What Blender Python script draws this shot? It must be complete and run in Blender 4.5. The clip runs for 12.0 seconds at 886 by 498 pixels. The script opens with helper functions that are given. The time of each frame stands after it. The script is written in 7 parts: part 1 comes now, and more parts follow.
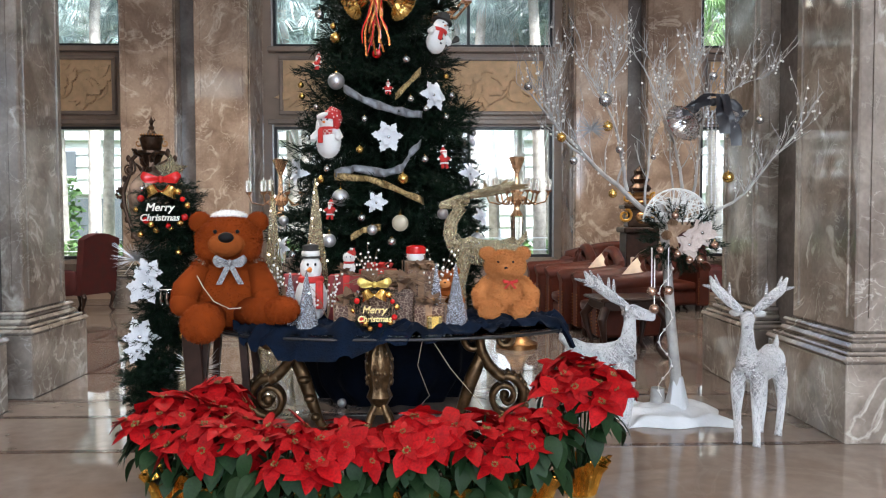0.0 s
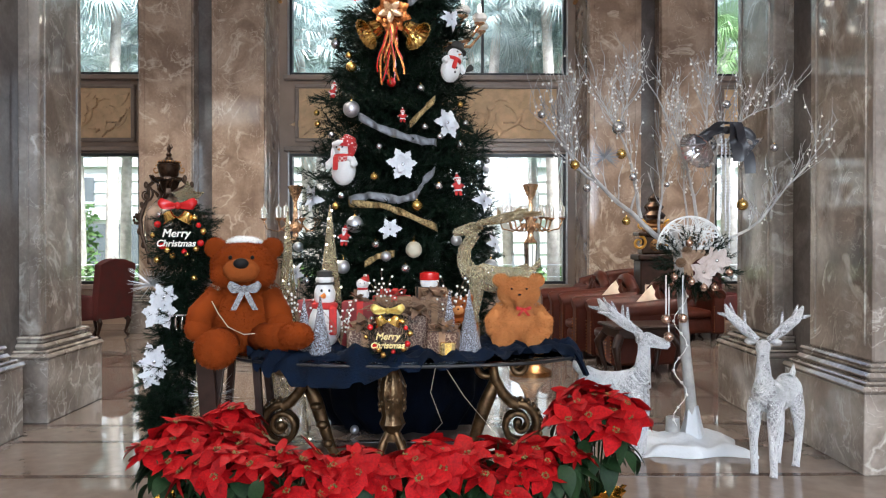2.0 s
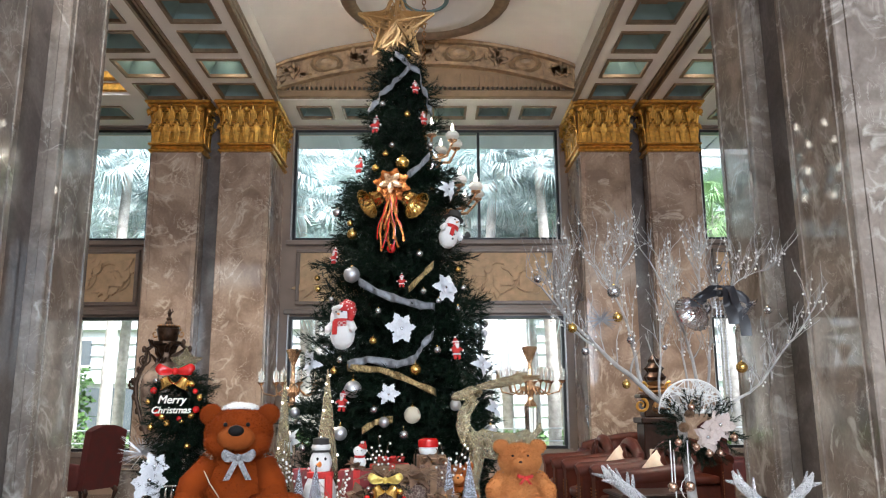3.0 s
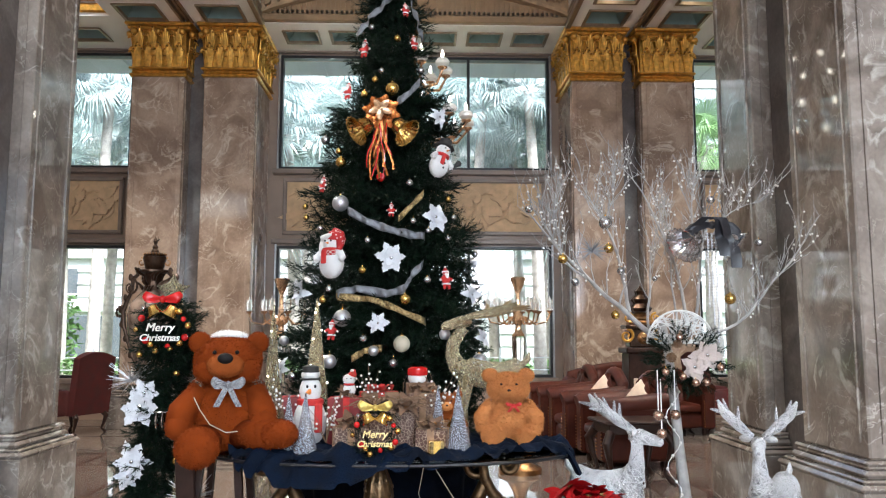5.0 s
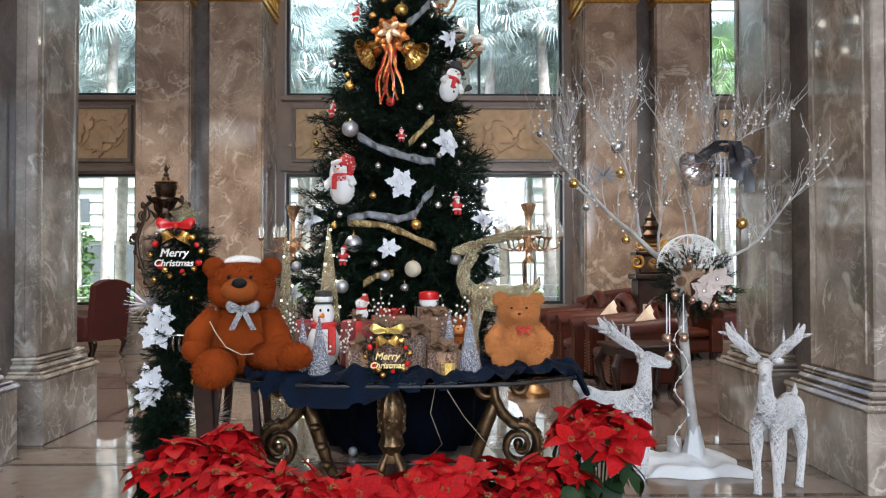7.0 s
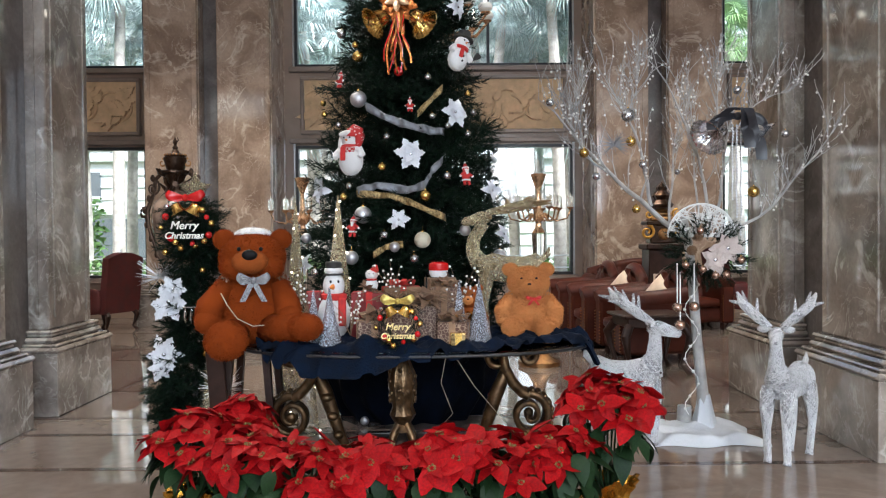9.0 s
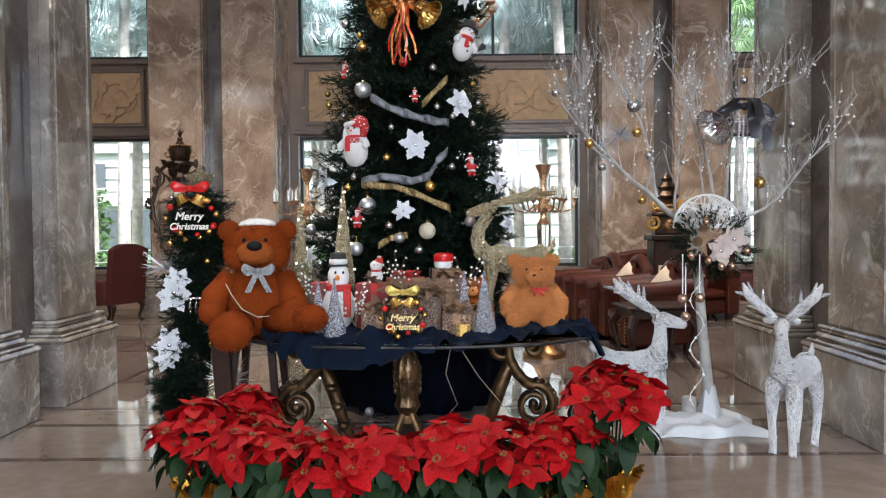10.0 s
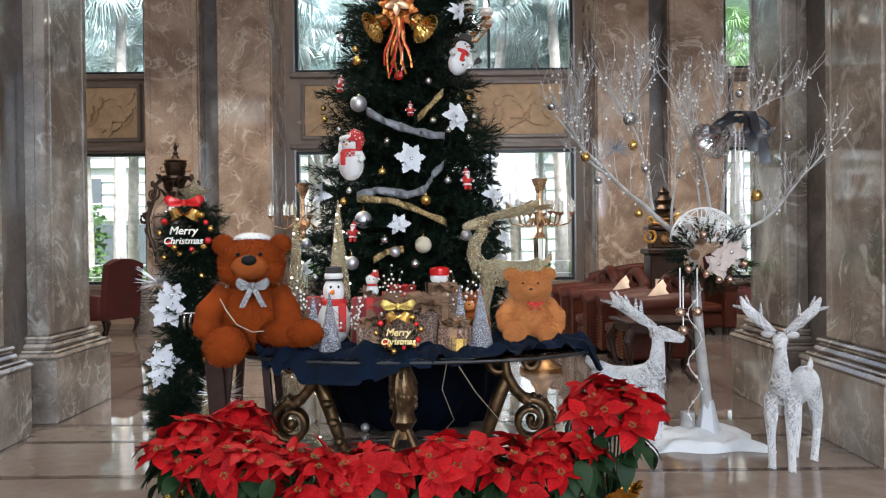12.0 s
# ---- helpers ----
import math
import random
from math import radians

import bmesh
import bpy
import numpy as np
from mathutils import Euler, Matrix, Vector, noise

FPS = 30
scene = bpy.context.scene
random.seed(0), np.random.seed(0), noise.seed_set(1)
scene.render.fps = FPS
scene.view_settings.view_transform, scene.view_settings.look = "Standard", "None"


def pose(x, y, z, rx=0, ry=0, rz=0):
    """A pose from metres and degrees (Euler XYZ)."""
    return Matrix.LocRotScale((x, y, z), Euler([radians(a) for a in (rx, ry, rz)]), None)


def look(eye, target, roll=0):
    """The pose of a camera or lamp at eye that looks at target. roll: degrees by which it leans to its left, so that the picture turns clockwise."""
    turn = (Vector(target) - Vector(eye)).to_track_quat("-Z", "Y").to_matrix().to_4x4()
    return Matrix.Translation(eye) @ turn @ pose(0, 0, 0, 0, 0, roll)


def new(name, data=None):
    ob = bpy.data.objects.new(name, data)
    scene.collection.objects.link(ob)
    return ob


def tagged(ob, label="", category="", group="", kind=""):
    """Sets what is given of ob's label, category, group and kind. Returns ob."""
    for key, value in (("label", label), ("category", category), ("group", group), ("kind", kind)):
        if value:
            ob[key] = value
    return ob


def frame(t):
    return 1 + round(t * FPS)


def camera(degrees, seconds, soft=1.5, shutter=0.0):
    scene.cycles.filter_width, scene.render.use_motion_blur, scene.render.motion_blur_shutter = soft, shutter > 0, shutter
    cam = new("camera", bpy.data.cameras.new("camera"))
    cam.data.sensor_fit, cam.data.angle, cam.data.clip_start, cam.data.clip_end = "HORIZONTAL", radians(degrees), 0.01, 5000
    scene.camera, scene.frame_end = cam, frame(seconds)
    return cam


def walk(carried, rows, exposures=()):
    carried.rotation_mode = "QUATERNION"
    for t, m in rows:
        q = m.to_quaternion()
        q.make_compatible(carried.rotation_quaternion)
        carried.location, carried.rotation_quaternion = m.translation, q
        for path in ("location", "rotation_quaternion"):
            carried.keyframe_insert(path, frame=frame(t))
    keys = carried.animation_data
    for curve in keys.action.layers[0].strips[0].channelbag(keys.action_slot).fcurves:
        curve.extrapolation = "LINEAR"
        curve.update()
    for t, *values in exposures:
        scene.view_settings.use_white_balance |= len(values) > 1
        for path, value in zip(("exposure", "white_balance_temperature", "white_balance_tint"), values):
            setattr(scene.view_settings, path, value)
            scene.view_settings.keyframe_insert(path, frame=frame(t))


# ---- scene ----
cam = camera(60.0, 12.0, 1.15)
PATH = [
    (0, (0.000, -0.000, 1.500), (0.0595, 1.9973, 1.4145), -0.17),
    (0.5, (0.005, 0.000, 1.502), (0.0513, 1.9978, 1.4208), -0.17),
    (1, (0.002, 0.012, 1.502), (0.0406, 2.0102, 1.4266), -0.03),
    (1.5, (0.002, 0.003, 1.501), (0.0315, 2.0013, 1.4324), 0.02),
    (2, (0.001, -0.013, 1.502), (0.0250, 1.9866, 1.4854), 0.02),
    (2.5, (0.002, -0.050, 1.518), (0.0225, 1.9326, 1.7823), -0.30),
    (2.7, (0.003, -0.053, 1.517), (0.0255, 1.9202, 1.8394), -0.33),
    (3.5, (-0.006, -0.058, 1.536), (0.0340, 1.8840, 2.0100), -0.20),
    (4.3, (-0.016, -0.047, 1.548), (0.0377, 1.9123, 1.9466), -0.08),
    (4.5, (-0.017, -0.032, 1.539), (0.0400, 1.9386, 1.8786), -0.04),
    (5, (-0.021, 0.015, 1.519), (0.0408, 2.0022, 1.7404), 0.02),
    (5.5, (-0.017, -0.007, 1.504), (0.0386, 1.9857, 1.6684), 0.00),
    (6, (-0.017, 0.005, 1.496), (0.0349, 2.0012, 1.6055), 0.01),
    (6.5, (-0.022, 0.023, 1.496), (0.0260, 2.0210, 1.5677), -0.03),
    (7, (-0.026, 0.009, 1.492), (0.0097, 2.0087, 1.5290), -0.10),
    (9, (-0.022, 0.017, 1.486), (-0.0130, 2.0162, 1.4490), -0.49),
    (9.5, (-0.027, 0.019, 1.486), (-0.0241, 2.0185, 1.4388), -0.51),
    (10, (-0.024, 0.024, 1.482), (-0.0270, 2.0235, 1.4231), -0.48),
    (10.5, (-0.028, 0.022, 1.484), (-0.0291, 2.0209, 1.4130), -0.45),
    (11, (-0.022, 0.016, 1.479), (-0.0221, 2.0144, 1.4096), -0.57),
    (11.5, (-0.012, 0.022, 1.479), (-0.0115, 2.0219, 1.4330), -0.72),
    (12, (-0.019, 0.055, 1.479), (-0.0132, 2.0550, 1.4572), -0.60),
]
walk(cam, [(t, look(eye, target, roll)) for t, eye, target, roll in PATH], [(0, 1.80, 5850, 10), (4.5, 1.93, 5850, 10), (7, 1.72, 5850, 10), (9.5, 1.66, 5850, 10), (12, 1.72, 5850, 10)])
# ---- world and light ----
world = bpy.data.worlds.new("sky")
scene.world = world
world.use_nodes = True
wn = world.node_tree
sky = wn.nodes.new("ShaderNodeTexSky")
sky.sky_type, sky.sun_disc = "NISHITA", False
sky.sun_elevation, sky.sun_rotation = radians(46), radians(227)
sky.air_density, sky.dust_density = 1.4, 3.0
wn.nodes["Background"].inputs["Strength"].default_value = 0.15
wn.links.new(sky.outputs["Color"], wn.nodes["Background"].inputs["Color"])


def lamp(name, kind, m, energy, colour, size=0.0, size_y=0.0, **more):
    data = bpy.data.lights.new(name, kind)
    data.energy, data.color = energy, colour
    if kind == "AREA":
        data.shape, data.size, data.size_y = "RECTANGLE", size, size_y
    elif kind == "SUN":
        data.angle = radians(size)
    elif kind == "SPOT":
        data.shadow_soft_size, data.spot_size, data.spot_blend = size, radians(more["cone"]), 0.6
    else:
        data.shadow_soft_size = size
    ob = new(name, data)
    ob.matrix_world = m
    return ob


lamp("sun", "SUN", look((24, 0, 34), (0, 22, 0)), 5.0, (1.0, 0.96, 0.9), 10)
# daylight of the glazed entrance behind the camera
lamp("entrance_daylight", "AREA", look((2.6, -8.2, 4.2), (1.2, 7.0, 5.0)), 420, (0.86, 0.93, 1.0), 9.0, 3.6)
# lobby downlights in the ceiling coffers
for lx in (-4.65, -3.35, 3.15, 4.45):
    for ly in (9.4, 6.4, -0.8):
        lamp("downlight", "SPOT", look((lx, ly, 6.8), (lx * 0.9, ly - 0.6, 0)), 200, (1.0, 0.88, 0.72), 0.07, cone=125)
lamp("chandelier_glow", "POINT", pose(-0.12, 11.1, 5.2), 1500, (1.0, 0.82, 0.58), 0.1)


# ---- mesh building ----
class Geo:
    """Gathers vertices and faces for one mesh."""

    def __init__(self):
        self.v, self.f = [], []

    def add(self, verts, faces, m=None):
        n = len(self.v)
        self.v += [tuple(m @ Vector(p)) for p in verts] if m else [tuple(p) for p in verts]
        self.f += [tuple(i + n for i in face) for face in faces]
        return self

    def box(self, x0, x1, y0, y1, z0, z1, b=0.0, m=None):
        if b <= 0:
            vs = [(x, y, z) for x in (x0, x1) for y in (y0, y1) for z in (z0, z1)]
            fs = [(0, 1, 3, 2), (4, 6, 7, 5), (0, 4, 5, 1), (2, 3, 7, 6), (0, 2, 6, 4), (1, 5, 7, 3)]
            return self.add(vs, fs, m)
        lo, hi = (x0, y0, z0), (x1, y1, z1)
        vs, at = [], {}
        for c in range(8):
            side = [(c >> k) & 1 for k in range(3)]
            for k in range(3):
                p = [(hi[j] - (0 if j == k else b)) if side[j] else (lo[j] + (0 if j == k else b)) for j in range(3)]
                at[c, k] = len(vs)
                vs.append(p)
        fs = []
        for k in range(3):
            i, j = (k + 1) % 3, (k + 2) % 3
            for s in (0, 1):
                ring = [(s << k) | (a << i) | (e << j) for a, e in ((0, 0), (1, 0), (1, 1), (0, 1))]
                fs.append([at[c, k] for c in (ring if s else ring[::-1])])
            for a in (0, 1):
                for e in (0, 1):
                    c0, c1 = (a << i) | (e << j), (1 << k) | (a << i) | (e << j)
                    quad = [at[c0, i], at[c1, i], at[c1, j], at[c0, j]]
                    fs.append(quad if a == e else quad[::-1])
        for c in range(8):
            tri = [at[c, 0], at[c, 1], at[c, 2]]
            fs.append(tri if bin(c).count("1") % 2 else tri[::-1])
        return self.add(vs, fs, m)

    def lathe(self, profile, n=24, m=None, sx=1.0, sy=1.0, wave=0.0, lobes=0):
        vs, fs = [], []
        for r, z in profile:
            for k in range(n):
                a = 2 * math.pi * k / n
                q = r * (1 + wave * math.cos(lobes * a))
                vs.append((q * math.cos(a) * sx, q * math.sin(a) * sy, z))
        for i in range(len(profile) - 1):
            for k in range(n):
                fs.append((i * n + k, i * n + (k + 1) % n, (i + 1) * n + (k + 1) % n, (i + 1) * n + k))
        if profile[0][0] > 1e-4:
            fs.append(tuple(range(n))[::-1])
        if profile[-1][0] > 1e-4:
            fs.append(tuple((len(profile) - 1) * n + k for k in range(n)))
        return self.add(vs, fs, m)

    def ball(self, c, r, n=16, m=None):
        rx, ry, rz = r if isinstance(r, (tuple, list)) else (r, r, r)
        rows = max(5, n // 2)
        turn = m if m else Matrix.Identity(4)
        shape = Matrix.Translation(c) @ turn @ Matrix.Diagonal((rx, ry, rz, 1))
        prof = [(max(math.sin(math.pi * i / rows), 1e-5), -math.cos(math.pi * i / rows)) for i in range(rows + 1)]
        return self.lathe(prof, n, shape)

    def tube(self, pts, radii, n=8, cap=True):
        pts = [Vector(p) for p in pts]
        if not isinstance(radii, (list, tuple)):
            radii = [radii] * len(pts)
        vs, fs, side = [], [], None
        for i, p in enumerate(pts):
            d = (pts[min(i + 1, len(pts) - 1)] - pts[max(i - 1, 0)])
            d = d.normalized() if d.length > 1e-9 else Vector((0, 0, 1))
            if side is None:
                side = d.orthogonal().normalized()
            side = side - d * side.dot(d)
            side = side.normalized() if side.length > 1e-6 else d.orthogonal().normalized()
            up = d.cross(side)
            for k in range(n):
                a = 2 * math.pi * k / n
                vs.append(p + (side * math.cos(a) + up * math.sin(a)) * radii[i])
        for i in range(len(pts) - 1):
            for k in range(n):
                fs.append((i * n + k, i * n + (k + 1) % n, (i + 1) * n + (k + 1) % n, (i + 1) * n + k))
        if cap:
            fs += [tuple(range(n))[::-1], tuple((len(pts) - 1) * n + k for k in range(n))]
        return self.add(vs, fs)

    def grid(self, nu, nv, fn, closed=False):
        vs = [fn(i / nu, j / nv) for j in range(nv + 1) for i in range(nu + 1)]
        fs = [(j * (nu + 1) + i, j * (nu + 1) + i + 1, (j + 1) * (nu + 1) + i + 1, (j + 1) * (nu + 1) + i) for j in range(nv) for i in range(nu)]
        return self.add(vs, fs)

    def prism(self, outline, d0, d1, m=None):
        """A flat outline in x, z made solid from y = d0 to d1."""
        n = len(outline)
        vs = [(x, d0, z) for x, z in outline] + [(x, d1, z) for x, z in outline]
        fs = [tuple(range(n)), tuple(range(2 * n - 1, n - 1, -1))] + [(i, i + n, (i + 1) % n + n, (i + 1) % n) for i in range(n)]
        return self.add(vs, fs, m)

    def weld(self):
        """Joins vertices that share a place."""
        at, index, vs = {}, [], []
        for p in self.v:
            key = tuple(round(c, 4) for c in p)
            if key not in at:
                at[key] = len(vs)
                vs.append(p)
            index.append(at[key])
        self.f = [f for f in (tuple(dict.fromkeys(index[i] for i in face)) for face in self.f) if len(f) > 2]
        self.v = vs
        return self

    def mesh(self, name, mat, smooth=40):
        me = bpy.data.meshes.new(name)
        me.from_pydata(self.v, [], self.f)
        if smooth:
            me.shade_smooth()
            if smooth < 180:
                me.set_sharp_from_angle(angle=radians(smooth))
        me.materials.append(mat)
        return me


def part(name, geo, mat, parent=None, label="", smooth=40, m=None):
    """One mesh object, under a thing or a part."""
    ob = new(name, geo.mesh(name, mat, smooth) if isinstance(geo, Geo) else geo)
    ob.parent = parent
    if m:
        ob.matrix_basis = m
    return tagged(ob, label)


def thing(name, m, label, category, group="", kind=""):
    ob = new(name)
    ob.empty_display_size = 0.1
    ob.matrix_basis = m
    return tagged(ob, label, category, group, kind)


def setting(name, geo, mat, label="", smooth=40):
    return tagged(part(name, geo, mat, None, label, smooth), kind="structure")


# ---- materials ----
def material(name, colour, rough=0.5, metal=0.0, vary=0.15, scale=8.0, bump=0.0, bump_scale=60.0, sheen=0.0, coat=0.0, alpha_mix=None, colour2=None, island=0.0, spec=0.5):
    mat = bpy.data.materials.new(name)
    mat.use_nodes = True
    nt = mat.node_tree
    bsdf = nt.nodes["Principled BSDF"]
    bsdf.inputs["Metallic"].default_value = metal
    bsdf.inputs["Sheen Weight"].default_value = sheen
    bsdf.inputs["Coat Weight"].default_value = coat
    bsdf.inputs["Specular IOR Level"].default_value = spec
    tc = nt.nodes.new("ShaderNodeTexCoord")
    nz = nt.nodes.new("ShaderNodeTexNoise")
    nz.inputs["Scale"].default_value, nz.inputs["Detail"].default_value = scale, 6
    nt.links.new(tc.outputs["Object"], nz.inputs["Vector"])
    ramp = nt.nodes.new("ShaderNodeValToRGB")
    dark = [c * (1 - vary) for c in colour]
    light = colour2 if colour2 else [min(1, c * (1 + vary)) for c in colour]
    ramp.color_ramp.elements[0].position, ramp.color_ramp.elements[0].color = 0.32, (*dark, 1)
    ramp.color_ramp.elements[1].position, ramp.color_ramp.elements[1].color = 0.68, (*light, 1)
    nt.links.new(nz.outputs["Fac"], ramp.inputs["Fac"])
    out = ramp.outputs["Color"]
    if island > 0:
        info = nt.nodes.new("ShaderNodeObjectInfo")
        geo = nt.nodes.new("ShaderNodeNewGeometry")
        plus = nt.nodes.new("ShaderNodeMath")
        plus.operation = "ADD"
        nt.links.new(info.outputs["Random"], plus.inputs[0])
        nt.links.new(geo.outputs["Random Per Island"], plus.inputs[1])
        span = nt.nodes.new("ShaderNodeMapRange")
        span.inputs["From Max"].default_value = 2.0
        span.inputs["To Min"].default_value, span.inputs["To Max"].default_value = 1 - island, 1 + island
        nt.links.new(plus.outputs[0], span.inputs["Value"])
        hsv = nt.nodes.new("ShaderNodeHueSaturation")
        nt.links.new(span.outputs[0], hsv.inputs["Value"])
        nt.links.new(out, hsv.inputs["Color"])
        out = hsv.outputs["Color"]
    nt.links.new(out, bsdf.inputs["Base Color"])
    rr = nt.nodes.new("ShaderNodeMapRange")
    rr.inputs["To Min"].default_value, rr.inputs["To Max"].default_value = max(0.02, rough * 0.8), min(1, rough * 1.25)
    nt.links.new(nz.outputs["Fac"], rr.inputs["Value"])
    nt.links.new(rr.outputs[0], bsdf.inputs["Roughness"])
    if bump > 0:
        n2 = nt.nodes.new("ShaderNodeTexNoise")
        n2.inputs["Scale"].default_value, n2.inputs["Detail"].default_value = bump_scale, 4
        nt.links.new(tc.outputs["Object"], n2.inputs["Vector"])
        bp = nt.nodes.new("ShaderNodeBump")
        bp.inputs["Strength"].default_value, bp.inputs["Distance"].default_value = bump, 0.01
        nt.links.new(n2.outputs["Fac"], bp.inputs["Height"])
        nt.links.new(bp.outputs["Normal"], bsdf.inputs["Normal"])
    return mat


def marble(name, a, b, vein, rough=0.1, scale=1.1, veins=0.5, soft=0.035):
    """Polished stone: clouds of two tones, thin wandering veins, fine grain."""
    mat = bpy.data.materials.new(name)
    mat.use_nodes = True
    nt = mat.node_tree
    bsdf = nt.nodes["Principled BSDF"]
    tc = nt.nodes.new("ShaderNodeTexCoord")

    def cloud(sc, detail, dist=0.0, off=0.0):
        mp = nt.nodes.new("ShaderNodeMapping")
        mp.inputs["Location"].default_value = (off, off * 0.7, -off)
        mp.inputs["Rotation"].default_value = (0.4, 0.5, 0.3)
        mp.inputs["Scale"].default_value = (1.0, 1.0, 0.95)
        nt.links.new(tc.outputs["Object"], mp.inputs["Vector"])
        nz = nt.nodes.new("ShaderNodeTexNoise")
        nz.inputs["Scale"].default_value, nz.inputs["Detail"].default_value = sc, detail
        nz.inputs["Distortion"].default_value = dist
        nt.links.new(mp.outputs["Vector"], nz.inputs["Vector"])
        return nz.outputs["Fac"]

    def mix(fac, c1, c2):
        mx = nt.nodes.new("ShaderNodeMix")
        mx.data_type = "RGBA"
        nt.links.new(fac, mx.inputs["Factor"])
        for sock, c in ((mx.inputs["A"], c1), (mx.inputs["B"], c2)):
            if isinstance(c, tuple):
                sock.default_value = (*c, 1)
            else:
                nt.links.new(c, sock)
        return mx.outputs["Result"]

    def band(fac, mid, wide, top):
        sub = nt.nodes.new("ShaderNodeMath")
        sub.operation = "SUBTRACT"
        sub.inputs[1].default_value = mid
        nt.links.new(fac, sub.inputs[0])
        ab = nt.nodes.new("ShaderNodeMath")
        ab.operation = "ABSOLUTE"
        nt.links.new(sub.outputs[0], ab.inputs[0])
        mr = nt.nodes.new("ShaderNodeMapRange")
        mr.inputs["From Min"].default_value, mr.inputs["From Max"].default_value = 0.0, wide
        mr.inputs["To Min"].default_value, mr.inputs["To Max"].default_value = top, 0.0
        nt.links.new(ab.outputs[0], mr.inputs["Value"])
        some = nt.nodes.new("ShaderNodeMapRange")
        some.inputs["From Min"].default_value, some.inputs["From Max"].default_value = 0.46, 0.62
        nt.links.new(cloud(scale * 1.9, 3, 0.4, mid * 31 + wide * 90), some.inputs["Value"])
        both = nt.nodes.new("ShaderNodeMath")
        both.operation = "MULTIPLY"
        nt.links.new(mr.outputs[0], both.inputs[0])
        nt.links.new(some.outputs[0], both.inputs[1])
        return both.outputs[0]

    rp = nt.nodes.new("ShaderNodeMapRange")
    rp.inputs["From Min"].default_value, rp.inputs["From Max"].default_value = 0.38, 0.64
    nt.links.new(cloud(scale * 1.6, 8, 0.8), rp.inputs["Value"])
    col = mix(rp.outputs[0], a, b)
    col = mix(band(cloud(scale * 1.1, 5, 1.6, 3.1), 0.5, soft, veins), col, vein)
    col = mix(band(cloud(scale * 2.7, 4, 2.2, 7.7), 0.52, soft * 0.6, veins * 0.8), col, vein)
    patch = nt.nodes.new("ShaderNodeMapRange")
    patch.inputs["From Min"].default_value, patch.inputs["From Max"].default_value = 0.63, 0.7
    patch.inputs["To Max"].default_value = veins * 0.8
    nt.links.new(cloud(scale * 2.0, 6, 1.2, 13.3), patch.inputs["Value"])
    col = mix(patch.outputs[0], col, vein)
    grain = nt.nodes.new("ShaderNodeMapRange")
    grain.inputs["To Min"].default_value, grain.inputs["To Max"].default_value = 0.78, 1.22
    nt.links.new(cloud(scale * 22, 5), grain.inputs["Value"])
    hsv = nt.nodes.new("ShaderNodeHueSaturation")
    nt.links.new(grain.outputs[0], hsv.inputs["Value"])
    nt.links.new(col, hsv.inputs["Color"])
    nt.links.new(hsv.outputs["Color"], bsdf.inputs["Base Color"])
    rr = nt.nodes.new("ShaderNodeMapRange")
    rr.inputs["To Min"].default_value, rr.inputs["To Max"].default_value = rough * 0.7, rough * 1.4
    nt.links.new(cloud(scale * 3, 4), rr.inputs["Value"])
    nt.links.new(rr.outputs[0], bsdf.inputs["Roughness"])
    return mat


def glass(name, colour=(1, 1, 1), rough=0.0, ior=1.45):
    mat = bpy.data.materials.new(name)
    mat.use_nodes = True
    bsdf = mat.node_tree.nodes["Principled BSDF"]
    bsdf.inputs["Base Color"].default_value = (*colour, 1)
    bsdf.inputs["Transmission Weight"].default_value = 1.0
    bsdf.inputs["Roughness"].default_value, bsdf.inputs["IOR"].default_value = rough, ior
    return mat


def glow(name, colour, strength):
    mat = bpy.data.materials.new(name)
    mat.use_nodes = True
    bsdf = mat.node_tree.nodes["Principled BSDF"]
    bsdf.inputs["Base Color"].default_value = (*colour, 1)
    bsdf.inputs["Emission Color"].default_value = (*colour, 1)
    bsdf.inputs["Emission Strength"].default_value = strength
    return mat


MARBLE = marble("brown_marble", (0.225, 0.154, 0.112), (0.385, 0.285, 0.215), (0.60, 0.50, 0.40), 0.07, 1.2, 0.75)
MARBLE_GREY = marble("grey_marble", (0.185, 0.152, 0.128), (0.345, 0.298, 0.257), (0.57, 0.53, 0.47), 0.045, 1.4, 0.75)
# darker tones than the pillars, for the panels set back between them
MARBLE_DARK = marble("darker_recess_marble", (0.10, 0.085, 0.08), (0.16, 0.14, 0.13), (0.25, 0.22, 0.2), 0.12, 1.2, 0.25)
FLOOR = marble("beige_floor_marble", (0.15, 0.115, 0.095), (0.205, 0.165, 0.14), (0.25, 0.21, 0.18), 0.035, 0.5, 0.35, 0.05)
STRIPE = marble("dark_inlay_marble", (0.055, 0.035, 0.03), (0.10, 0.065, 0.05), (0.16, 0.11, 0.09), 0.08, 3.0, 0.2)
PANEL = material("tan_wall_panel", (0.30, 0.215, 0.16), 0.35, 0, 0.1, 3.0, 0.05, 90)
FRAME = material("taupe_window_surround", (0.23, 0.175, 0.14), 0.35, 0, 0.12, 4.0)
BLACK = material("dark_window_metal", (0.02, 0.02, 0.022), 0.35, 0.3, 0.2, 10)
ALU = material("pale_metal_edge", (0.5, 0.5, 0.5), 0.3, 0.8, 0.1, 12)
RELIEF = material("ochre_carved_stone", (0.60, 0.41, 0.23), 0.55, 0, 0.14, 7.0, 0.15, 45)
GILT = material("gilded_plaster", (0.62, 0.33, 0.06), 0.32, 0.75, 0.3, 14.0, 0.25, 40)
PLASTER = material("white_ceiling_plaster", (0.82, 0.78, 0.72), 0.6, 0, 0.05, 1.5, 0.04, 120)
TEAL = material("teal_coffer_paint", (0.17, 0.27, 0.27), 0.5, 0, 0.15, 3.0)
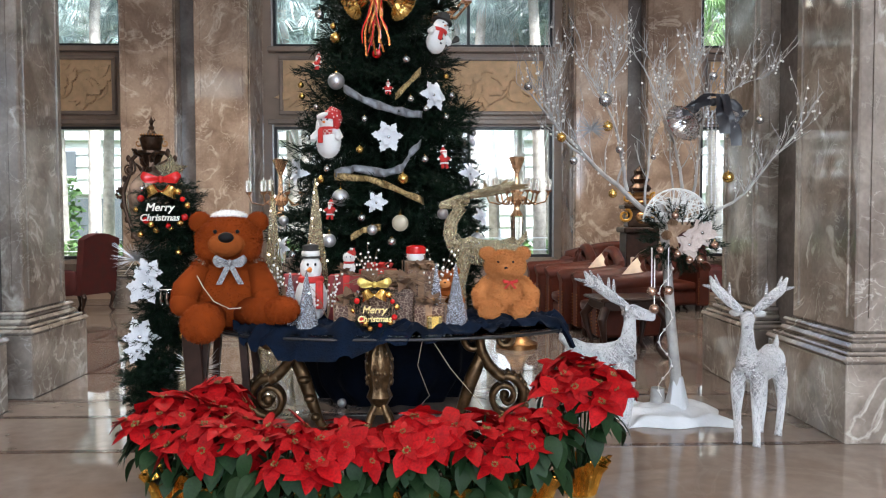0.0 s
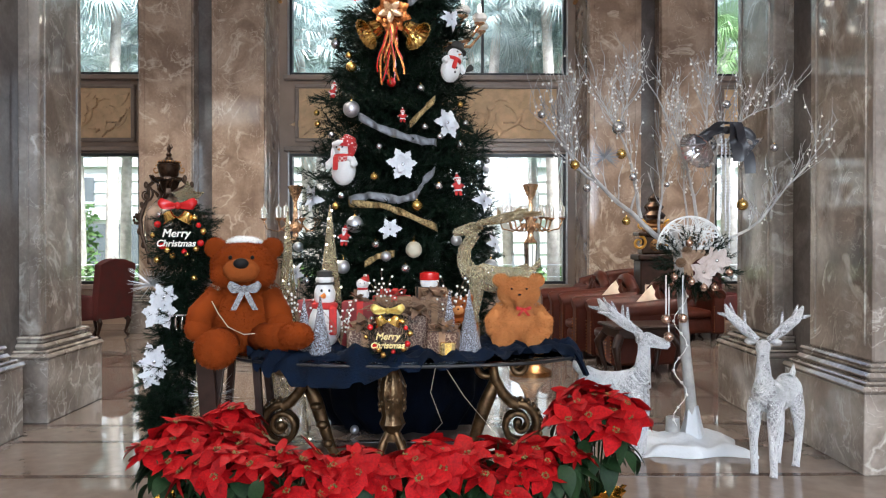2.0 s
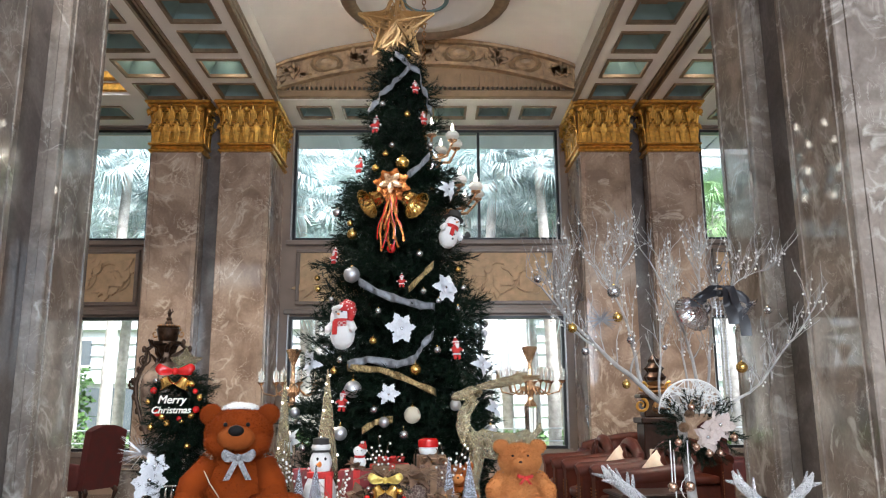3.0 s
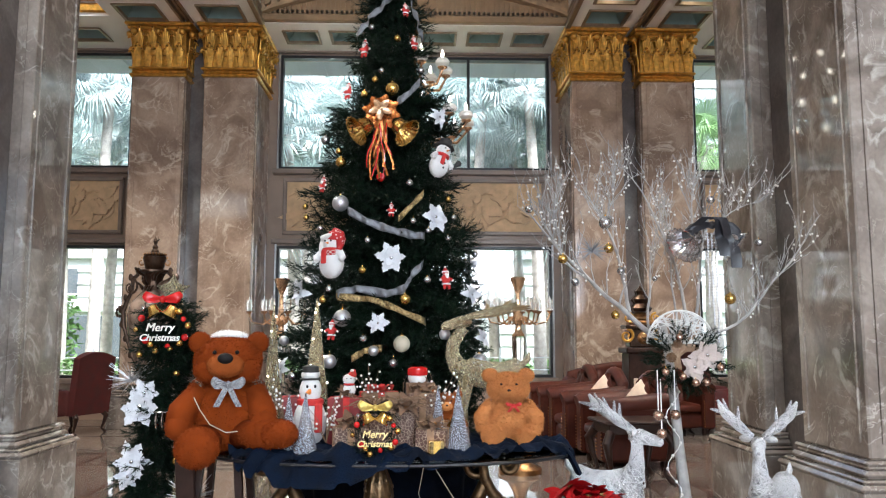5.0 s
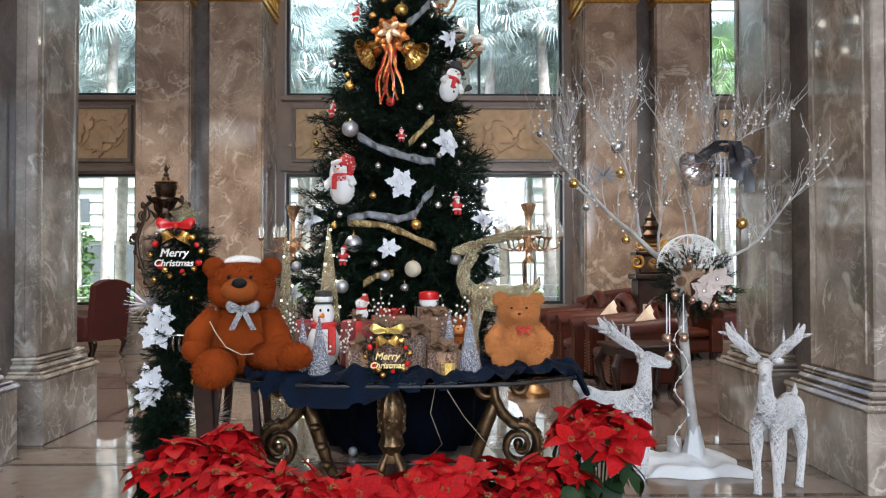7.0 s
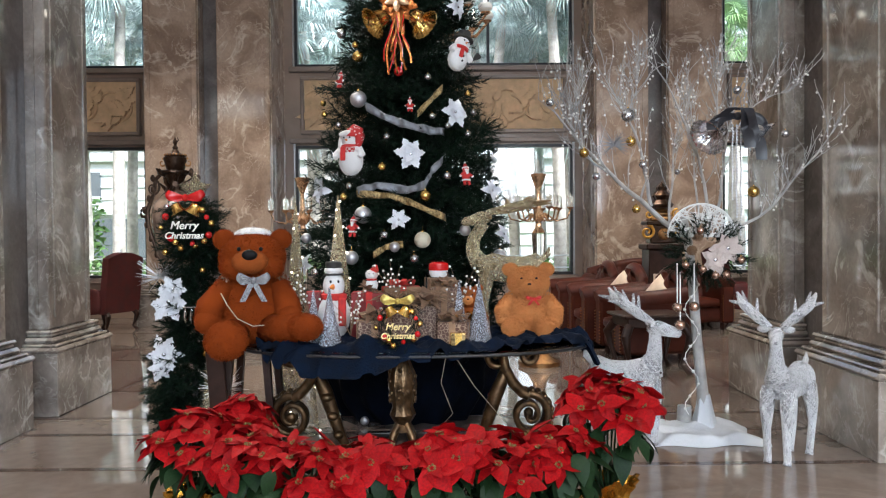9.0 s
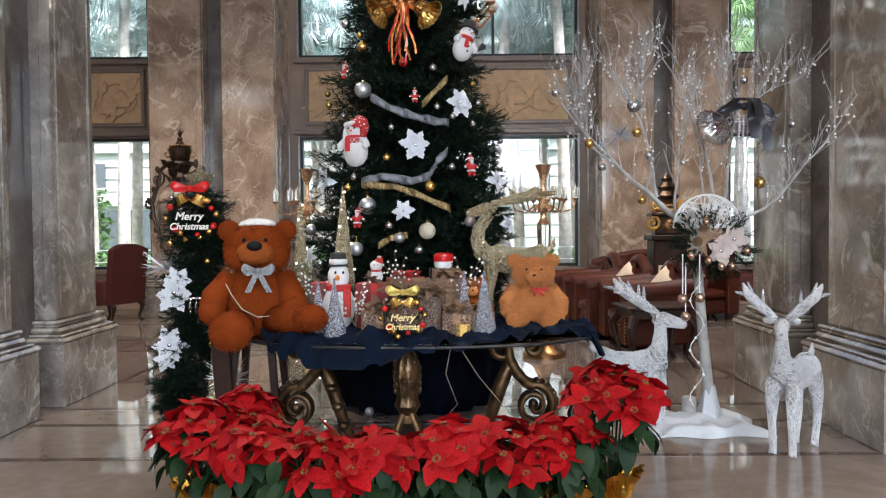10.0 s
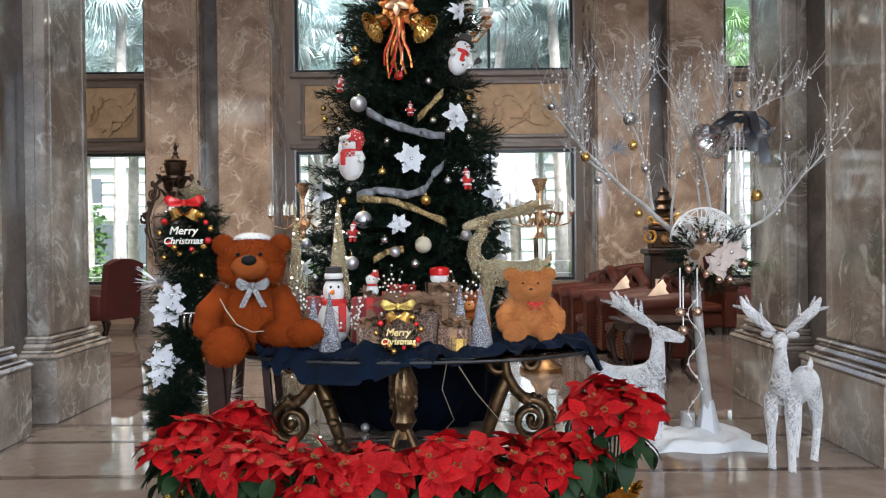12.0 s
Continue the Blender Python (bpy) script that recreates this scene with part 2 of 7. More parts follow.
COFFER_EDGE = material("brown_gilt_moulding", (0.22, 0.15, 0.09), 0.4, 0.3, 0.2, 9.0)
TYMPANUM = material("tan_ribbed_plaster", (0.27, 0.17, 0.085), 0.5, 0.1, 0.15, 5.0, 0.1, 50)
ARCH_STONE = material("brown_ochre_carving", (0.36, 0.235, 0.125), 0.5, 0.1, 0.3, 9.0, 0.25, 45)
PANE = glass("window_glass", (0.97, 1.0, 0.99))
LENS = glow("downlight_lens", (1.0, 0.85, 0.62), 6.0)

# ---- the room ----
WALL_Y, CEIL = 14.2, 6.85
XL, XR = -11.0, 10.8

setting("floor", Geo().box(XL, XR, -9, WALL_Y + 0.3, -0.12, 0.0), FLOOR, "polished beige marble floor with dark inlaid stripes")
inlay = Geo()
for sy_ in (4.92, 5.78, 6.32, 7.40, 3.55, 9.3, 10.2, 11.9, 13.2):
    inlay.box(XL, XR, sy_ - 0.03, sy_ + 0.03, -0.01, 0.003)
for sx_ in (-3.16, -2.5, 2.78, 2.3, -4.0, 3.5):
    inlay.box(sx_ - 0.03, sx_ + 0.03, 7.43, 9.27, -0.01, 0.003)
    inlay.box(sx_ - 0.03, sx_ + 0.03, 9.33, 10.17, -0.01, 0.003)
    inlay.box(sx_ - 0.03, sx_ + 0.03, 10.23, 11.87, -0.01, 0.003)
    inlay.box(sx_ - 0.03, sx_ + 0.03, 11.93, 13.17, -0.01, 0.003)
setting("trim_floor", inlay, STRIPE, "dark brown marble inlay stripes in the floor", 0)

# window wall: bays between paired pilasters
BAYS = [(-10.2, -5.38), (-2.65, 2.44), (5.2, 10.0)]
Z_SILL, Z_HEAD, Z_SILL2, Z_HEAD2 = 0.74, 3.14, 4.58, 6.78
wall = Geo()
edges = [XL] + [e for bay in BAYS for e in bay] + [XR]
for i in range(0, len(edges), 2):
    wall.box(edges[i], edges[i + 1], WALL_Y, WALL_Y + 0.3, 0, CEIL)
for a, b in BAYS:
    wall.box(a, b, WALL_Y, WALL_Y + 0.3, 0, Z_SILL)
    wall.box(a, b, WALL_Y, WALL_Y + 0.3, Z_HEAD, Z_SILL2)
    wall.box(a, b, WALL_Y, WALL_Y + 0.3, Z_HEAD2, CEIL)
setting("wall_north", wall, PANEL, "tan panelled wall with tall windows between marble pilasters")
setting("wall_west", Geo().box(XL - 0.3, XL, -9, WALL_Y + 0.3, 0, 9), PANEL)
setting("wall_east", Geo().box(XR, XR + 0.3, -9, WALL_Y + 0.3, 0, 9), PANEL)
south = Geo()
south.box(XL, -5, -9.3, -9, 0, CEIL).box(7, XR, -9.3, -9, 0, CEIL).box(-5, 7, -9.3, -9, 5.8, CEIL).box(-5, 7, -9.3, -9, 0, 0.3)
setting("wall_south", south, MARBLE)


def window(name, a, b, z0, z1, mullion):
    w = thing(name, pose(0, WALL_Y, 0), "tall window with dark metal frame and clear panes", "window", kind="structure")
    y0, y1, t = -0.05, 0.12, 0.05
    fr = Geo()
    fr.box(a, b, y0, y1, z0, z0 + t, 0.006).box(a, b, y0, y1, z1 - t, z1, 0.006)
    fr.box(a, a + t, y0, y1, z0 + t, z1 - t, 0.006).box(b - t, b, y0, y1, z0 + t, z1 - t, 0.006)
    for mx in mullion:
        fr.box(mx - 0.025, mx + 0.025, y0, y1, z0 + t, z1 - t, 0.005)
    part("window_frame", fr, BLACK, w)
    cuts = [a + t] + [m for m in mullion] + [b - t]
    for c0, c1 in zip(cuts, cuts[1:]):
        pane = part("pane", Geo().box(c0 + 0.02, c1 - 0.02, 0.03, 0.04, z0 + t, z1 - t), PANE, w, smooth=0)
        pane.visible_shadow = False
    surround = Geo()
    surround.box(a - 0.035, a, -0.075, -0.003, z0 - 0.03, z1 + 0.035, 0.01).box(b, b + 0.035, -0.075, -0.003, z0 - 0.03, z1 + 0.035, 0.01)
    part("edge_strip", surround, ALU, w, "pale metal edge strip")
    part("window_sill", Geo().box(a - 0.1, b + 0.1, -0.14, -0.003, z0 - 0.1, z0 - 0.004, 0.015), FRAME, w)
    part("window_head", Geo().box(a - 0.1, b + 0.1, -0.11, -0.003, z1 + 0.036, z1 + 0.13, 0.015), FRAME, w)
    return w


for i, (a, b) in enumerate(BAYS):
    mid = {0: [-7.8], 1: [0.9], 2: [7.6]}[i]
    window(f"window_{2 * i + 1}", a, b, Z_SILL, Z_HEAD, mid)
    window(f"window_{2 * i + 2}", a, b, Z_SILL2, Z_HEAD2, mid)


def spiral(cx, cz, r, turns, start, hand, y, w0, w1, n=40):
    pts, rad = [], []
    for k in range(n + 1):
        f = k / n
        a = start + hand * turns * 2 * math.pi * f
        q = r * (1 - f) ** 0.8 + 0.012
        pts.append((cx + q * math.cos(a), y, cz + q * math.sin(a)))
        rad.append(w0 + (w1 - w0) * f)
    return pts, rad


def leaf_outline(length, width, lobes=5):
    left, right = [], []
    for k in range(lobes * 2 + 1):
        f = k / (lobes * 2)
        w = width * math.sin(math.pi * min(1, f * 0.9 + 0.1)) * (1.0 if k % 2 else 0.62)
        left.append((-w, f * length))
        right.append((w, f * length))
    return left + [(0, length * 1.08)] + right[::-1]


def frieze(name, a, b):
    """A framed panel of carved scrolling leaves between the lower and upper windows."""
    th = thing(name, pose(0, WALL_Y, 0), "carved ochre stone frieze panel with scrolling acanthus leaves", "frieze", kind="structure")
    z0, z1 = 3.42, 4.34
    fr = Geo()
    fr.box(a, b, -0.09, -0.003, z0 - 0.07, z0, 0.012).box(a, b, -0.09, -0.003, z1, z1 + 0.07, 0.012)
    fr.box(a, a + 0.07, -0.09, -0.003, z0, z1, 0.012).box(b - 0.07, b, -0.09, -0.003, z0, z1, 0.012)
    part("panel_frame", fr, FRAME, th)
    part("panel", Geo().box(a + 0.07, b - 0.07, -0.03, -0.003, z0, z1), RELIEF, th)
    carve = Geo()
    rnd = random.Random(5)
    n = max(2, round((b - a - 0.2) / 0.62))
    step = (b - a - 0.2) / n
    zc = (z0 + z1) / 2
    for k in range(n):
        cx, up = a + 0.1 + step * (k + 0.5), 1 if k % 2 else -1
        pts, rad = spiral(cx, zc + up * 0.04, 0.27, 1.6, -math.pi / 2 * up, up, -0.04, 0.03, 0.016)
        carve.tube(pts, [q_ * 0.9 for q_ in rad], 8)
        for j in range(30):
            ang = rnd.uniform(0, 6.28)
            lx, lz = cx + rnd.uniform(0.12, 0.26) * math.cos(ang), zc + rnd.uniform(0.15, 0.3) * math.sin(ang)
            m = Matrix.Translation((lx, -0.03, lz)) @ Matrix.Rotation(ang + rnd.uniform(-0.8, 0.8), 4, "Y") @ Matrix.Rotation(rnd.uniform(-0.25, 0.1), 4, "X")
            carve.prism(leaf_outline(rnd.uniform(0.18, 0.32), 0.075), -0.05 - 0.012 * (j % 3), 0.004, m)
        carve.ball((cx, -0.045, zc + up * 0.04), (0.045, 0.03, 0.045), 10)
        carve.tube([(cx - step / 2, -0.035, zc - up * 0.2), (cx - step / 4, -0.04, zc - up * 0.27), (cx, -0.04, zc - up * 0.24)], 0.024, 7)
    part("carving", carve, RELIEF, th, smooth=50)


for i, (a, b) in enumerate(BAYS):
    frieze(f"frieze_{i + 1}", a + 0.1, b - 0.1)


# marble pillars
def mould(geo, x0, x1, y0, y1, steps):
    """Stepped mouldings round a block: rows of (z0, z1, overhang)."""
    for z0, z1, o in steps:
        geo.box(x0 - o, x1 + o, y0 - o, y1 + o, z0, z1, min(0.03, (z1 - z0) * 0.42))
    return geo


def capital(parent, x0, x1, y0, y1, z0, z1):
    """A gilded capital: collar rings, two tiers of curling leaves, corner scrolls and a slab."""
    cap = Geo()
    mould(cap, x0, x1, y0, y1, [(z0, z0 + 0.05, 0.05), (z0 + 0.052, z0 + 0.12, 0.02), (z0 + 0.122, z0 + 0.16, 0.06)])
    cap.box(x0 - 0.01, x1 + 0.01, y0 - 0.01, y1 + 0.01, z0 + 0.16, z1 - 0.12)
    mould(cap, x0, x1, y0, y1, [(z1 - 0.12, z1 - 0.06, 0.1), (z1 - 0.058, z1, 0.14)])
    part("capital", cap, GILT, parent, "gilded capital")
    leaves = Geo()
    h = z1 - z0 - 0.28
    sides = [((x0, y0), (x1, y0), (0, -1)), ((x0, y1), (x0, y0), (-1, 0)), ((x1, y0), (x1, y1), (1, 0))]
    for (ax, ay), (bx, by), (nx, ny) in sides:
        length = math.hypot(bx - ax, by - ay)
        for tier, (zb, lh, n) in enumerate(((z0 + 0.16, h * 0.62, 5), (z0 + 0.16 + h * 0.3, h * 0.74, 4))):
            for k in range(n):
                f = (k + 0.5) / n
                cx, cy = ax + (bx - ax) * f, ay + (by - ay) * f
                w = length / n * 0.52
                for blade in range(-2, 3):
                    pts, rad = [], []
                    for s in range(8):
                        g = s / 7
                        out = 0.02 + 0.02 * tier + 0.10 * g ** 2.5 * (1 - abs(blade) * 0.12)
                        side = blade * w * 0.42 * (0.35 + 0.65 * g)
                        z = zb + lh * (1 - abs(blade) * 0.13) * (math.sin(g * 2.0) / math.sin(1.6))
                        pts.append((cx + (bx - ax) / length * side + nx * out, cy + (by - ay) / length * side + ny * out, z))
                        rad.append(0.026 * (1 - 0.5 * abs(g - 0.4)) * (0.8 if abs(blade) == 2 else 1))
                    leaves.tube(pts, rad, 6)
        for f in (0.04, 0.5, 0.96):
            cx, cy = ax + (bx - ax) * f + nx * 0.09, ay + (by - ay) * f + ny * 0.09
            leaves.ball((cx, cy, z1 - 0.17), (0.065, 0.065, 0.06), 10)
    part("leaves", leaves, GILT, parent, "curling gilded acanthus leaves", smooth=60)


def pillar(name, x0, x1, y0, y1, mat, base_mat, plinth, top, cap=True, inset=0.13, label=""):
    p = thing(name, pose(0, 0, 0), label or "polished brown marble pillar on a stepped grey base", "pillar", "marble pillars", "structure")
    b = plinth
    part("plinth", Geo().box(x0, x1, y0, y1, 0, b, 0.006), base_mat, p)
    mould_geo = mould(Geo(), x0 + inset, x1 - inset, y0 + inset, y1 - inset,
                      [(b + 0.002, b + 0.05, inset + 0.02), (b + 0.052, b + 0.075, inset - 0.02), (b + 0.077, b + 0.125, inset * 0.55), (b + 0.127, b + 0.15, inset * 0.3), (b + 0.152, b + 0.185, inset * 0.42)])
    part("base_moulding", mould_geo, base_mat, p)
    sx0, sx1, sy0, sy1 = x0 + inset, x1 - inset, y0 + inset, y1 - inset
    zs, ze = b + 0.187, top - (0.94 if cap else 0)
    part("shaft", Geo().box(sx0, sx1, sy0, sy1, zs, ze, 0.012), mat, p)
    # raised fillet round each face panel
    fil = Geo()
    e, w, d = 0.085, 0.018, 0.014
    for ya in (sy0, sy1):
        o = -d if ya == sy0 else d
        lo, hi = min(ya, ya + o), max(ya, ya + o)
        for xa in (sx0 + e, sx1 - e - w):
            fil.box(xa, xa + w, lo, hi, zs + 0.1, ze - 0.05)
    for xa in (sx0, sx1):
        o = -d if xa == sx0 else d
        lo, hi = min(xa, xa + o), max(xa, xa + o)
        for ya in (sy0 + e, sy1 - e - w):
            fil.box(lo, hi, ya, ya + w, zs + 0.1, ze - 0.05)
    part("fillet", fil, mat, p)
    if cap:
        capital(p, sx0, sx1, sy0, sy1, ze, top)
    return p


for x0, x1 in ((-4.3, -3.2), (2.77, 3.87)):
    pillar("near_pillar", x0, x1, 4.88, 6.0, MARBLE_GREY, MARBLE_GREY, 0.525, CEIL, False, label="polished grey-brown marble pillar on a stepped base")
    pillar("near_pillar", x0, x1, 6.38, 7.42, MARBLE_GREY, MARBLE_GREY, 0.525, CEIL, False, label="polished grey-brown marble pillar on a stepped base")
    setting("recess_panel", Geo().box(x0 + 0.3, x1 - 0.3, 5.875, 6.505, 0, CEIL), MARBLE_DARK, "recess panel between two pillars, in darker tones than theirs")
for x0, x1 in ((-5.07, -3.93), (-3.85, -2.71), (2.49, 3.63), (3.71, 4.87)):
    pillar("pilaster", x0, x1, 12.77, 14.33, MARBLE, MARBLE_GREY, 0.5, CEIL, True, label="brown veined marble pilaster with a gilded leaf capital")
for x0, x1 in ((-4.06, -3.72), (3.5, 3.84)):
    setting("recess_panel", Geo().box(x0 + 0.004, x1 - 0.004, 13.3, 14.19, 0.7, CEIL), MARBLE_DARK, "recess panel between two pilasters, in darker tones than theirs")

# ---- ceiling ----
CX, HALF = -0.1, 2.66
ceil = Geo()
COFFER = 0.24


def coffered(x0, x1, y0, y1, cells, z=CEIL, trims=None, floors=None):
    """A flat ceiling band with rectangular coffers cut into it."""
    xs = sorted({x0, x1} | {c[0] for c in cells} | {c[1] for c in cells})
    ys = sorted({y0, y1} | {c[2] for c in cells} | {c[3] for c in cells})
    holes = set(cells)
    for xa, xb in zip(xs, xs[1:]):
        for ya, yb in zip(ys, ys[1:]):
            mx, my = (xa + xb) / 2, (ya + yb) / 2
            if not any(c[0] < mx < c[1] and c[2] < my < c[3] for c in holes):
                ceil.box(xa, xb, ya, yb, z, z + COFFER)
    for a, b, c, d in cells:
        t = 0.045
        trims.box(a, b, c, c + t, z - 0.025, z + 0.03).box(a, b, d - t, d, z - 0.025, z + 0.03)
        trims.box(a, a + t, c + t, d - t, z - 0.025, z + 0.03).box(b - t, b, c + t, d - t, z - 0.025, z + 0.03)
        # sloping teal sides up to a small brown panel
        ia, ib, ic, id_ = a + 0.17, b - 0.17, c + 0.17, d - 0.17
        p = [(a + t, c + t, z + 0.03), (b - t, c + t, z + 0.03), (b - t, d - t, z + 0.03), (a + t, d - t, z + 0.03)]
        q = [(ia, ic, z + 0.2), (ib, ic, z + 0.2), (ib, id_, z + 0.2), (ia, id_, z + 0.2)]
        floors.add(p + q, [(0, 1, 5, 4), (1, 2, 6, 5), (2, 3, 7, 6), (3, 0, 4, 7)])
        trims.box(ia - 0.01, ib + 0.01, ic - 0.01, id_ + 0.01, z + 0.2, z + 0.22)


trims, teal, lens = Geo(), Geo(), Geo()
for x0, x1 in ((-3.9, -2.76), (-5.25, -4.1), (2.56, 3.7), (3.9, 5.05)):
    m = (x0 + x1) / 2
    cells = [(m - 0.36, m + 0.36, round(12.08 - 0.92 * k, 3), round(12.08 - 0.92 * k + 0.68, 3)) for k in range(20)]
    coffered(x0, x1, -9, 12.8, cells, CEIL, trims, teal)
    for k in (1, 6, 11):
        lens.lathe([(0.0, -0.004), (0.075, -0.004), (0.085, -0.02), (0.1, -0.02), (0.1, 0.0)], 20, pose(m, 12.42 - 0.92 * k, CEIL + 0.195))
bay_cells = [(round(-2.46 + 0.82 * k, 3), round(-2.46 + 0.82 * k + 0.64, 3), 13.1, 13.72) for k in range(6)]
coffered(-2.76, 2.56, 12.8, WALL_Y + 0.3, bay_cells, CEIL, trims, teal)
for s0, s1 in ((XL, -5.25), (5.05, XR)):
    n0 = s0 + 0.2
    coffered(s0, s1, 12.8, WALL_Y + 0.3, [(round(n0 + 0.9 * k, 3), round(n0 + 0.9 * k + 0.68, 3), 13.1, 13.72) for k in range(6)], CEIL, trims, teal)
    ceil.box(s0, s1, -9, 12.6, CEIL + 1.0, CEIL + 1.2)
    ceil.box(s0, s1, 12.6, 12.8, CEIL, CEIL + 1.0)
for x0, x1 in ((-5.25, -2.76), (2.56, 5.05)):
    ceil.box(x0, x1, 12.8, WALL_Y + 0.3, CEIL, CEIL + COFFER)
# vault over the middle bay
RISE, SPRING = 0.5, 7.47
n = 28


def vault_z(f):
    return SPRING + RISE * math.sin(math.pi * f) ** 0.8


arc = [(CX - HALF + 2 * HALF * k / n, vault_z(k / n)) for k in range(n + 1)]
ceil.grid(n, 1, lambda u, v: (CX - HALF + 2 * HALF * u, -9 + v * 21.85, vault_z(u)))
ceil.box(CX - HALF - 0.02, CX - HALF, -9, 12.8, CEIL + 0.01, SPRING).box(CX + HALF, CX + HALF + 0.02, -9, 12.8, CEIL + 0.01, SPRING)
setting("ceiling", ceil, PLASTER, "white plaster coffered ceiling with a shallow vault")
setting("trim_coffer", trims, COFFER_EDGE, "brown gilt mouldings round the ceiling coffers")
setting("trim_coffer_slope", teal, TEAL, "teal painted sloping sides of the ceiling coffers", 0)
setting("trim_downlight", lens, LENS, "glowing recessed downlight lenses")
edge = Geo()
for x in (CX - HALF - 0.03, CX + HALF - 0.05):
    for k, (w, z) in enumerate(((0.1, CEIL - 0.05), (0.07, CEIL + 0.1), (0.05, CEIL + 0.22))):
        edge.box(x + (0 if x < 0 else 0.08 - w), x + (w if x < 0 else 0.08), -9, 12.78, z, z + 0.07, 0.015)
setting("trim_vault_edge", edge, COFFER_EDGE, "stepped brown moulding along the vault's edge")
groove = Geo()
for x in (-4.0, 3.8):
    groove.box(x - 0.1, x + 0.1, -9, 12.8, CEIL + 0.05, CEIL + 0.09)
    groove.box(x - 0.1, x - 0.06, -9, 12.8, CEIL - 0.03, CEIL + 0.05).box(x + 0.06, x + 0.1, -9, 12.8, CEIL - 0.03, CEIL + 0.05).box(x - 0.02, x + 0.02, -9, 12.8, CEIL, CEIL + 0.05)
setting("trim_groove", groove, COFFER_EDGE, "dark moulded groove between the coffered bands")

# end wall of the vault: ledge, ribbed field, carved arch band
end = Geo()
end.prism([(CX - HALF, 6.99)] + [(CX - HALF + 2 * HALF * k / n, vault_z(k / n)) for k in range(n + 1)] + [(CX + HALF, 6.99)], 12.8, 12.9)
for k in range(60):
    x = CX - 2.5 + 5.0 * k / 59
    end.box(x - 0.02, x + 0.02, 12.77, 12.8, 7.0, 7.12 + 0.24 * math.sin(math.pi * (k + 0.5) / 60))
end.box(CX - HALF, CX + HALF, 12.7, 12.9, 6.86, 6.99, 0.02)
setting("wall_arch", end, TYMPANUM, "tan ribbed plaster field below a carved arch")
band = Geo()


def arch_strip(z_off, h, y0, y1):
    lo = [(CX - HALF + 2 * HALF * k / n, vault_z(k / n) + z_off) for k in range(n + 1)]
    up = [(x, z + h) for x, z in lo]
    for k in range(n):
        q = [lo[k], lo[k + 1], up[k + 1], up[k]]
        band.prism(q, y0, y1)


arch_strip(-0.5, 0.06, 12.66, 12.8)
arch_strip(-0.07, 0.06, 12.64, 12.8)
arch_strip(-0.44, 0.37, 12.75, 12.8)
rnd = random.Random(8)
for k in range(9):
    f = (k + 0.5) / 9
    x, z = CX - HALF + 2 * HALF * f, vault_z(f) - 0.25
    if k % 2:
        band.lathe([(0.0, 0.02), (0.10, 0.05), (0.16, 0.02), (0.2, 0.09), (0.23, 0.05), (0.25, 0.0)], 24, Matrix.Translation((x, 12.75, z)) @ Matrix.Rotation(math.pi / 2, 4, "X"), 1.2, 0.7)
    else:
        for j in range(16):
            ang = rnd.uniform(0, 6.28)
            m = Matrix.Translation((x + rnd.uniform(-0.18, 0.18), 12.74, z + rnd.uniform(-0.1, 0.1))) @ Matrix.Rotation(ang, 4, "Y")
            band.prism(leaf_outline(0.15, 0.045), -0.06, 0.01, m)
        for s in (-0.25, 0.25):
            band.box(x + s - 0.015, x + s + 0.015, 12.73, 12.75, z - 0.16, z + 0.16)
setting("trim_arch", band, ARCH_STONE, "carved ochre arch band with rosettes")
ring = Geo()
ring.lathe([(1.1, 0.0), (1.16, -0.06), (1.24, -0.08), (1.32, -0.05), (1.36, 0.0)], 48, pose(CX, 11.1, 7.85))
setting("trim_oculus", ring, COFFER_EDGE, "brown moulded ring round the ceiling oculus")
ring2 = Geo()
ring2.lathe([(0.0, 0.0), (0.3, 0.0), (0.32, -0.03), (0.36, -0.03), (0.38, 0.0), (0.85, 0.0)], 40, pose(CX, 11.1, 7.82))
ring3 = Geo().lathe([(0.85, 7.815), (0.9, 7.80), (1.0, 7.83), (1.12, 7.84)], 48, pose(CX, 11.1, 0))
setting("trim_oculus_rim", ring3, PLASTER, "white plaster rim inside the ceiling ring")
setting("trim_oculus_field", ring2, TEAL, "teal painted disc inside the ceiling ring")
cornice = Geo()
for s0, s1 in ((XL, -5.25), (5.05, XR)):
    for k, (o, z) in enumerate(((0.05, 6.9), (0.12, 7.1), (0.2, 7.35), (0.3, 7.6))):
        cornice.box(s0, s1, 12.6 - o, 12.6, z, z + 0.16, 0.03)
setting("trim_cornice", cornice, GILT, "gilded stepped cornice over the side bays")

# ---- outside the windows ----
GRASS = material("lawn", (0.10, 0.16, 0.05), 0.9, 0, 0.3, 2.0, 0.4, 60)
HEDGE = material("hedge_leaf", (0.10, 0.19, 0.05), 0.6, 0, 0.3, 6.0, island=0.45)
# outdoor glare and haze are mixed into this pale grey-blue leaf colour
PALM = material("hazed_palm_leaf", (0.37, 0.45, 0.43), 0.25, 0, 0.15, 4.0, island=0.5)
PALM_YOUNG = material("bright_palm_leaf", (0.16, 0.28, 0.09), 0.45, 0, 0.2, 4.0, island=0.3)
TRUNK = material("palm_bark", (0.38, 0.35, 0.31), 0.9, 0, 0.3, 6.0, 0.5, 40)
FACADE = material("pale_facade", (0.47, 0.48, 0.49), 0.7, 0, 0.06, 1.0, 0.1, 30)
# dark tone paints the shade inside the far windows and arcade
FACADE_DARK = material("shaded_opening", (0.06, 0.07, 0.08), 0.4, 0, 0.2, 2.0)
FENCE = material("white_fence_paint", (0.75, 0.75, 0.74), 0.5, 0, 0.06, 8.0)

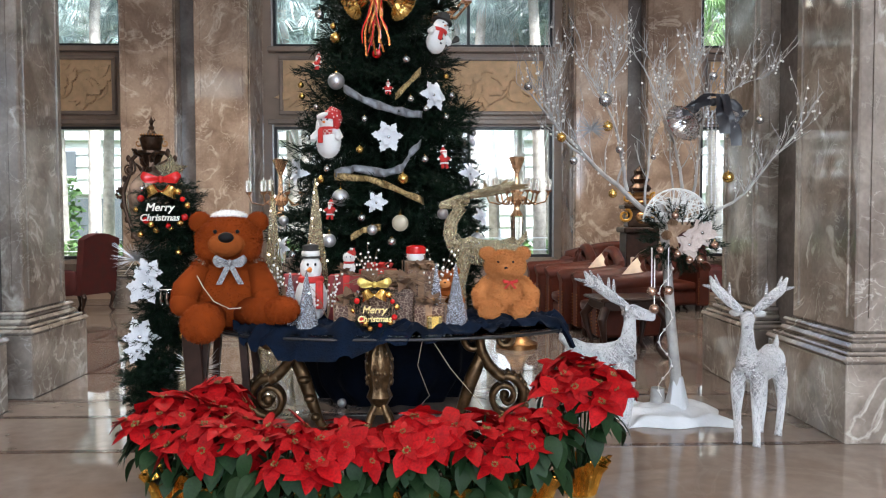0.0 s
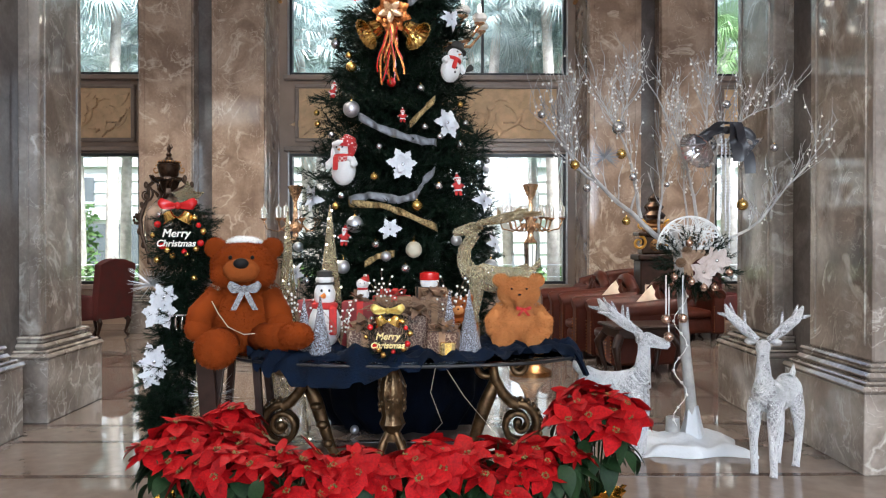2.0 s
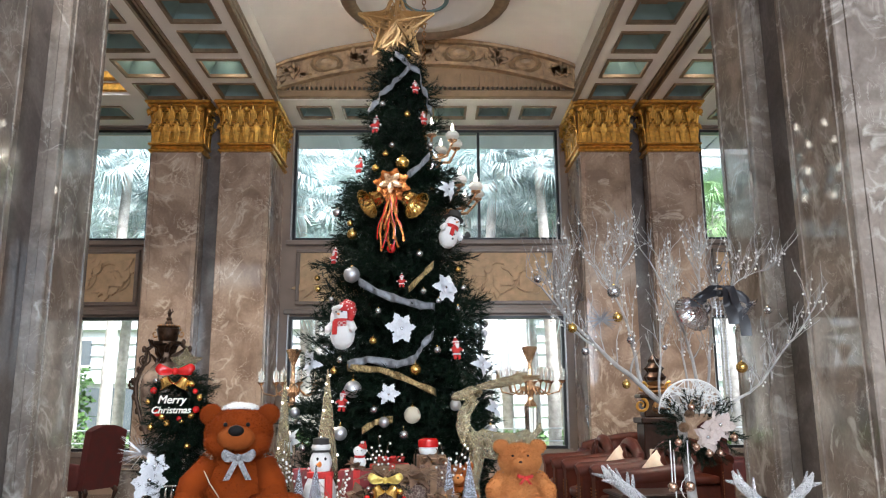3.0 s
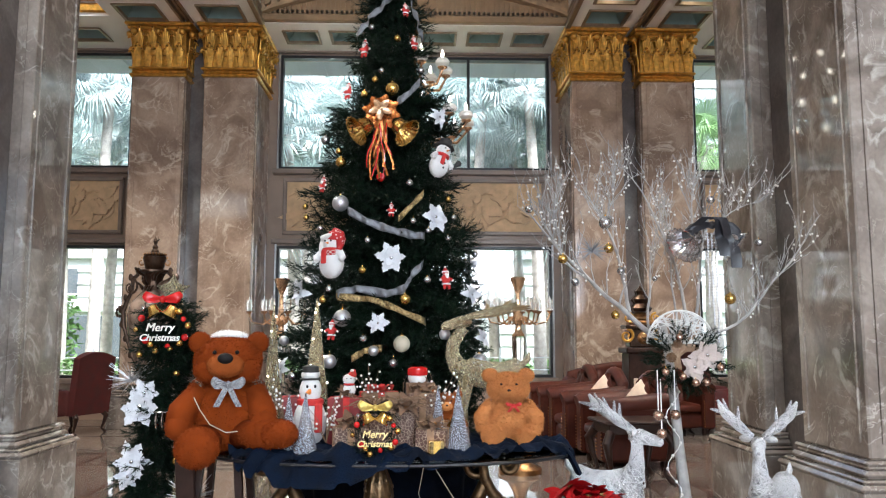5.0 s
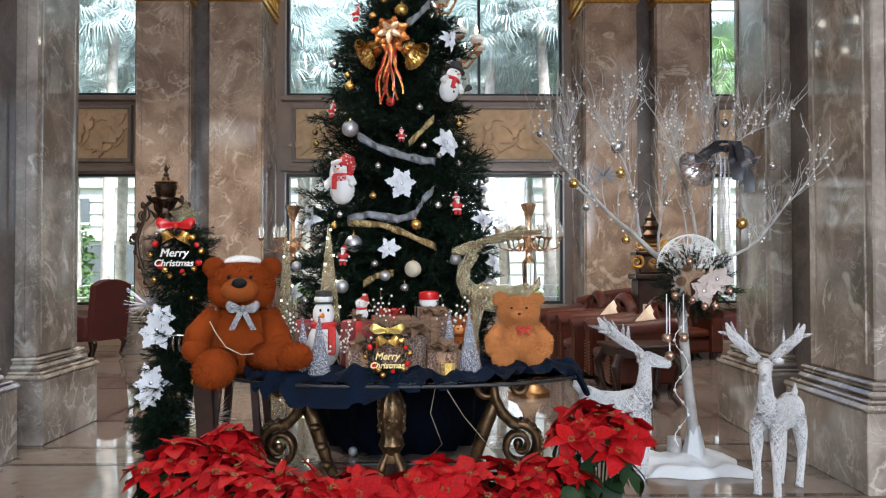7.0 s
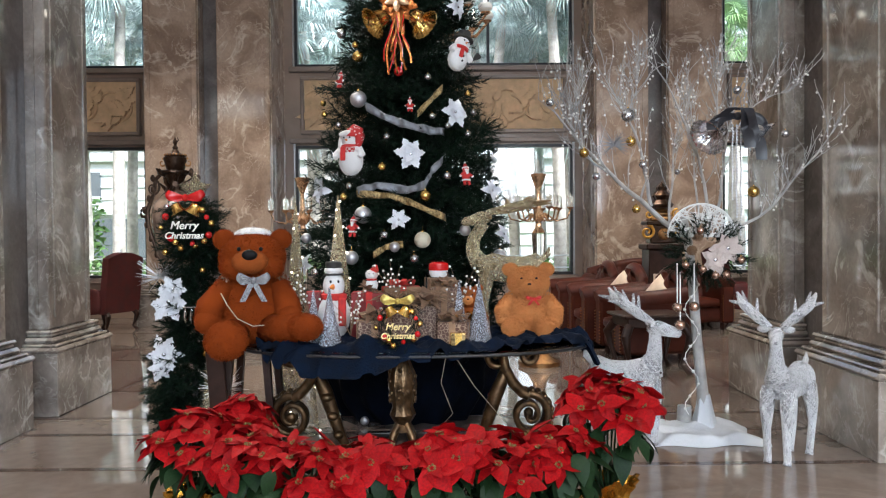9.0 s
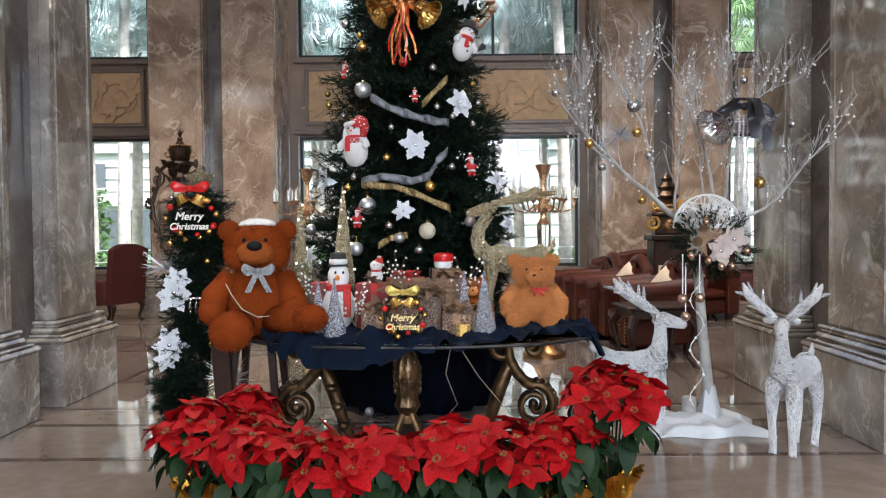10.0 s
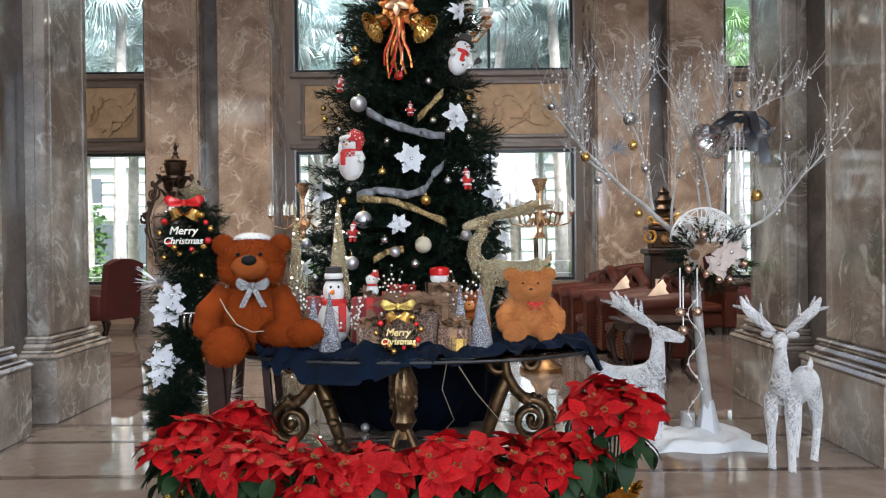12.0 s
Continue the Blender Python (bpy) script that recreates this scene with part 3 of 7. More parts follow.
setting("ground", Geo().box(-400, 400, WALL_Y + 0.3, 900, -0.5, -0.06), GRASS, "green lawn outside the windows")
# added pale strip, hidden below the sills, bounces daylight onto the soffit
setting("bounce_ground", Geo().box(-60, 60, WALL_Y + 0.32, 18.8, -0.08, -0.03), FACADE, "unseen pale ground strip added to bounce light up to the eave")
house = thing("pale_building", pose(0, 0, 0), "pale plastered building with storeys and dark windows behind the palms", "building")
body = Geo()
body.box(-40, 40, 38, 48, -0.3, 16)
part("wall", body, FACADE, house)
for k in range(6):
    part("ledge", Geo().box(-40, 40, 37.75, 37.998, 2.6 + 2.6 * k, 2.85 + 2.6 * k, 0.03), FACADE, house)
for k in range(26):
    part("siding_course", Geo().box(-40, 40, 37.93, 37.998, 0.35 + 0.6 * k, 0.42 + 0.6 * k), FACADE, house)
for k in range(5):
    for i in range(16):
        wx = -37 + 4.9 * i
        wz = 3.5 + 2.6 * k
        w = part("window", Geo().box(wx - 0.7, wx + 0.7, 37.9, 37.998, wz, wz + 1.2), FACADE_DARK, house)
        part("frame", Geo().box(wx - 0.8, wx + 0.8, 37.84, 37.898, wz - 0.1, wz - 0.002).box(wx - 0.03, wx + 0.03, 37.84, 37.898, wz, wz + 1.2), FENCE, w)
# no real opening: the arcade's inner shade is a flat dark panel
part("arcade", Geo().box(-22, -9, 37.9, 37.998, 0, 2.4), FACADE_DARK, house, "flat dark panel painted as the arcade's shaded depth")
part("roof", Geo().box(-41, 41, 37.2, 48.5, 16, 16.5, 0.05), FACADE, house)
# the white eave seen through the top of the upper windows
eave = Geo().box(-14, 14, 14.6, 15.95, 7.0, 7.2)
for k in range(15):
    eave.box(-14 + 2 * k - 0.02, -14 + 2 * k + 0.02, 14.6, 15.95, 6.98, 7.0)
setting("eave", eave, FACADE, "white soffit of the roof eave outside")

rnd = random.Random(11)
fence = thing("garden_fence", pose(0, 0, 0), "thin white garden railing beside a clipped hedge", "fence")
for k in range(3):
    part("rail", Geo().tube([(-16, 19.2, 0.35 + 0.3 * k), (16, 19.2, 0.35 + 0.3 * k)], 0.015, 6), FENCE, fence)
post = Geo().box(-0.025, 0.025, -0.025, 0.025, 0, 1.25, 0.005).mesh("post", FENCE)
for k in range(17):
    part("post", post, FENCE, fence, m=pose(-16 + 2 * k, 19.24, -0.06))


def foliage(count, box, size, rnd_, flat=0.4):
    geo = Geo()
    x0, x1, y0, y1, z0, z1 = box
    for _ in range(count):
        p = Vector((rnd_.uniform(x0, x1), rnd_.uniform(y0, y1), rnd_.uniform(z0, z1)))
        m = Matrix.Translation(p) @ Euler((rnd_.uniform(-1.2, 1.2), rnd_.uniform(-1.2, 1.2), rnd_.uniform(0, 6.28))).to_matrix().to_4x4()
        s = size * rnd_.uniform(0.6, 1.3)
        geo.add([(-s * 0.4, 0, 0), (0, -s * 0.15, s * 0.1), (s * 0.4, 0, 0), (0, s, -s * 0.1)], [(0, 1, 3), (1, 2, 3)], m)
    return geo


tagged(part("hedge", foliage(16000, (-16, 16, 20, 21.2, -0.06, 0.85), 0.12, rnd), HEDGE, None, "clipped green hedge outside the windows", 0), category="hedge", kind="stuff")
tagged(part("shrubs", foliage(2200, (-16, -12.5, 27, 29, -0.06, 3.0), 0.24, rnd), HEDGE, None, "dark green shrubs outside the window", 0), category="shrub", kind="stuff")


def fan_leaf(name, mat, rr):
    """A fan palm leaf on its stalk: a fold of narrow blades with drooping tips."""
    g = Geo()
    g.tube([(0, 0, 0), (0.35, 0, 0.2), (0.75, 0, 0.28)], [0.03, 0.02, 0.012], 5)
    c = Vector((0.75, 0, 0.28))
    n_ = 40
    for k in range(n_):
        a = -2.3 + 4.6 * k / (n_ - 1)
        ln = 0.85 * (0.75 + 0.25 * math.cos(a * 0.7)) * rr.uniform(0.9, 1.08)
        d = Vector((math.cos(a), math.sin(a), 0))
        s = Vector((-math.sin(a), math.cos(a), 0)) * 0.019
        mid = c + d * ln * 0.6 + Vector((0, 0, 0.02 * (k % 2)))
        tip = c + d * ln * rr.uniform(0.85, 1.0) - Vector((0, 0, ln * rr.uniform(0.25, 0.6)))
        g.add([c, mid - s, mid + s, tip], [(0, 1, 2), (1, 3, 2)])
    return g.mesh(name, mat, 0)


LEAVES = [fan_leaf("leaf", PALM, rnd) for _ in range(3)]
LEAVES_YOUNG = [fan_leaf("leaf", PALM_YOUNG, rnd) for _ in range(2)]


def palm(x, y, h, size, young=False, count=25):
    t = thing("palm_tree", pose(x, y, -0.06), "fan palm with a grey ringed trunk outside the windows", "palm tree", "palms in the garden")
    pts, rad = [], []
    bend = rnd.uniform(-0.3, 0.3)
    for k in range(24):
        f = k / 23
        pts.append((bend * f * f, 0, h * f))
        rad.append((0.17 - 0.05 * f) * (1.06 if k % 2 else 1.0) + (0.08 * max(0, 1 - f * 12)))
    part("trunk", Geo().tube(pts, rad, 12), TRUNK, t)
    pool = LEAVES_YOUNG if young else LEAVES
    for k in range(count):
        az = 2.4 * k + rnd.uniform(-0.2, 0.2)
        tilt = radians(-60 + 115 * (k + 0.5) / count) + rnd.uniform(-0.15, 0.15)
        m = Matrix.Translation((bend, 0, h - 0.1 + 0.3 * k / count)) @ Matrix.Rotation(az, 4, "Z") @ Matrix.Rotation(-tilt, 4, "Y") @ Matrix.Scale(size * 0.74 * rnd.uniform(0.8, 1.15), 4)
        part("leaf", rnd.choice(pool), None, t, m=m)


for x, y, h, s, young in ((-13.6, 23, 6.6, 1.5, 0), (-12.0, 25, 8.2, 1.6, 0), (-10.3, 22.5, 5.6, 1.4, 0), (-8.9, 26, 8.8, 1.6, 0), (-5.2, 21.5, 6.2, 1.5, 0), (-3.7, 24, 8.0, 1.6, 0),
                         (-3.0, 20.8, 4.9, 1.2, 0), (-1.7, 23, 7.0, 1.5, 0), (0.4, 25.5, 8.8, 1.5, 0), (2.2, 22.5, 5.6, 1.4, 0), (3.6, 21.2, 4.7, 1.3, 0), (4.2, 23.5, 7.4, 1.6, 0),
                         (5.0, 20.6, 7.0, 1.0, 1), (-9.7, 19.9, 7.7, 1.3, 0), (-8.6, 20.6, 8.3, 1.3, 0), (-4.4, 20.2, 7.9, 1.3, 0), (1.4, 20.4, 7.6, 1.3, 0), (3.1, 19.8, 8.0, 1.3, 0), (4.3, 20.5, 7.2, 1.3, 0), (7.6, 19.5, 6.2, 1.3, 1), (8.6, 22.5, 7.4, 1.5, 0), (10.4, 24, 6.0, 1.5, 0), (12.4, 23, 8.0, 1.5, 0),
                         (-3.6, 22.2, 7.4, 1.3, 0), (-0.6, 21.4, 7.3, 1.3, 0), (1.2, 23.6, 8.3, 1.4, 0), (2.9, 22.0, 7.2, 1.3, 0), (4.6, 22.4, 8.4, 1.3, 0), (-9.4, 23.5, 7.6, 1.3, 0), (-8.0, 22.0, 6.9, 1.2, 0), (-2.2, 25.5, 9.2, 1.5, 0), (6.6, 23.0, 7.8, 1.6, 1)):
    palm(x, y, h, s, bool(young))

# ---- lounge furniture by the windows ----
LEATHER = material("oxblood_leather", (0.045, 0.010, 0.005), 0.42, 0, 0.2, 5.0, 0.08, 90, colour2=(0.075, 0.016, 0.008), spec=0.2)
VELVET = material("dark_red_velvet", (0.065, 0.007, 0.006), 0.75, 0, 0.25, 7.0, 0.2, 120)
DARKWOOD = material("dark_polished_wood", (0.026, 0.011, 0.007), 0.42, 0, 0.4, 9.0, spec=0.22)
CREAM = material("cream_cushion", (0.62, 0.50, 0.38), 0.85, 0, 0.1, 10, 0.3, 90)
BRASS = material("antique_brass", (0.30, 0.155, 0.06), 0.3, 0.9, 0.35, 18, 0.2, 60)
PORCELAIN = material("painted_porcelain", (0.09, 0.05, 0.035), 0.22, 0, 0.5, 5.0, colour2=(0.30, 0.22, 0.17))
BRONZE = material("dark_bronze", (0.055, 0.032, 0.02), 0.34, 0.8, 0.5, 14, 0.35, 45)
PALE_GOLD = material("pale_gilt_metal", (0.68, 0.42, 0.24), 0.25, 0.85, 0.2, 20)
CRYSTAL = glass("crystal", (1.0, 0.97, 0.93), 0.03, 1.5)
CANDLE = material("white_candle_glass", (0.82, 0.80, 0.75), 0.25, 0, 0.05, 10)


def cabriole(x, y, h, dx, dy, w=0.045):
    pts = [(x, y, h), (x + dx * 0.06, y + dy * 0.06, h * 0.8), (x + dx * 0.03, y + dy * 0.03, h * 0.5), (x - dx * 0.01, y - dy * 0.01, h * 0.2), (x + dx * 0.05, y + dy * 0.05, 0.02), (x + dx * 0.06, y + dy * 0.06, 0.0)]
    return Geo().tube(pts, [w * 1.2, w * 1.15, w * 0.75, w * 0.5, w * 0.75, w * 0.8], 10)


def pad(x0, x1, y0, y1, z0, z1, puff=0.03, n=10):
    """A padded block with swollen faces."""
    g = Geo()
    c = Vector(((x0 + x1) / 2, (y0 + y1) / 2, (z0 + z1) / 2))
    h = Vector(((x1 - x0) / 2, (y1 - y0) / 2, (z1 - z0) / 2))
    for axis in range(3):
        for s in (-1, 1):
            i, j = (axis + 1) % 3, (axis + 2) % 3

            def fn(u, v):
                q = [0, 0, 0]
                q[axis], q[i], q[j] = s, (2 * u - 1) * s, 2 * v - 1
                r = Vector(q)
                e = Vector([a * (1 - 0.06 * ((r[(k + 1) % 3]) ** 6 + (r[(k + 2) % 3]) ** 6)) for k, a in enumerate(r)])
                bulge = (1 - r[i] ** 2) * (1 - r[j] ** 2)
                p = Vector([c[k] + h[k] * e[k] for k in range(3)])
                p[axis] += s * puff * bulge
                return p
            g.grid(n, n, fn)
    return g.weld()


STUD = Geo().ball((0, 0, 0), 0.009, 6).mesh("stud", BRASS)


def sofa(m, width, label, name="leather_sofa"):
    """A button-tufted leather sofa with rolled arms; it faces -y."""
    s = thing(name, m, label, "sofa", "leather seats round the lounge")
    d = 0.9
    part("base", pad(-width / 2 + 0.1, width / 2 - 0.1, -d / 2 + 0.05, d / 2 - 0.08, 0.1, 0.34, 0.01), LEATHER, s)
    n_ = max(1, round((width - 0.4) / 0.65))
    w = (width - 0.44) / n_
    for k in range(n_):
        part("seat_cushion", pad(-width / 2 + 0.22 + w * k + 0.004, -width / 2 + 0.22 + w * (k + 1) - 0.004, -d / 2 + 0.02, d / 2 - 0.24, 0.345, 0.47, 0.03), LEATHER, s)
    back = Geo()
    cols, rows = 6 * n_, 4

    def tuft(u, v):
        x = -width / 2 + 0.2 + (width - 0.4) * u
        z = 0.42 + 0.46 * v + 0.14 * math.sin(math.pi * u)  * v
        cell = abs(math.sin(math.pi * (u * cols / 2 + v * rows / 2))) * abs(math.sin(math.pi * (u * cols / 2 - v * rows / 2)))
        return (x, d / 2 - 0.25 - 0.05 * cell ** 0.5 + 0.08 * v, z)
    back.grid(cols * 4, 20, tuft)
    back.grid(24, 8, lambda u, v: (-width / 2 + 0.2 + (width - 0.4) * u, d / 2 - 0.17 + 0.1 * math.sin(math.pi * v * 0.5) + 0.07 * (1 if v > 0.5 else v * 2), 0.88 + 0.14 * math.sin(math.pi * u) + 0.05 * math.sin(math.pi * v) - 0.8 * max(0, v - 0.5) * 2 * 0.9))
    part("backrest", back, LEATHER, s, "button-tufted leather back", 180)
    roll = Geo().tube([(-width / 2 + 0.15, d / 2 - 0.12, 0.8)] + [(-width / 2 + 0.15 + (width - 0.3) * k / 12, d / 2 - 0.1, 0.88 + 0.14 * math.sin(math.pi * k / 12)) for k in range(13)] + [(width / 2 - 0.15, d / 2 - 0.12, 0.8)], 0.075, 12)
    part("back_roll", roll, LEATHER, s)
    for sx in (-1, 1):
        arm = Geo()
        xa = sx * (width / 2 - 0.12)
        arm.tube([(xa, -d / 2 - 0.01, 0.68), (xa, -d / 2 + 0.02, 0.69), (xa, 0, 0.71), (xa, d / 2 - 0.08, 0.76)], [0.1, 0.115, 0.115, 0.11], 18)
        arm.box(xa - 0.105, xa + 0.105, -d / 2, d / 2 - 0.06, 0.1, 0.7, 0.03)
        a = part("arm", arm, LEATHER, s, "rolled leather arm")
        for side in (-0.09, 0.09):
            for k in range(11):
                part("stud", STUD, None, a, m=pose(xa + side, -d / 2 - 0.004, 0.14 + 0.038 * k))
        for sy in (-1, 1):
            part("foot", Geo().lathe([(0.03, 0), (0.045, 0.03), (0.035, 0.1)], 12, pose(sx * (width / 2 - 0.16), sy * (d / 2 - 0.12), 0)), DARKWOOD, s)
    return s


sofa(pose(2.42, 9.2, 0, 0, 0, -84), 0.98, "oxblood leather tub armchair with a tufted back beside a sofa", "leather_armchair")
sofa(pose(2.25, 10.3, 0, 0, 0, -86), 0.95, "oxblood leather tub armchair with a tufted back in a row", "leather_armchair")
sofa(pose(2.12, 11.35, 0, 0, 0, -88), 0.95, "oxblood leather tub armchair with a tufted back near the window", "leather_armchair")
sofa(pose(3.35, 12.0, 0, 0, 0, 8), 2.2, "oxblood leather button-tufted sofa with two cream cushions")


def cushion(m, rx=0.2):
    c = thing("throw_cushion", m, "cream square throw cushion on a leather sofa", "cushion", "cream cushions")

    def side(s):
        def fn(u, v):
            x, z = 2 * u - 1, 2 * v - 1
            edge_ = (1 - x ** 4) * (1 - z ** 4)
            return (s * x * rx * (1 - 0.08 * (1 - z * z)), s * 0.09 * edge_ ** 0.5, z * rx * (1 - 0.08 * (1 - x * x)))
        return fn
    part("cover", Geo().grid(14, 14, side(1)).grid(14, 14, side(-1)), CREAM, c, smooth=180)


cushion(pose(3.42, 11.60, 0.69, -18, 30, -8), 0.24)
cushion(pose(2.42, 10.3, 0.72, -18, 40, -70), 0.2)
cushion(pose(2.6, 9.2, 0.72, -18, 38, -70), 0.2)


def armchair(m, label):
    """A high-backed upholstered armchair on dark wooden legs; it faces -y."""
    a = thing("wing_armchair", m, label, "armchair", "red upholstered armchairs")
    part("seat", pad(-0.32, 0.32, -0.34, 0.3, 0.3, 0.5, 0.03), VELVET, a)
    bk = Geo()
    bk.grid(12, 14, lambda u, v: (-0.36 + 0.72 * u, 0.26 + 0.1 * v - 0.06 * (1 - (2 * u - 1) ** 2), 0.3 + 0.86 * v + 0.09 * math.sin(math.pi * u) * v))
    bk.grid(12, 14, lambda u, v: (0.36 - 0.72 * u, 0.38 + 0.1 * v, 0.3 + 0.86 * v + 0.09 * math.sin(math.pi * u) * v))
    bk.grid(12, 2, lambda u, v: (-0.36 + 0.72 * u, 0.36 + v * 0.12 - 0.06 * (1 - (2 * u - 1) ** 2) * (1 - v), 1.16 + 0.09 * math.sin(math.pi * u)))
    for s in (-1, 1):
        bk.grid(2, 14, lambda u, v: (s * 0.36, 0.26 + 0.1 * v + 0.12 * (u if s > 0 else 1 - u), 0.3 + 0.86 * v))
    part("backrest", bk.weld(), VELVET, a)
    for s in (-1, 1):
        part("arm", pad(s * 0.36 - 0.05, s * 0.36 + 0.05, -0.3, 0.3, 0.3, 0.68, 0.015), VELVET, a)
        for y in (-0.28, 0.34):
            part("leg", cabriole(s * 0.28, y, 0.32, s * 0.3, -0.8 if y < 0 else 0.9, 0.035), DARKWOOD, a)


armchair(pose(-5.40, 12.3, 0, 0, 0, -112), "dark red upholstered high-back armchair by the window")
armchair(pose(4.75, 12.2, 0, 0, 0, 95), "dark red upholstered high-back armchair beside the far pilaster")
armchair(pose(5.9, 12.9, 0, 0, 0, 70), "dark red upholstered armchair in the side bay")


def side_table(m):
    t = thing("side_table", m, "dark polished wooden side table with curved legs", "side table")
    part("tabletop", Geo().box(-0.36, 0.36, -0.3, 0.3, 0.6, 0.635, 0.012), DARKWOOD, t)
    part("apron", Geo().box(-0.31, 0.31, -0.25, 0.25, 0.5, 0.598, 0.01), DARKWOOD, t)
    for sx in (-1, 1):
        for sy in (-1, 1):
            part("leg", cabriole(sx * 0.29, sy * 0.23, 0.52, sx, sy, 0.042), DARKWOOD, t)


side_table(pose(2.2, 8.2, 0, 0, 0, 6))


def urn(m):
    u = thing("porcelain_urn", m, "tall painted porcelain urn with dark bronze mounts on a stand", "urn")
    part("stand", Geo().lathe([(0.3, 0), (0.3, 0.05), (0.24, 0.08), (0.13, 0.2), (0.1, 0.5), (0.14, 0.74), (0.22, 0.82), (0.24, 0.86), (0.12, 0.9), (0.12, 1.0)], 28, wave=0.05, lobes=8), BRONZE, u)
    part("body", Geo().lathe([(0.1, 1.0), (0.15, 1.06), (0.22, 1.2), (0.29, 1.42), (0.335, 1.62), (0.34, 1.75), (0.3, 1.9), (0.2, 2.0), (0.14, 2.06)], 36), PORCELAIN, u, "painted porcelain body")
    part("neck", Geo().lathe([(0.145, 2.05), (0.13, 2.1), (0.12, 2.2), (0.15, 2.26), (0.2, 2.28), (0.2, 2.31)], 28, wave=0.04, lobes=12), BRONZE, u)
    part("lid", Geo().lathe([(0.11, 2.312), (0.13, 2.33), (0.15, 2.40), (0.165, 2.45), (0.17, 2.47), (0.14, 2.475), (0.155, 2.50), (0.10, 2.525), (0.06, 2.53), (0.05, 2.56), (0.02, 2.58)], 28), BRONZE, u, "domed bronze lid")
    crown_ = Geo()
    for k in range(22):
        a = 2 * math.pi * k / 22
        crown_.ball((0.15 * math.cos(a), 0.15 * math.sin(a), 2.505), 0.014, 6)
    for s in (-1, 1):
        crown_.tube(*spiral(s * 0.19, 2.41, 0.045, 1.1, 1.6, s, 0.0, 0.014, 0.007, 16), n=6)
    part("lid_beading", crown_, BRASS, u, "row of brass beads")
    part("finial", Geo().lathe([(0.03, 2.57), (0.045, 2.6), (0.02, 2.63), (0.035, 2.67), (0.015, 2.71), (0.0, 2.74)], 10).tube([(0.01, 0, 2.66), (0.05, 0, 2.69), (0.03, 0, 2.73)], [0.012, 0.01, 0.004], 6), BRONZE, u)
    for k in range(26):
        a, zz = 2.4 * k, 2.02 + 0.26 * (k % 13) / 12
        q = 0.15 + 0.07 * math.sin(k * 1.7) ** 2
        part("acanthus_leaf", Geo().tube([(0.12 * math.cos(a), 0.12 * math.sin(a), zz - 0.05), (q * math.cos(a), q * math.sin(a), zz), ((q + 0.05) * math.cos(a + 0.2), (q + 0.05) * math.sin(a + 0.2), zz + 0.05)], [0.02, 0.024, 0.008], 6), BRONZE, u)
    for s in (-1, 1):
        h = Geo()
        pts = [(s * 0.2, 0, 2.28), (s * 0.3, 0, 2.2), (s * 0.3, 0, 2.06), (s * 0.36, 0, 1.95), (s * 0.42, 0, 1.8), (s * 0.4, 0, 1.62), (s * 0.34, 0, 1.45), (s * 0.26, 0, 1.25), (s * 0.15, 0, 1.08)]
        h.tube(pts, [0.025, 0.03, 0.022, 0.03, 0.035, 0.03, 0.025, 0.03, 0.02], 8)
        for k, (x, y, z) in enumerate(pts):
            h.ball((x + s * 0.03, -0.01, z + 0.02), (0.035, 0.03, 0.045), 8)
        for k in range(9):
            a = k * 0.7
            q = pts[4]
            h.ball((q[0] + s * 0.04 + 0.05 * math.cos(a), 0.03 * math.sin(a), q[2] + 0.06 * math.sin(a)), 0.022, 6)
        h.tube(*spiral(s * 0.33, 2.1, 0.1, 1.2, 1.6, s, 0.0, 0.018, 0.008, 20), n=7)
        part("handle", h, BRONZE, u, "ornate bronze scroll handle")


urn(pose(-3.30, 9.6, 0) @ Matrix.Diagonal((0.86, 0.86, 1, 1)))


def candelabra(m, arms, label):
    """A standing candelabrum: glass column, brass arms with crystal cups and candles."""
    c = thing("candelabra", m, label, "candelabra", "brass candelabras")
    part("base", Geo().lathe([(0.24, 0), (0.24, 0.05), (0.14, 0.1), (0.08, 0.2), (0.06, 0.3)], 24), BRASS, c)
    part("column", Geo().lathe([(0.04, 0.3), (0.046, 0.6), (0.058, 1.1), (0.072, 1.48), (0.07, 1.5)], 16, wave=0.06, lobes=8), CRYSTAL, c, "tapered cut-glass column")
    part("collar", Geo().lathe([(0.07, 1.5), (0.035, 1.56), (0.03, 1.62), (0.075, 1.68), (0.03, 1.76), (0.02, 1.98), (0.05, 2.06), (0.085, 2.16), (0.06, 2.17)], 20, wave=0.1, lobes=6), PALE_GOLD, c)
    for k in range(arms):
        a = 2 * math.pi * k / arms + 0.2
        r = 0.36 if k % 2 else 0.24
        d = Vector((math.cos(a), math.sin(a), 0))
        pts = [Vector((0, 0, 1.72)) + d * 0.08, Vector((0, 0, 1.63)) + d * r * 0.55, Vector((0, 0, 1.66)) + d * r * 0.9, Vector((0, 0, 1.75)) + d * r]
        arm = part("arm", Geo().tube(pts, 0.009, 8).lathe([(0.01, 0), (0.04, 0.03), (0.045, 0.035)], 12, Matrix.Translation(pts[-1])), PALE_GOLD, c)
        part("candle", Geo().lathe([(0.010, 0.03), (0.011, 0.17), (0.005, 0.18), (0.003, 0.2)], 10, Matrix.Translation(pts[-1])), CANDLE, arm)
        part("glass_cup", Geo().lathe([(0.03, 0.036), (0.036, 0.1), (0.034, 0.16)], 12, Matrix.Translation(pts[-1])), CRYSTAL, arm)


candelabra(pose(1.1, 8.7, 0), 12, "tall brass candelabra with glass column and candles by the window")
candelabra(pose(-1.62, 9.0, 0), 10, "tall brass candelabra with glass column beside the tree")


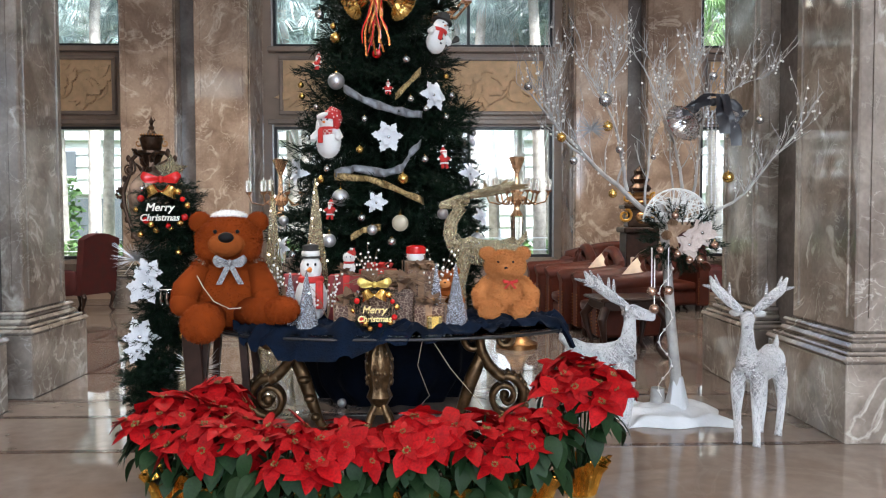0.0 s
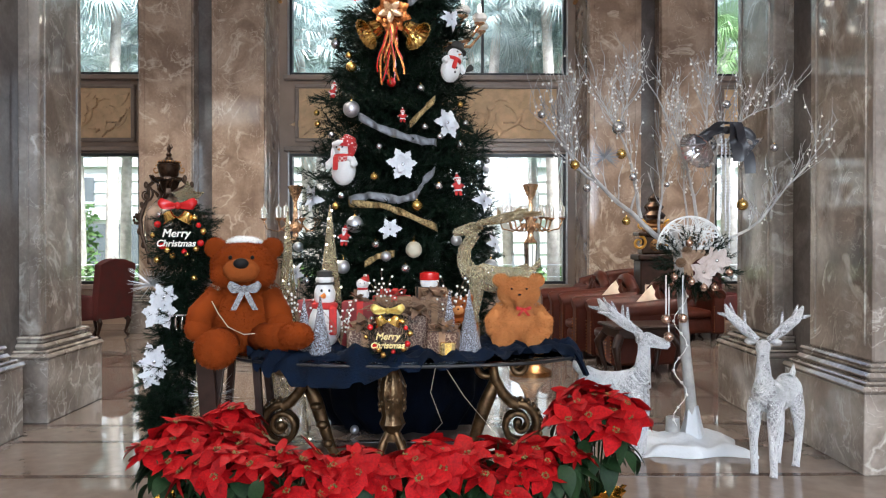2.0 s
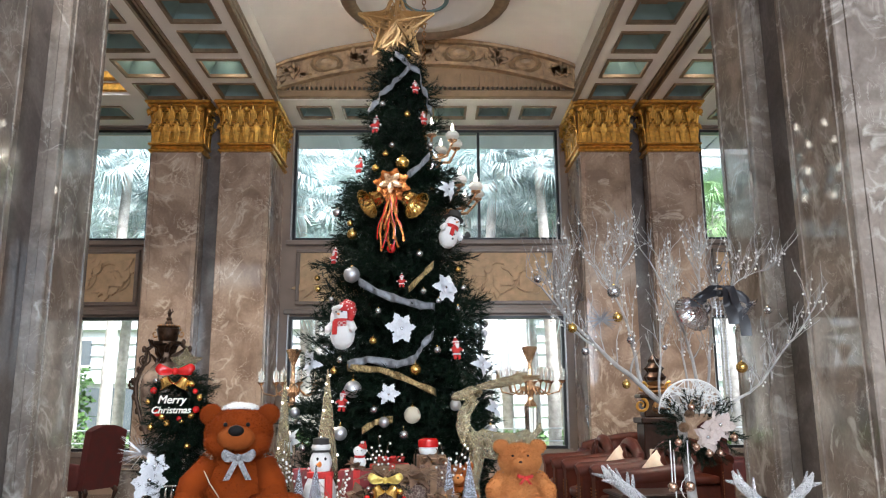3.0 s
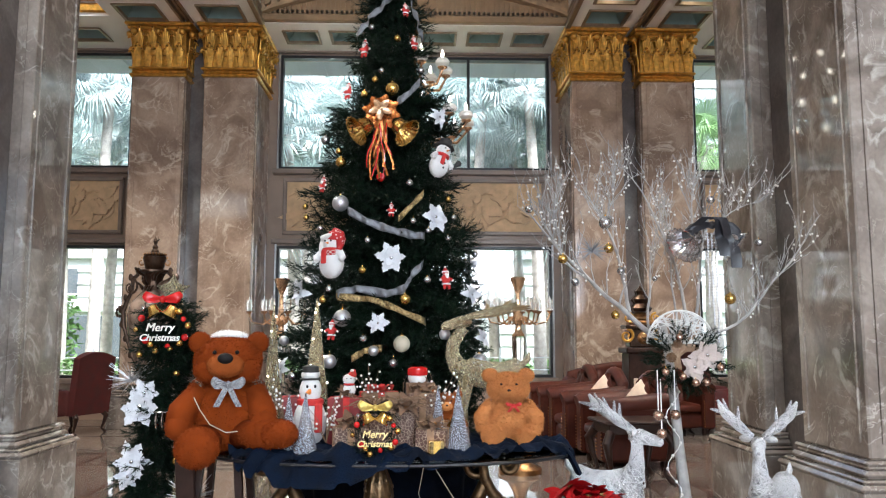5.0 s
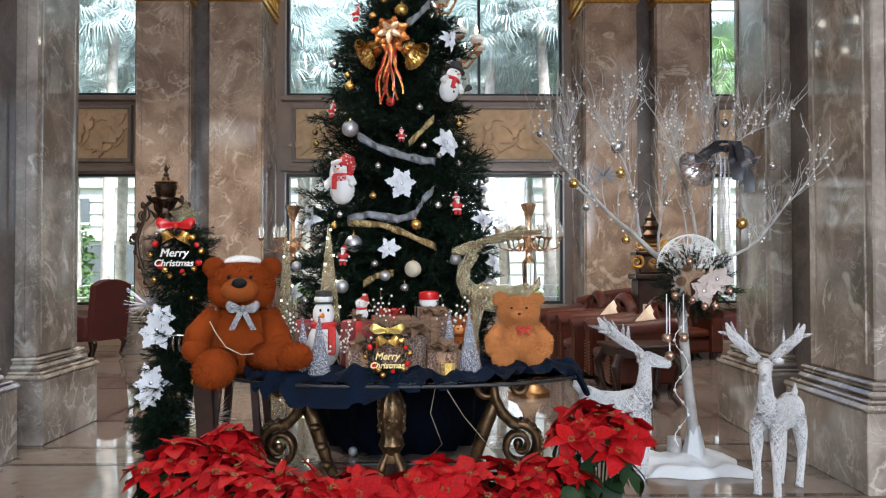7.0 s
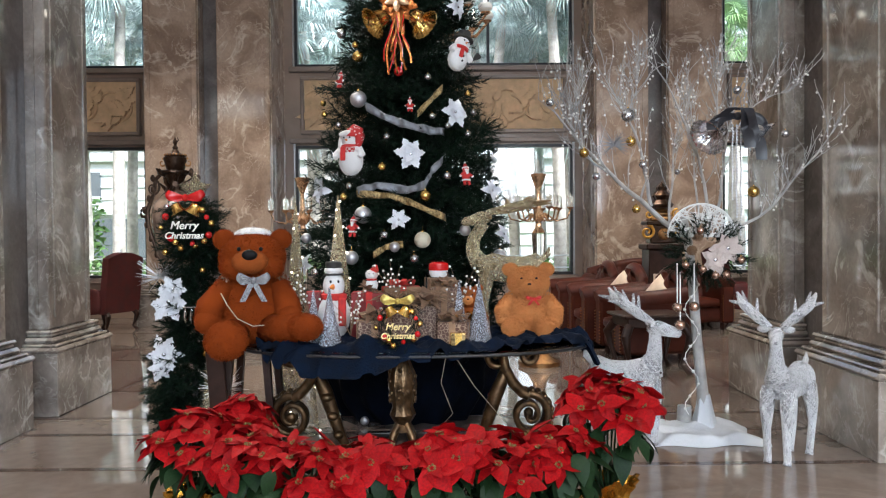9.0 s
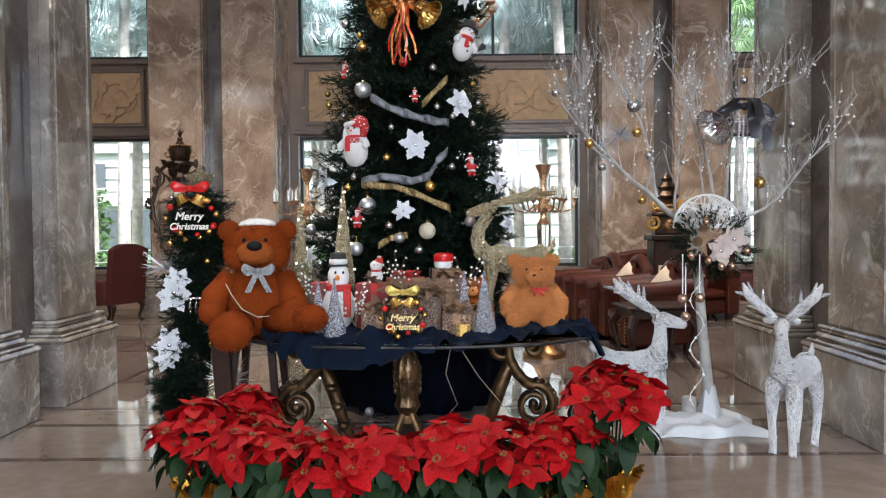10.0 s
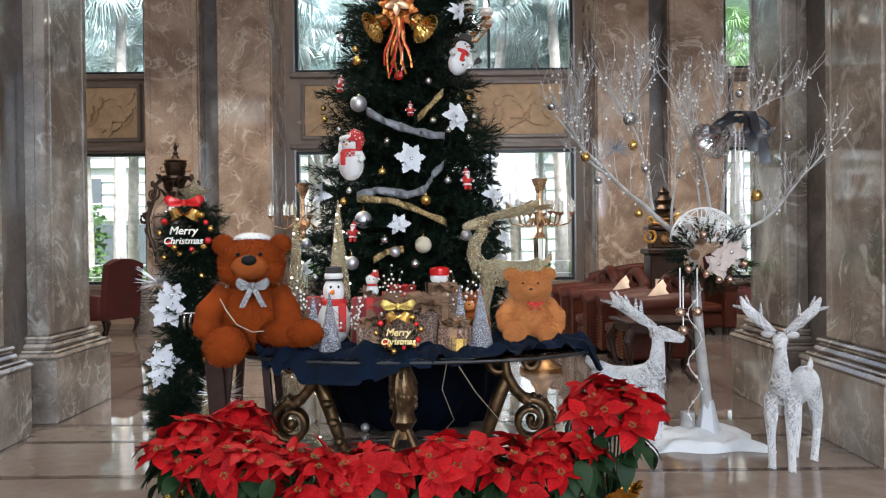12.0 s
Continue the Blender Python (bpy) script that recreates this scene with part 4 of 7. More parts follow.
def mantel_clock(m):
    c = thing("pedestal_clock", m, "gilded figural clock on a dark wooden pedestal cabinet", "clock")
    part("pedestal", Geo().box(-0.24, 0.24, -0.2, 0.2, 0, 1.25, 0.015).box(-0.28, 0.28, -0.24, 0.24, 1.252, 1.33, 0.015).box(-0.28, 0.28, -0.24, 0.24, 0.002, 0.1, 0.015), DARKWOOD, c)
    for k in range(5):
        part("book", Geo().box(-0.18 + 0.075 * k, -0.12 + 0.075 * k, -0.212, -0.202, 0.5, 0.9, 0.003), (CREAM, DARKWOOD, BRASS)[k % 3], c)
    part("case", Geo().box(-0.2, 0.2, -0.13, 0.13, 1.335, 1.6, 0.02).box(-0.26, 0.26, -0.17, 0.17, 1.602, 1.66, 0.015), BRONZE, c)
    part("gilt_mount", Geo().box(-0.2, 0.2, -0.13, 0.13, 1.662, 1.72, 0.02).box(-0.14, 0.14, -0.1, 0.1, 1.722, 1.8, 0.025).lathe([(0.14, 0), (0.1, 0.03), (0.04, 0.05)], 14, pose(0, 0, 1.8)).ball((0, -0.13, 1.47), (0.09, 0.03, 0.09), 14), BRASS, c)
    for s in (-1, 1):
        part("scroll", Geo().tube(*spiral(s * 0.24, 1.5, 0.09, 1.4, 1.5, s, -0.12, 0.026, 0.012, 24), n=7).tube(*spiral(s * 0.2, 1.76, 0.06, 1.3, 1.5, s, -0.08, 0.02, 0.01, 20), n=7), GILT, c, "gilt scroll")
    f = Geo().lathe([(0.12, 1.85), (0.15, 1.9), (0.09, 1.97), (0.13, 2.03), (0.06, 2.1), (0.075, 2.15), (0.03, 2.2), (0.0, 2.24)], 18, wave=0.22, lobes=5)
    part("ornament", f, BRONZE, c, "dark gilt ornament on top")


mantel_clock(pose(3.22, 11.2, 0.0))


def chandelier(m):
    c = thing("chandelier", m, "large brass chandelier with white glass shades on a chain", "chandelier")
    ch = Geo()
    for k in range(34):
        ring_ = [(0.028 * math.cos(a), 0, 0.045 * math.sin(a)) for a in [2 * math.pi * j / 10 for j in range(11)]]
        mm = Matrix.Translation((0, 0, 1.1 + 0.068 * k)) @ Matrix.Rotation(math.pi / 2 * (k % 2), 4, "Z")
        ch.tube([mm @ Vector(p) for p in ring_], 0.008, 6, False)
    part("chain", ch, BRASS, c)
    part("stem", Geo().lathe([(0.03, -0.9), (0.12, -0.8), (0.2, -0.7), (0.1, -0.55), (0.05, -0.3), (0.09, 0.0), (0.14, 0.1), (0.05, 0.25), (0.04, 0.8), (0.08, 0.95), (0.02, 1.1)], 20), BRASS, c)
    for n_, r, z in ((12, 0.82, -0.55), (8, 0.5, 0.25)):
        for k in range(n_):
            a = 2 * math.pi * (k + 0.3) / n_
            d = Vector((math.cos(a), math.sin(a), 0))
            pts = [Vector((0, 0, z)) + d * 0.1, Vector((0, 0, z - 0.16)) + d * r * 0.4, Vector((0, 0, z - 0.14)) + d * r * 0.8, Vector((0, 0, z + 0.05)) + d * r]
            arm = part("arm", Geo().tube(pts, [0.02, 0.026, 0.024, 0.018], 8).lathe([(0.02, 0), (0.07, 0.03), (0.075, 0.045)], 12, Matrix.Translation(pts[-1])), PALE_GOLD, c)
            part("shade", Geo().lathe([(0.05, 0.05), (0.1, 0.09), (0.105, 0.13), (0.075, 0.17), (0.03, 0.18)], 16, Matrix.Translation(pts[-1])), CANDLE, arm, "white glass shade")
            part("bulb", Geo().lathe([(0.014, 0.182), (0.026, 0.22), (0.02, 0.26), (0.003, 0.31)], 12, Matrix.Translation(pts[-1])), BULB, arm, "lit candle bulb")


BULB = glow("lit_bulb", (1.0, 0.88, 0.68), 3.0)
chandelier(pose(-0.12, 11.1, 5.05))

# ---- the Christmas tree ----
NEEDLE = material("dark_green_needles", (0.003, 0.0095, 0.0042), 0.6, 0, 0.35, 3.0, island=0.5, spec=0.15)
BARK = material("dark_bark", (0.04, 0.028, 0.02), 0.9, 0, 0.3, 10, 0.4, 40)
SILVER = material("brushed_silver", (0.55, 0.55, 0.57), 0.18, 0.95, 0.12, 10)
SILVER_MATT = material("matt_silver", (0.55, 0.55, 0.57), 0.42, 0.8, 0.1, 10)
GOLD = material("polished_gold", (0.72, 0.46, 0.13), 0.18, 0.95, 0.15, 10)
GOLD_GLITTER = material("champagne_glitter", (0.84, 0.63, 0.43), 0.14, 0.8, 0.5, 160, 1.0, 260)
SILVER_GLITTER = material("silver_glitter", (0.44, 0.46, 0.52), 0.26, 0.75, 0.45, 160, 1.0, 240)
CREAM_BALL = material("cream_bauble", (0.62, 0.56, 0.42), 0.6, 0, 0.1, 30, 0.5, 150)
RED = material("red_fabric", (0.52, 0.025, 0.02), 0.7, 0, 0.2, 20, 0.3, 120)
RED_GLOSS = material("red_gloss", (0.55, 0.012, 0.012), 0.2, 0, 0.15, 10, coat=0.5)
WHITE_PLUSH = material("white_plush", (0.80, 0.79, 0.77), 0.9, 0, 0.05, 30, 0.5, 160)
WHITE_SILK = material("white_silk_petal", (0.66, 0.67, 0.70), 0.5, 0, 0.1, 14, 0.2, 60, island=0.12)
DARK_FELT = material("charcoal_felt", (0.035, 0.033, 0.03), 0.85, 0, 0.2, 20, 0.3, 120)
ORANGE = material("orange_felt", (0.7, 0.22, 0.03), 0.7, 0, 0.2, 20)
RIBBON_SILVER = material("sheer_silver_ribbon", (0.17, 0.175, 0.19), 0.4, 0.35, 0.2, 40, 0.3, 200)
RIBBON_GOLD = material("gold_brocade_ribbon", (0.30, 0.21, 0.09), 0.35, 0.6, 0.7, 60, 0.6, 140)
COPPER = material("copper_foil", (0.36, 0.115, 0.028), 0.25, 0.85, 0.35, 12, 0.5, 40)

TX, TY = -0.29, 6.6
PROFILE = ((0.3, 0.66), (0.6, 0.80), (1.28, 0.90), (1.75, 0.84), (2.24, 0.76), (2.72, 0.65), (3.3, 0.53), (3.9, 0.36), (4.13, 0.32), (4.68, 0.2), (5.05, 0.06))


def tree_radius(z):
    return float(np.interp(z, [a for a, _ in PROFILE], [b for _, b in PROFILE]))


def on_tree(az, z, out=0.0):
    """A place on the tree's surface, by compass angle and height."""
    r = tree_radius(z) + out
    return Vector((TX + r * math.cos(radians(az)), TY + r * math.sin(radians(az)), z))


def outward(az, z, out=0.0, tilt=8):
    """A pose there whose -y points out of the tree and z up."""
    return Matrix.Translation(on_tree(az, z, out)) @ Matrix.Rotation(radians(az + 90), 4, "Z") @ Matrix.Rotation(radians(-tilt), 4, "X")


def spray(seed, length=0.34, needle=0.055, rows=34, side=5):
    """A twig along +x with needles all round and shorter side twigs: arrays of points and triangles."""
    r = np.random.RandomState(seed)
    pts, tris = [], []

    def twig(p0, d, ln, n):
        d = d / np.linalg.norm(d)
        a = np.cross(d, [0.13, 0.2, 0.97])
        a /= np.linalg.norm(a)
        b = np.cross(d, a)
        k0 = len(pts)
        pts.extend([p0 + a * 0.004, p0 - a * 0.004, p0 + d * ln])
        tris.append((k0, k0 + 1, k0 + 2))
        for k in range(n):
            f = (k + r.rand()) / n
            ang = r.rand() * 6.283
            o = a * np.cos(ang) + b * np.sin(ang)
            q = p0 + d * ln * f
            t = q + (o * 0.75 + d * 0.75) * needle * (0.7 + 0.5 * r.rand())
            w = np.cross(o, d) * 0.004
            k0 = len(pts)
            pts.extend([q - w, q + w, t])
            tris.append((k0, k0 + 1, k0 + 2))

    twig(np.zeros(3), np.array([1.0, 0, 0.0]), length, rows)
    for k in range(side):
        f = 0.15 + 0.7 * k / side
        s = 1 if k % 2 else -1
        twig(np.array([length * f, 0, 0]), np.array([0.75, s * 0.7, r.uniform(-0.25, 0.25)]), length * (0.62 - 0.35 * f), int(rows * 0.55))
    return np.array(pts), np.array(tris)


def sprays_mesh(name, mats, mat, seeds=(1, 2, 3, 4), **kw):
    kinds = [spray(s, **kw) for s in seeds]
    vs, fs, n_ = [], [], 0
    for k, m in enumerate(mats):
        p, t = kinds[k % len(kinds)]
        a = np.array(m)
        vs.append(p @ a[:3, :3].T + a[:3, 3])
        fs.append(t + n_)
        n_ += len(p)
    me = bpy.data.meshes.new(name)
    me.from_pydata(np.concatenate(vs).tolist(), [], np.concatenate(fs).tolist())
    me.materials.append(mat)
    return me


rnd = random.Random(21)
places = []
z = 0.36
while z < 4.86:
    r = tree_radius(z)
    for layer, share in ((1.0, 1.0), (0.72, 0.75), (0.42, 0.5)):
        n_ = max(4, int(r * 34 * share))
        for k in range(n_):
            az = 2 * math.pi * (k + rnd.random()) / n_
            rr = r * layer * rnd.uniform(0.86, 1.08) - 0.345
            lift = rnd.uniform(-0.35, 0.35)
            base = Vector((TX + max(0, rr) * math.cos(az), TY + max(0, rr) * math.sin(az), z + rnd.uniform(-0.06, 0.06) - 0.05))
            sc = rnd.uniform(0.75, 1.15) * (0.6 + 0.4 * min(1, r / 0.6))
            sc = min(sc, (r + 0.06) / 0.34)
            places.append(Matrix.Translation(base) @ Matrix.Rotation(az + rnd.uniform(-0.4, 0.4), 4, "Z") @ Matrix.Rotation(-lift, 4, "Y") @ Matrix.Rotation(rnd.uniform(0, 6.28), 4, "X") @ Matrix.Scale(sc, 4))
    z += 0.085
for k in range(90):
    zz = rnd.uniform(0.5, 4.5)
    az = rnd.uniform(0, 6.28)
    rr = tree_radius(zz) - rnd.uniform(0.2, 0.34)
    base = Vector((TX + rr * math.cos(az), TY + rr * math.sin(az), zz))
    for j in range(4):
        places.append(Matrix.Translation(base) @ Matrix.Rotation(az + rnd.uniform(-0.3, 0.3), 4, "Z") @ Matrix.Rotation(rnd.uniform(-0.3, 0.1), 4, "Y") @ Matrix.Scale(rnd.uniform(0.8, 1.1), 4))
tree = thing("christmas_tree", pose(0, 0, 0), "tall dark green artificial Christmas tree hung with silver and gold ornaments", "Christmas tree")
part("trunk", Geo().tube([(TX, TY, 0.1), (TX, TY, 2.5), (TX, TY, 4.95)], [0.06, 0.045, 0.012], 10), BARK, tree)
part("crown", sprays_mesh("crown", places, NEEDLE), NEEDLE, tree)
part("stand", Geo().lathe([(0.34, 0), (0.34, 0.05), (0.1, 0.1), (0.09, 0.4)], 20, pose(TX, TY, 0)), DARK_FELT, tree)


def bauble(name, mesh_mat, label, spots, group):
    unit = Geo().ball((0, 0, 0), 1.0, 20).mesh("ball", mesh_mat, 180)
    capm = Geo().lathe([(0.2, 0.96), (0.2, 1.1), (0.08, 1.12), (0.0, 1.13)], 10)
    capm.tube([(0.07 * math.cos(a), 0, 1.18 + 0.07 * math.sin(a)) for a in [k * 0.785 for k in range(9)]], 0.015, 5, False)
    capm.tube([(0, 0, 1.2), (0.05, 0.05, 1.7)], 0.012, 4)
    capm = capm.mesh("cap", GOLD, 40)
    for p, r in spots:
        b = thing(name, Matrix.Translation(p) @ Matrix.Rotation(rnd.uniform(0, 6), 4, "Z") @ Matrix.Scale(r, 4), label, "bauble", group)
        part("ball", unit, None, b)
        part("cap", capm, None, b, "small gold cap")


def tree_spots(rows):
    return [(on_tree(a, z_, 0.03), r) for a, z_, r in rows]


bauble("silver_bauble", SILVER_MATT, "large matt silver bauble hanging on the Christmas tree",
       tree_spots([(-119, 2.54, 0.065), (-110, 1.64, 0.065), (-59, 1.52, 0.043), (-115, 1.32, 0.052), (-94, 1.4, 0.039), (-37, 1.32, 0.052), (-29, 2.09, 0.03), (-152, 1.47, 0.039)]), "silver baubles on the tree")
bauble("silver_bauble", SILVER, "small shiny silver bauble hanging on the Christmas tree",
       tree_spots([(-99, 1.49, 0.03), (-74, 2.7, 0.03), (-64, 2.32, 0.026), (-73, 2.39, 0.026), (-99, 2.23, 0.026), (-96, 3.68, 0.026), (-67, 1.93, 0.03), (-150, 3.13, 0.039), (-38, 2.08, 0.026), (-25, 2.17, 0.026), (-51, 2.27, 0.026), (-51, 3.72, 0.03),
                   (-85, 1.31, 0.035), (-119, 1.86, 0.026), (-43, 2.45, 0.026), (-113, 4.1, 0.026), (-60, 4.3, 0.022), (-105, 4.55, 0.022), (-140, 1.2, 0.035), (-48, 2.9, 0.024), (-132, 2.35, 0.024)]), "silver baubles on the tree")
bauble("gold_bauble", GOLD, "shiny gold bauble hanging on the Christmas tree",
       tree_spots([(-101, 2.0, 0.03), (-79, 1.78, 0.043), (-124, 2.89, 0.043), (-122, 1.78, 0.03), (-111, 3.47, 0.03), (-85, 3.51, 0.057), (-78, 3.99, 0.03), (-172, 2.6, 0.026), (-153, 2.47, 0.026), (-128, 2.99, 0.026), (-102, 3.6, 0.026), (-70, 4.6, 0.02), (-45, 2.6, 0.024)]), "gold baubles on the tree")
bauble("cream_bauble", CREAM_BALL, "matt cream ball hanging on the Christmas tree", tree_spots([(-81, 1.45, 0.062)]), "")
bauble("red_bauble", RED_GLOSS, "glossy red ball hanging below copper streamers", tree_spots([(-93, 2.74, 0.036)]), "")


# pointed petals in a star, for cloth and live poinsettias
def petal(length, width, curl, fold=0.12, n_=5, wavy=0.0):
    vs, fs = [], []
    for k in range(n_ + 1):
        f = k / n_
        w = width * math.sin(math.pi * (0.06 + 0.94 * f) ** 0.85) ** 0.9 if k < n_ else 0.0
        w *= 1 + wavy * (1 if k % 2 else -1)
        zc = curl * f * f * length
        vs += [(f * length, -w, zc + fold * w), (f * length, 0, zc), (f * length, w, zc + fold * w)]
    for k in range(n_):
        a = 3 * k
        fs += [(a, a + 3, a + 4, a + 1), (a + 1, a + 4, a + 5, a + 2)]
    return Geo().add(vs, fs)


CREAM_SILK = material("cream_silk_petal", (0.46, 0.38, 0.34), 0.5, 0, 0.15, 14, 0.2, 60, island=0.12)
SILK_CREAM = [petal(1.0, 0.36, c, 0.3, 7, 0.14).mesh("petal", CREAM_SILK, 60) for c in (-0.12, -0.3)]
SILK = [petal(1.0, 0.29, c, 0.35, 9, 0.2).mesh("petal", WHITE_SILK, 60) for c in (-0.15, 0.2, -0.45)]
PEARLS = material("pearl_beads", (0.74, 0.72, 0.68), 0.25, 0, 0.05, 20, coat=0.4)


def silk_flower(m, r, where, n_=6, tone="white", pool=None):
    f = thing("silk_poinsettia", m @ Matrix.Scale(r, 4), tone + " glittering silk poinsettia " + where, "artificial flower", "white silk poinsettias")
    centre = Geo().ball((0, -0.09, 0), (0.11, 0.06, 0.11), 12)
    part("centre", centre, SILVER, f)
    for ring_, (ln, lift, off) in enumerate(((1.0, 0.12, 0.0), (0.66, 0.42, 0.5))):
        for k in range(n_ - ring_):
            a = 2 * math.pi * (k + off) / (n_ - ring_) + rnd.uniform(-0.15, 0.15)
            pm = Matrix.Rotation(a, 4, "Y") @ Matrix.Rotation(-lift + rnd.uniform(-0.1, 0.1), 4, "Z") @ Matrix.Rotation(math.pi / 2, 4, "X") @ Matrix.Scale(ln * rnd.uniform(0.85, 1.1), 4)
            part("petal", rnd.choice(pool or SILK), None, f, m=pm)


for a, z_, r in ((-86, 2.09, 0.13), (-59, 2.43, 0.122), (-92, 1.6, 0.087), (-139, 1.84, 0.125), (-39, 1.83, 0.1), (-33, 1.49, 0.09), (-42, 3.31, 0.1), (-148, 1.25, 0.1)):
    silk_flower(outward(a, z_, 0.05, 5), r, "pinned on the Christmas tree")


def ribbon(name, rows, width, mat, label):
    """A ribbon wound over the tree through places given by angle and height."""
    g = Geo()
    pts = []
    for (a0, z0), (a1, z1) in zip(rows, rows[1:]):
        for k in range(8):
            f = k / 8
            pts.append((a0 + (a1 - a0) * f, z0 + (z1 - z0) * f))
    pts.append(rows[-1])
    wv = [0.03 + 0.018 * math.sin(k * 0.9) for k in range(len(pts))]

    def fn(u, v):
        i = min(len(pts) - 1, round(u * (len(pts) - 1)))
        p = on_tree(pts[i][0], pts[i][1], wv[i] + 0.012 * math.sin(i * 1.7 + v * 2))
        return p + Vector((0, 0, (v - 0.5) * width * (1 + 0.15 * math.sin(i * 0.6))))
    g.grid(len(pts) - 1, 3, fn)
    ob = part(name, g, mat, None, label, 180)
    sol = ob.modifiers.new("thickness", "SOLIDIFY")
    sol.thickness = 0.002
    tagged(ob, category="ribbon", group="ribbons on the tree")


S_LABEL, G_LABEL = "sheer silver ribbon draped over the Christmas tree", "gold brocade ribbon draped over the Christmas tree"
ribbon("silver_ribbon", [(-113, 2.48), (-100, 2.38), (-88, 2.32), (-76, 2.28), (-66, 2.27)], 0.06, RIBBON_SILVER, S_LABEL)
ribbon("gold_ribbon", [(-65, 2.62), (-73, 2.52), (-82, 2.4)], 0.055, RIBBON_GOLD, G_LABEL)
ribbon("silver_ribbon", [(-114, 1.82), (-103, 1.86), (-88, 1.82), (-79, 1.86), (-75, 1.97), (-68, 2.06)], 0.06, RIBBON_SILVER, S_LABEL)
ribbon("gold_ribbon", [(-114, 1.80), (-96, 1.78), (-85, 1.72), (-69, 1.61)], 0.05, RIBBON_GOLD, G_LABEL)
ribbon("gold_ribbon", [(-104, 1.34), (-98, 1.4), (-90, 1.42)], 0.05, RIBBON_GOLD, G_LABEL)
ribbon("silver_ribbon", [(-56, 3.61), (-69, 3.48), (-81, 3.39)], 0.06, RIBBON_SILVER, S_LABEL)
ribbon("silver_ribbon", [(-137, 4.05), (-118, 4.2), (-94, 4.33), (-69, 4.49)], 0.06, RIBBON_SILVER, S_LABEL)
ribbon("silver_ribbon", [(-100, 4.62), (-52, 4.45), (-43, 4.2), (-40, 4.04)], 0.06, RIBBON_SILVER, S_LABEL)


def doll(m, s):
    """A small cloth Christmas figure, one plain mesh."""
    g = Geo().ball((0, 0, 0), (0.5, 0.35, 0.6), 12).ball((0, -0.05, 0.75), 0.36, 12).lathe([(0.38, 0.9), (0.25, 1.15), (0.02, 1.5)], 12)
    for x in (-1, 1):
        g.tube([(x * 0.35, 0, 0.3), (x * 0.75, -0.1, 0.05)], [0.17, 0.14], 8).tube([(x * 0.22, 0, -0.4), (x * 0.3, -0.1, -0.95)], [0.19, 0.17], 8)
    ob = part("cloth_doll", g, RED, None, "small red and white cloth doll hanging on the tree", 60, m @ Matrix.Scale(s, 4))
    tagged(ob, category="doll", group="cloth dolls on the tree")
    trim = Geo().ball((0, -0.12, 0.72), (0.34, 0.3, 0.3), 10).lathe([(0.36, 0.88), (0.42, 0.95), (0.36, 1.02)], 12).ball((0, 0, 1.5), 0.12, 8).ball((0, -0.3, 0.42), (0.2, 0.12, 0.26), 10).ball((-0.78, -0.1, 0.02), 0.15, 8).ball((0.78, -0.1, 0.02), 0.15, 8).lathe([(0.5, -0.5), (0.55, -0.42), (0.5, -0.34)], 14, None, 1.0, 0.75)
    part("trim", trim, WHITE_PLUSH, ob, "white plush trim")


for a, z_, s in ((-117, 3.88, 0.065), (-127, 3.5, 0.06), (-114, 1.54, 0.065), (-57, 1.93, 0.07), (-135, 2.7, 0.055), (-86, 2.46, 0.045), (-66, 4.25, 0.05), (-58, 3.95, 0.05)):
    doll(outward(a, z_, 0.06), s)


def fur(geo, c, r, count, ln, seed, m=None):
    """Short tufts over an ellipsoid."""
    rr = np.random.RandomState(seed)
    d = rr.normal(size=(count, 3))
    d /= np.linalg.norm(d, axis=1)[:, None]
    p = d * r
    nrm = d / np.array(r)
    nrm /= np.linalg.norm(nrm, axis=1)[:, None]
    lean = nrm + rr.normal(size=(count, 3)) * 0.45 + np.array([0, 0, -0.35])
    lean /= np.linalg.norm(lean, axis=1)[:, None]
    t = np.cross(nrm, rr.normal(size=(count, 3)))
    t /= np.linalg.norm(t, axis=1)[:, None]
    w = ln * 0.16
    tip = p + lean * ln * rr.uniform(0.5, 1.0, (count, 1))
    a = p - t * w - nrm * 0.002
    b = p + t * w - nrm * 0.002
    mm = np.array(m if m else Matrix.Identity(4))
    n0 = len(geo.v)
    allp = np.stack([a, b, tip], 1).reshape(-1, 3) @ mm[:3, :3].T + mm[:3, 3] + np.array(c)
    geo.v += [tuple(q) for q in allp.tolist()]
    geo.f += [(n0 + 3 * k, n0 + 3 * k + 1, n0 + 3 * k + 2) for k in range(count)]


def plush(c, r, count, ln, seed, m=None):
    g = Geo().ball(c, r, 22, m)
    fur(g, c, r, count, ln, seed, m)
    return g


def printed(name, ground, mark, scale, dots):
    """Cloth printed with checks or round dots."""
    mat = material(name, ground, 0.75, 0, 0.15, 20, 0.3, 120)
    nt = mat.node_tree
    tc = nt.nodes.new("ShaderNodeTexCoord")
    if dots:
        tex = nt.nodes.new("ShaderNodeTexVoronoi")
        tex.inputs["Randomness"].default_value = 0.5
        fac = nt.nodes.new("ShaderNodeMath")
        fac.operation, fac.inputs[1].default_value = "LESS_THAN", 0.3
        nt.links.new(tex.outputs["Distance"], fac.inputs[0])
        out = fac.outputs[0]
    else:
        tex = nt.nodes.new("ShaderNodeTexChecker")
        out = tex.outputs["Fac"]
    tex.inputs["Scale"].default_value = scale
    nt.links.new(tc.outputs["Object"], tex.inputs["Vector"])
    mx = nt.nodes.new("ShaderNodeMix")
    mx.data_type = "RGBA"
    mx.inputs["A"].default_value, mx.inputs["B"].default_value = (*ground, 1), (*mark, 1)
    nt.links.new(out, mx.inputs["Factor"])
    nt.links.new(mx.outputs["Result"], nt.nodes["Principled BSDF"].inputs["Base Color"])
    return mat


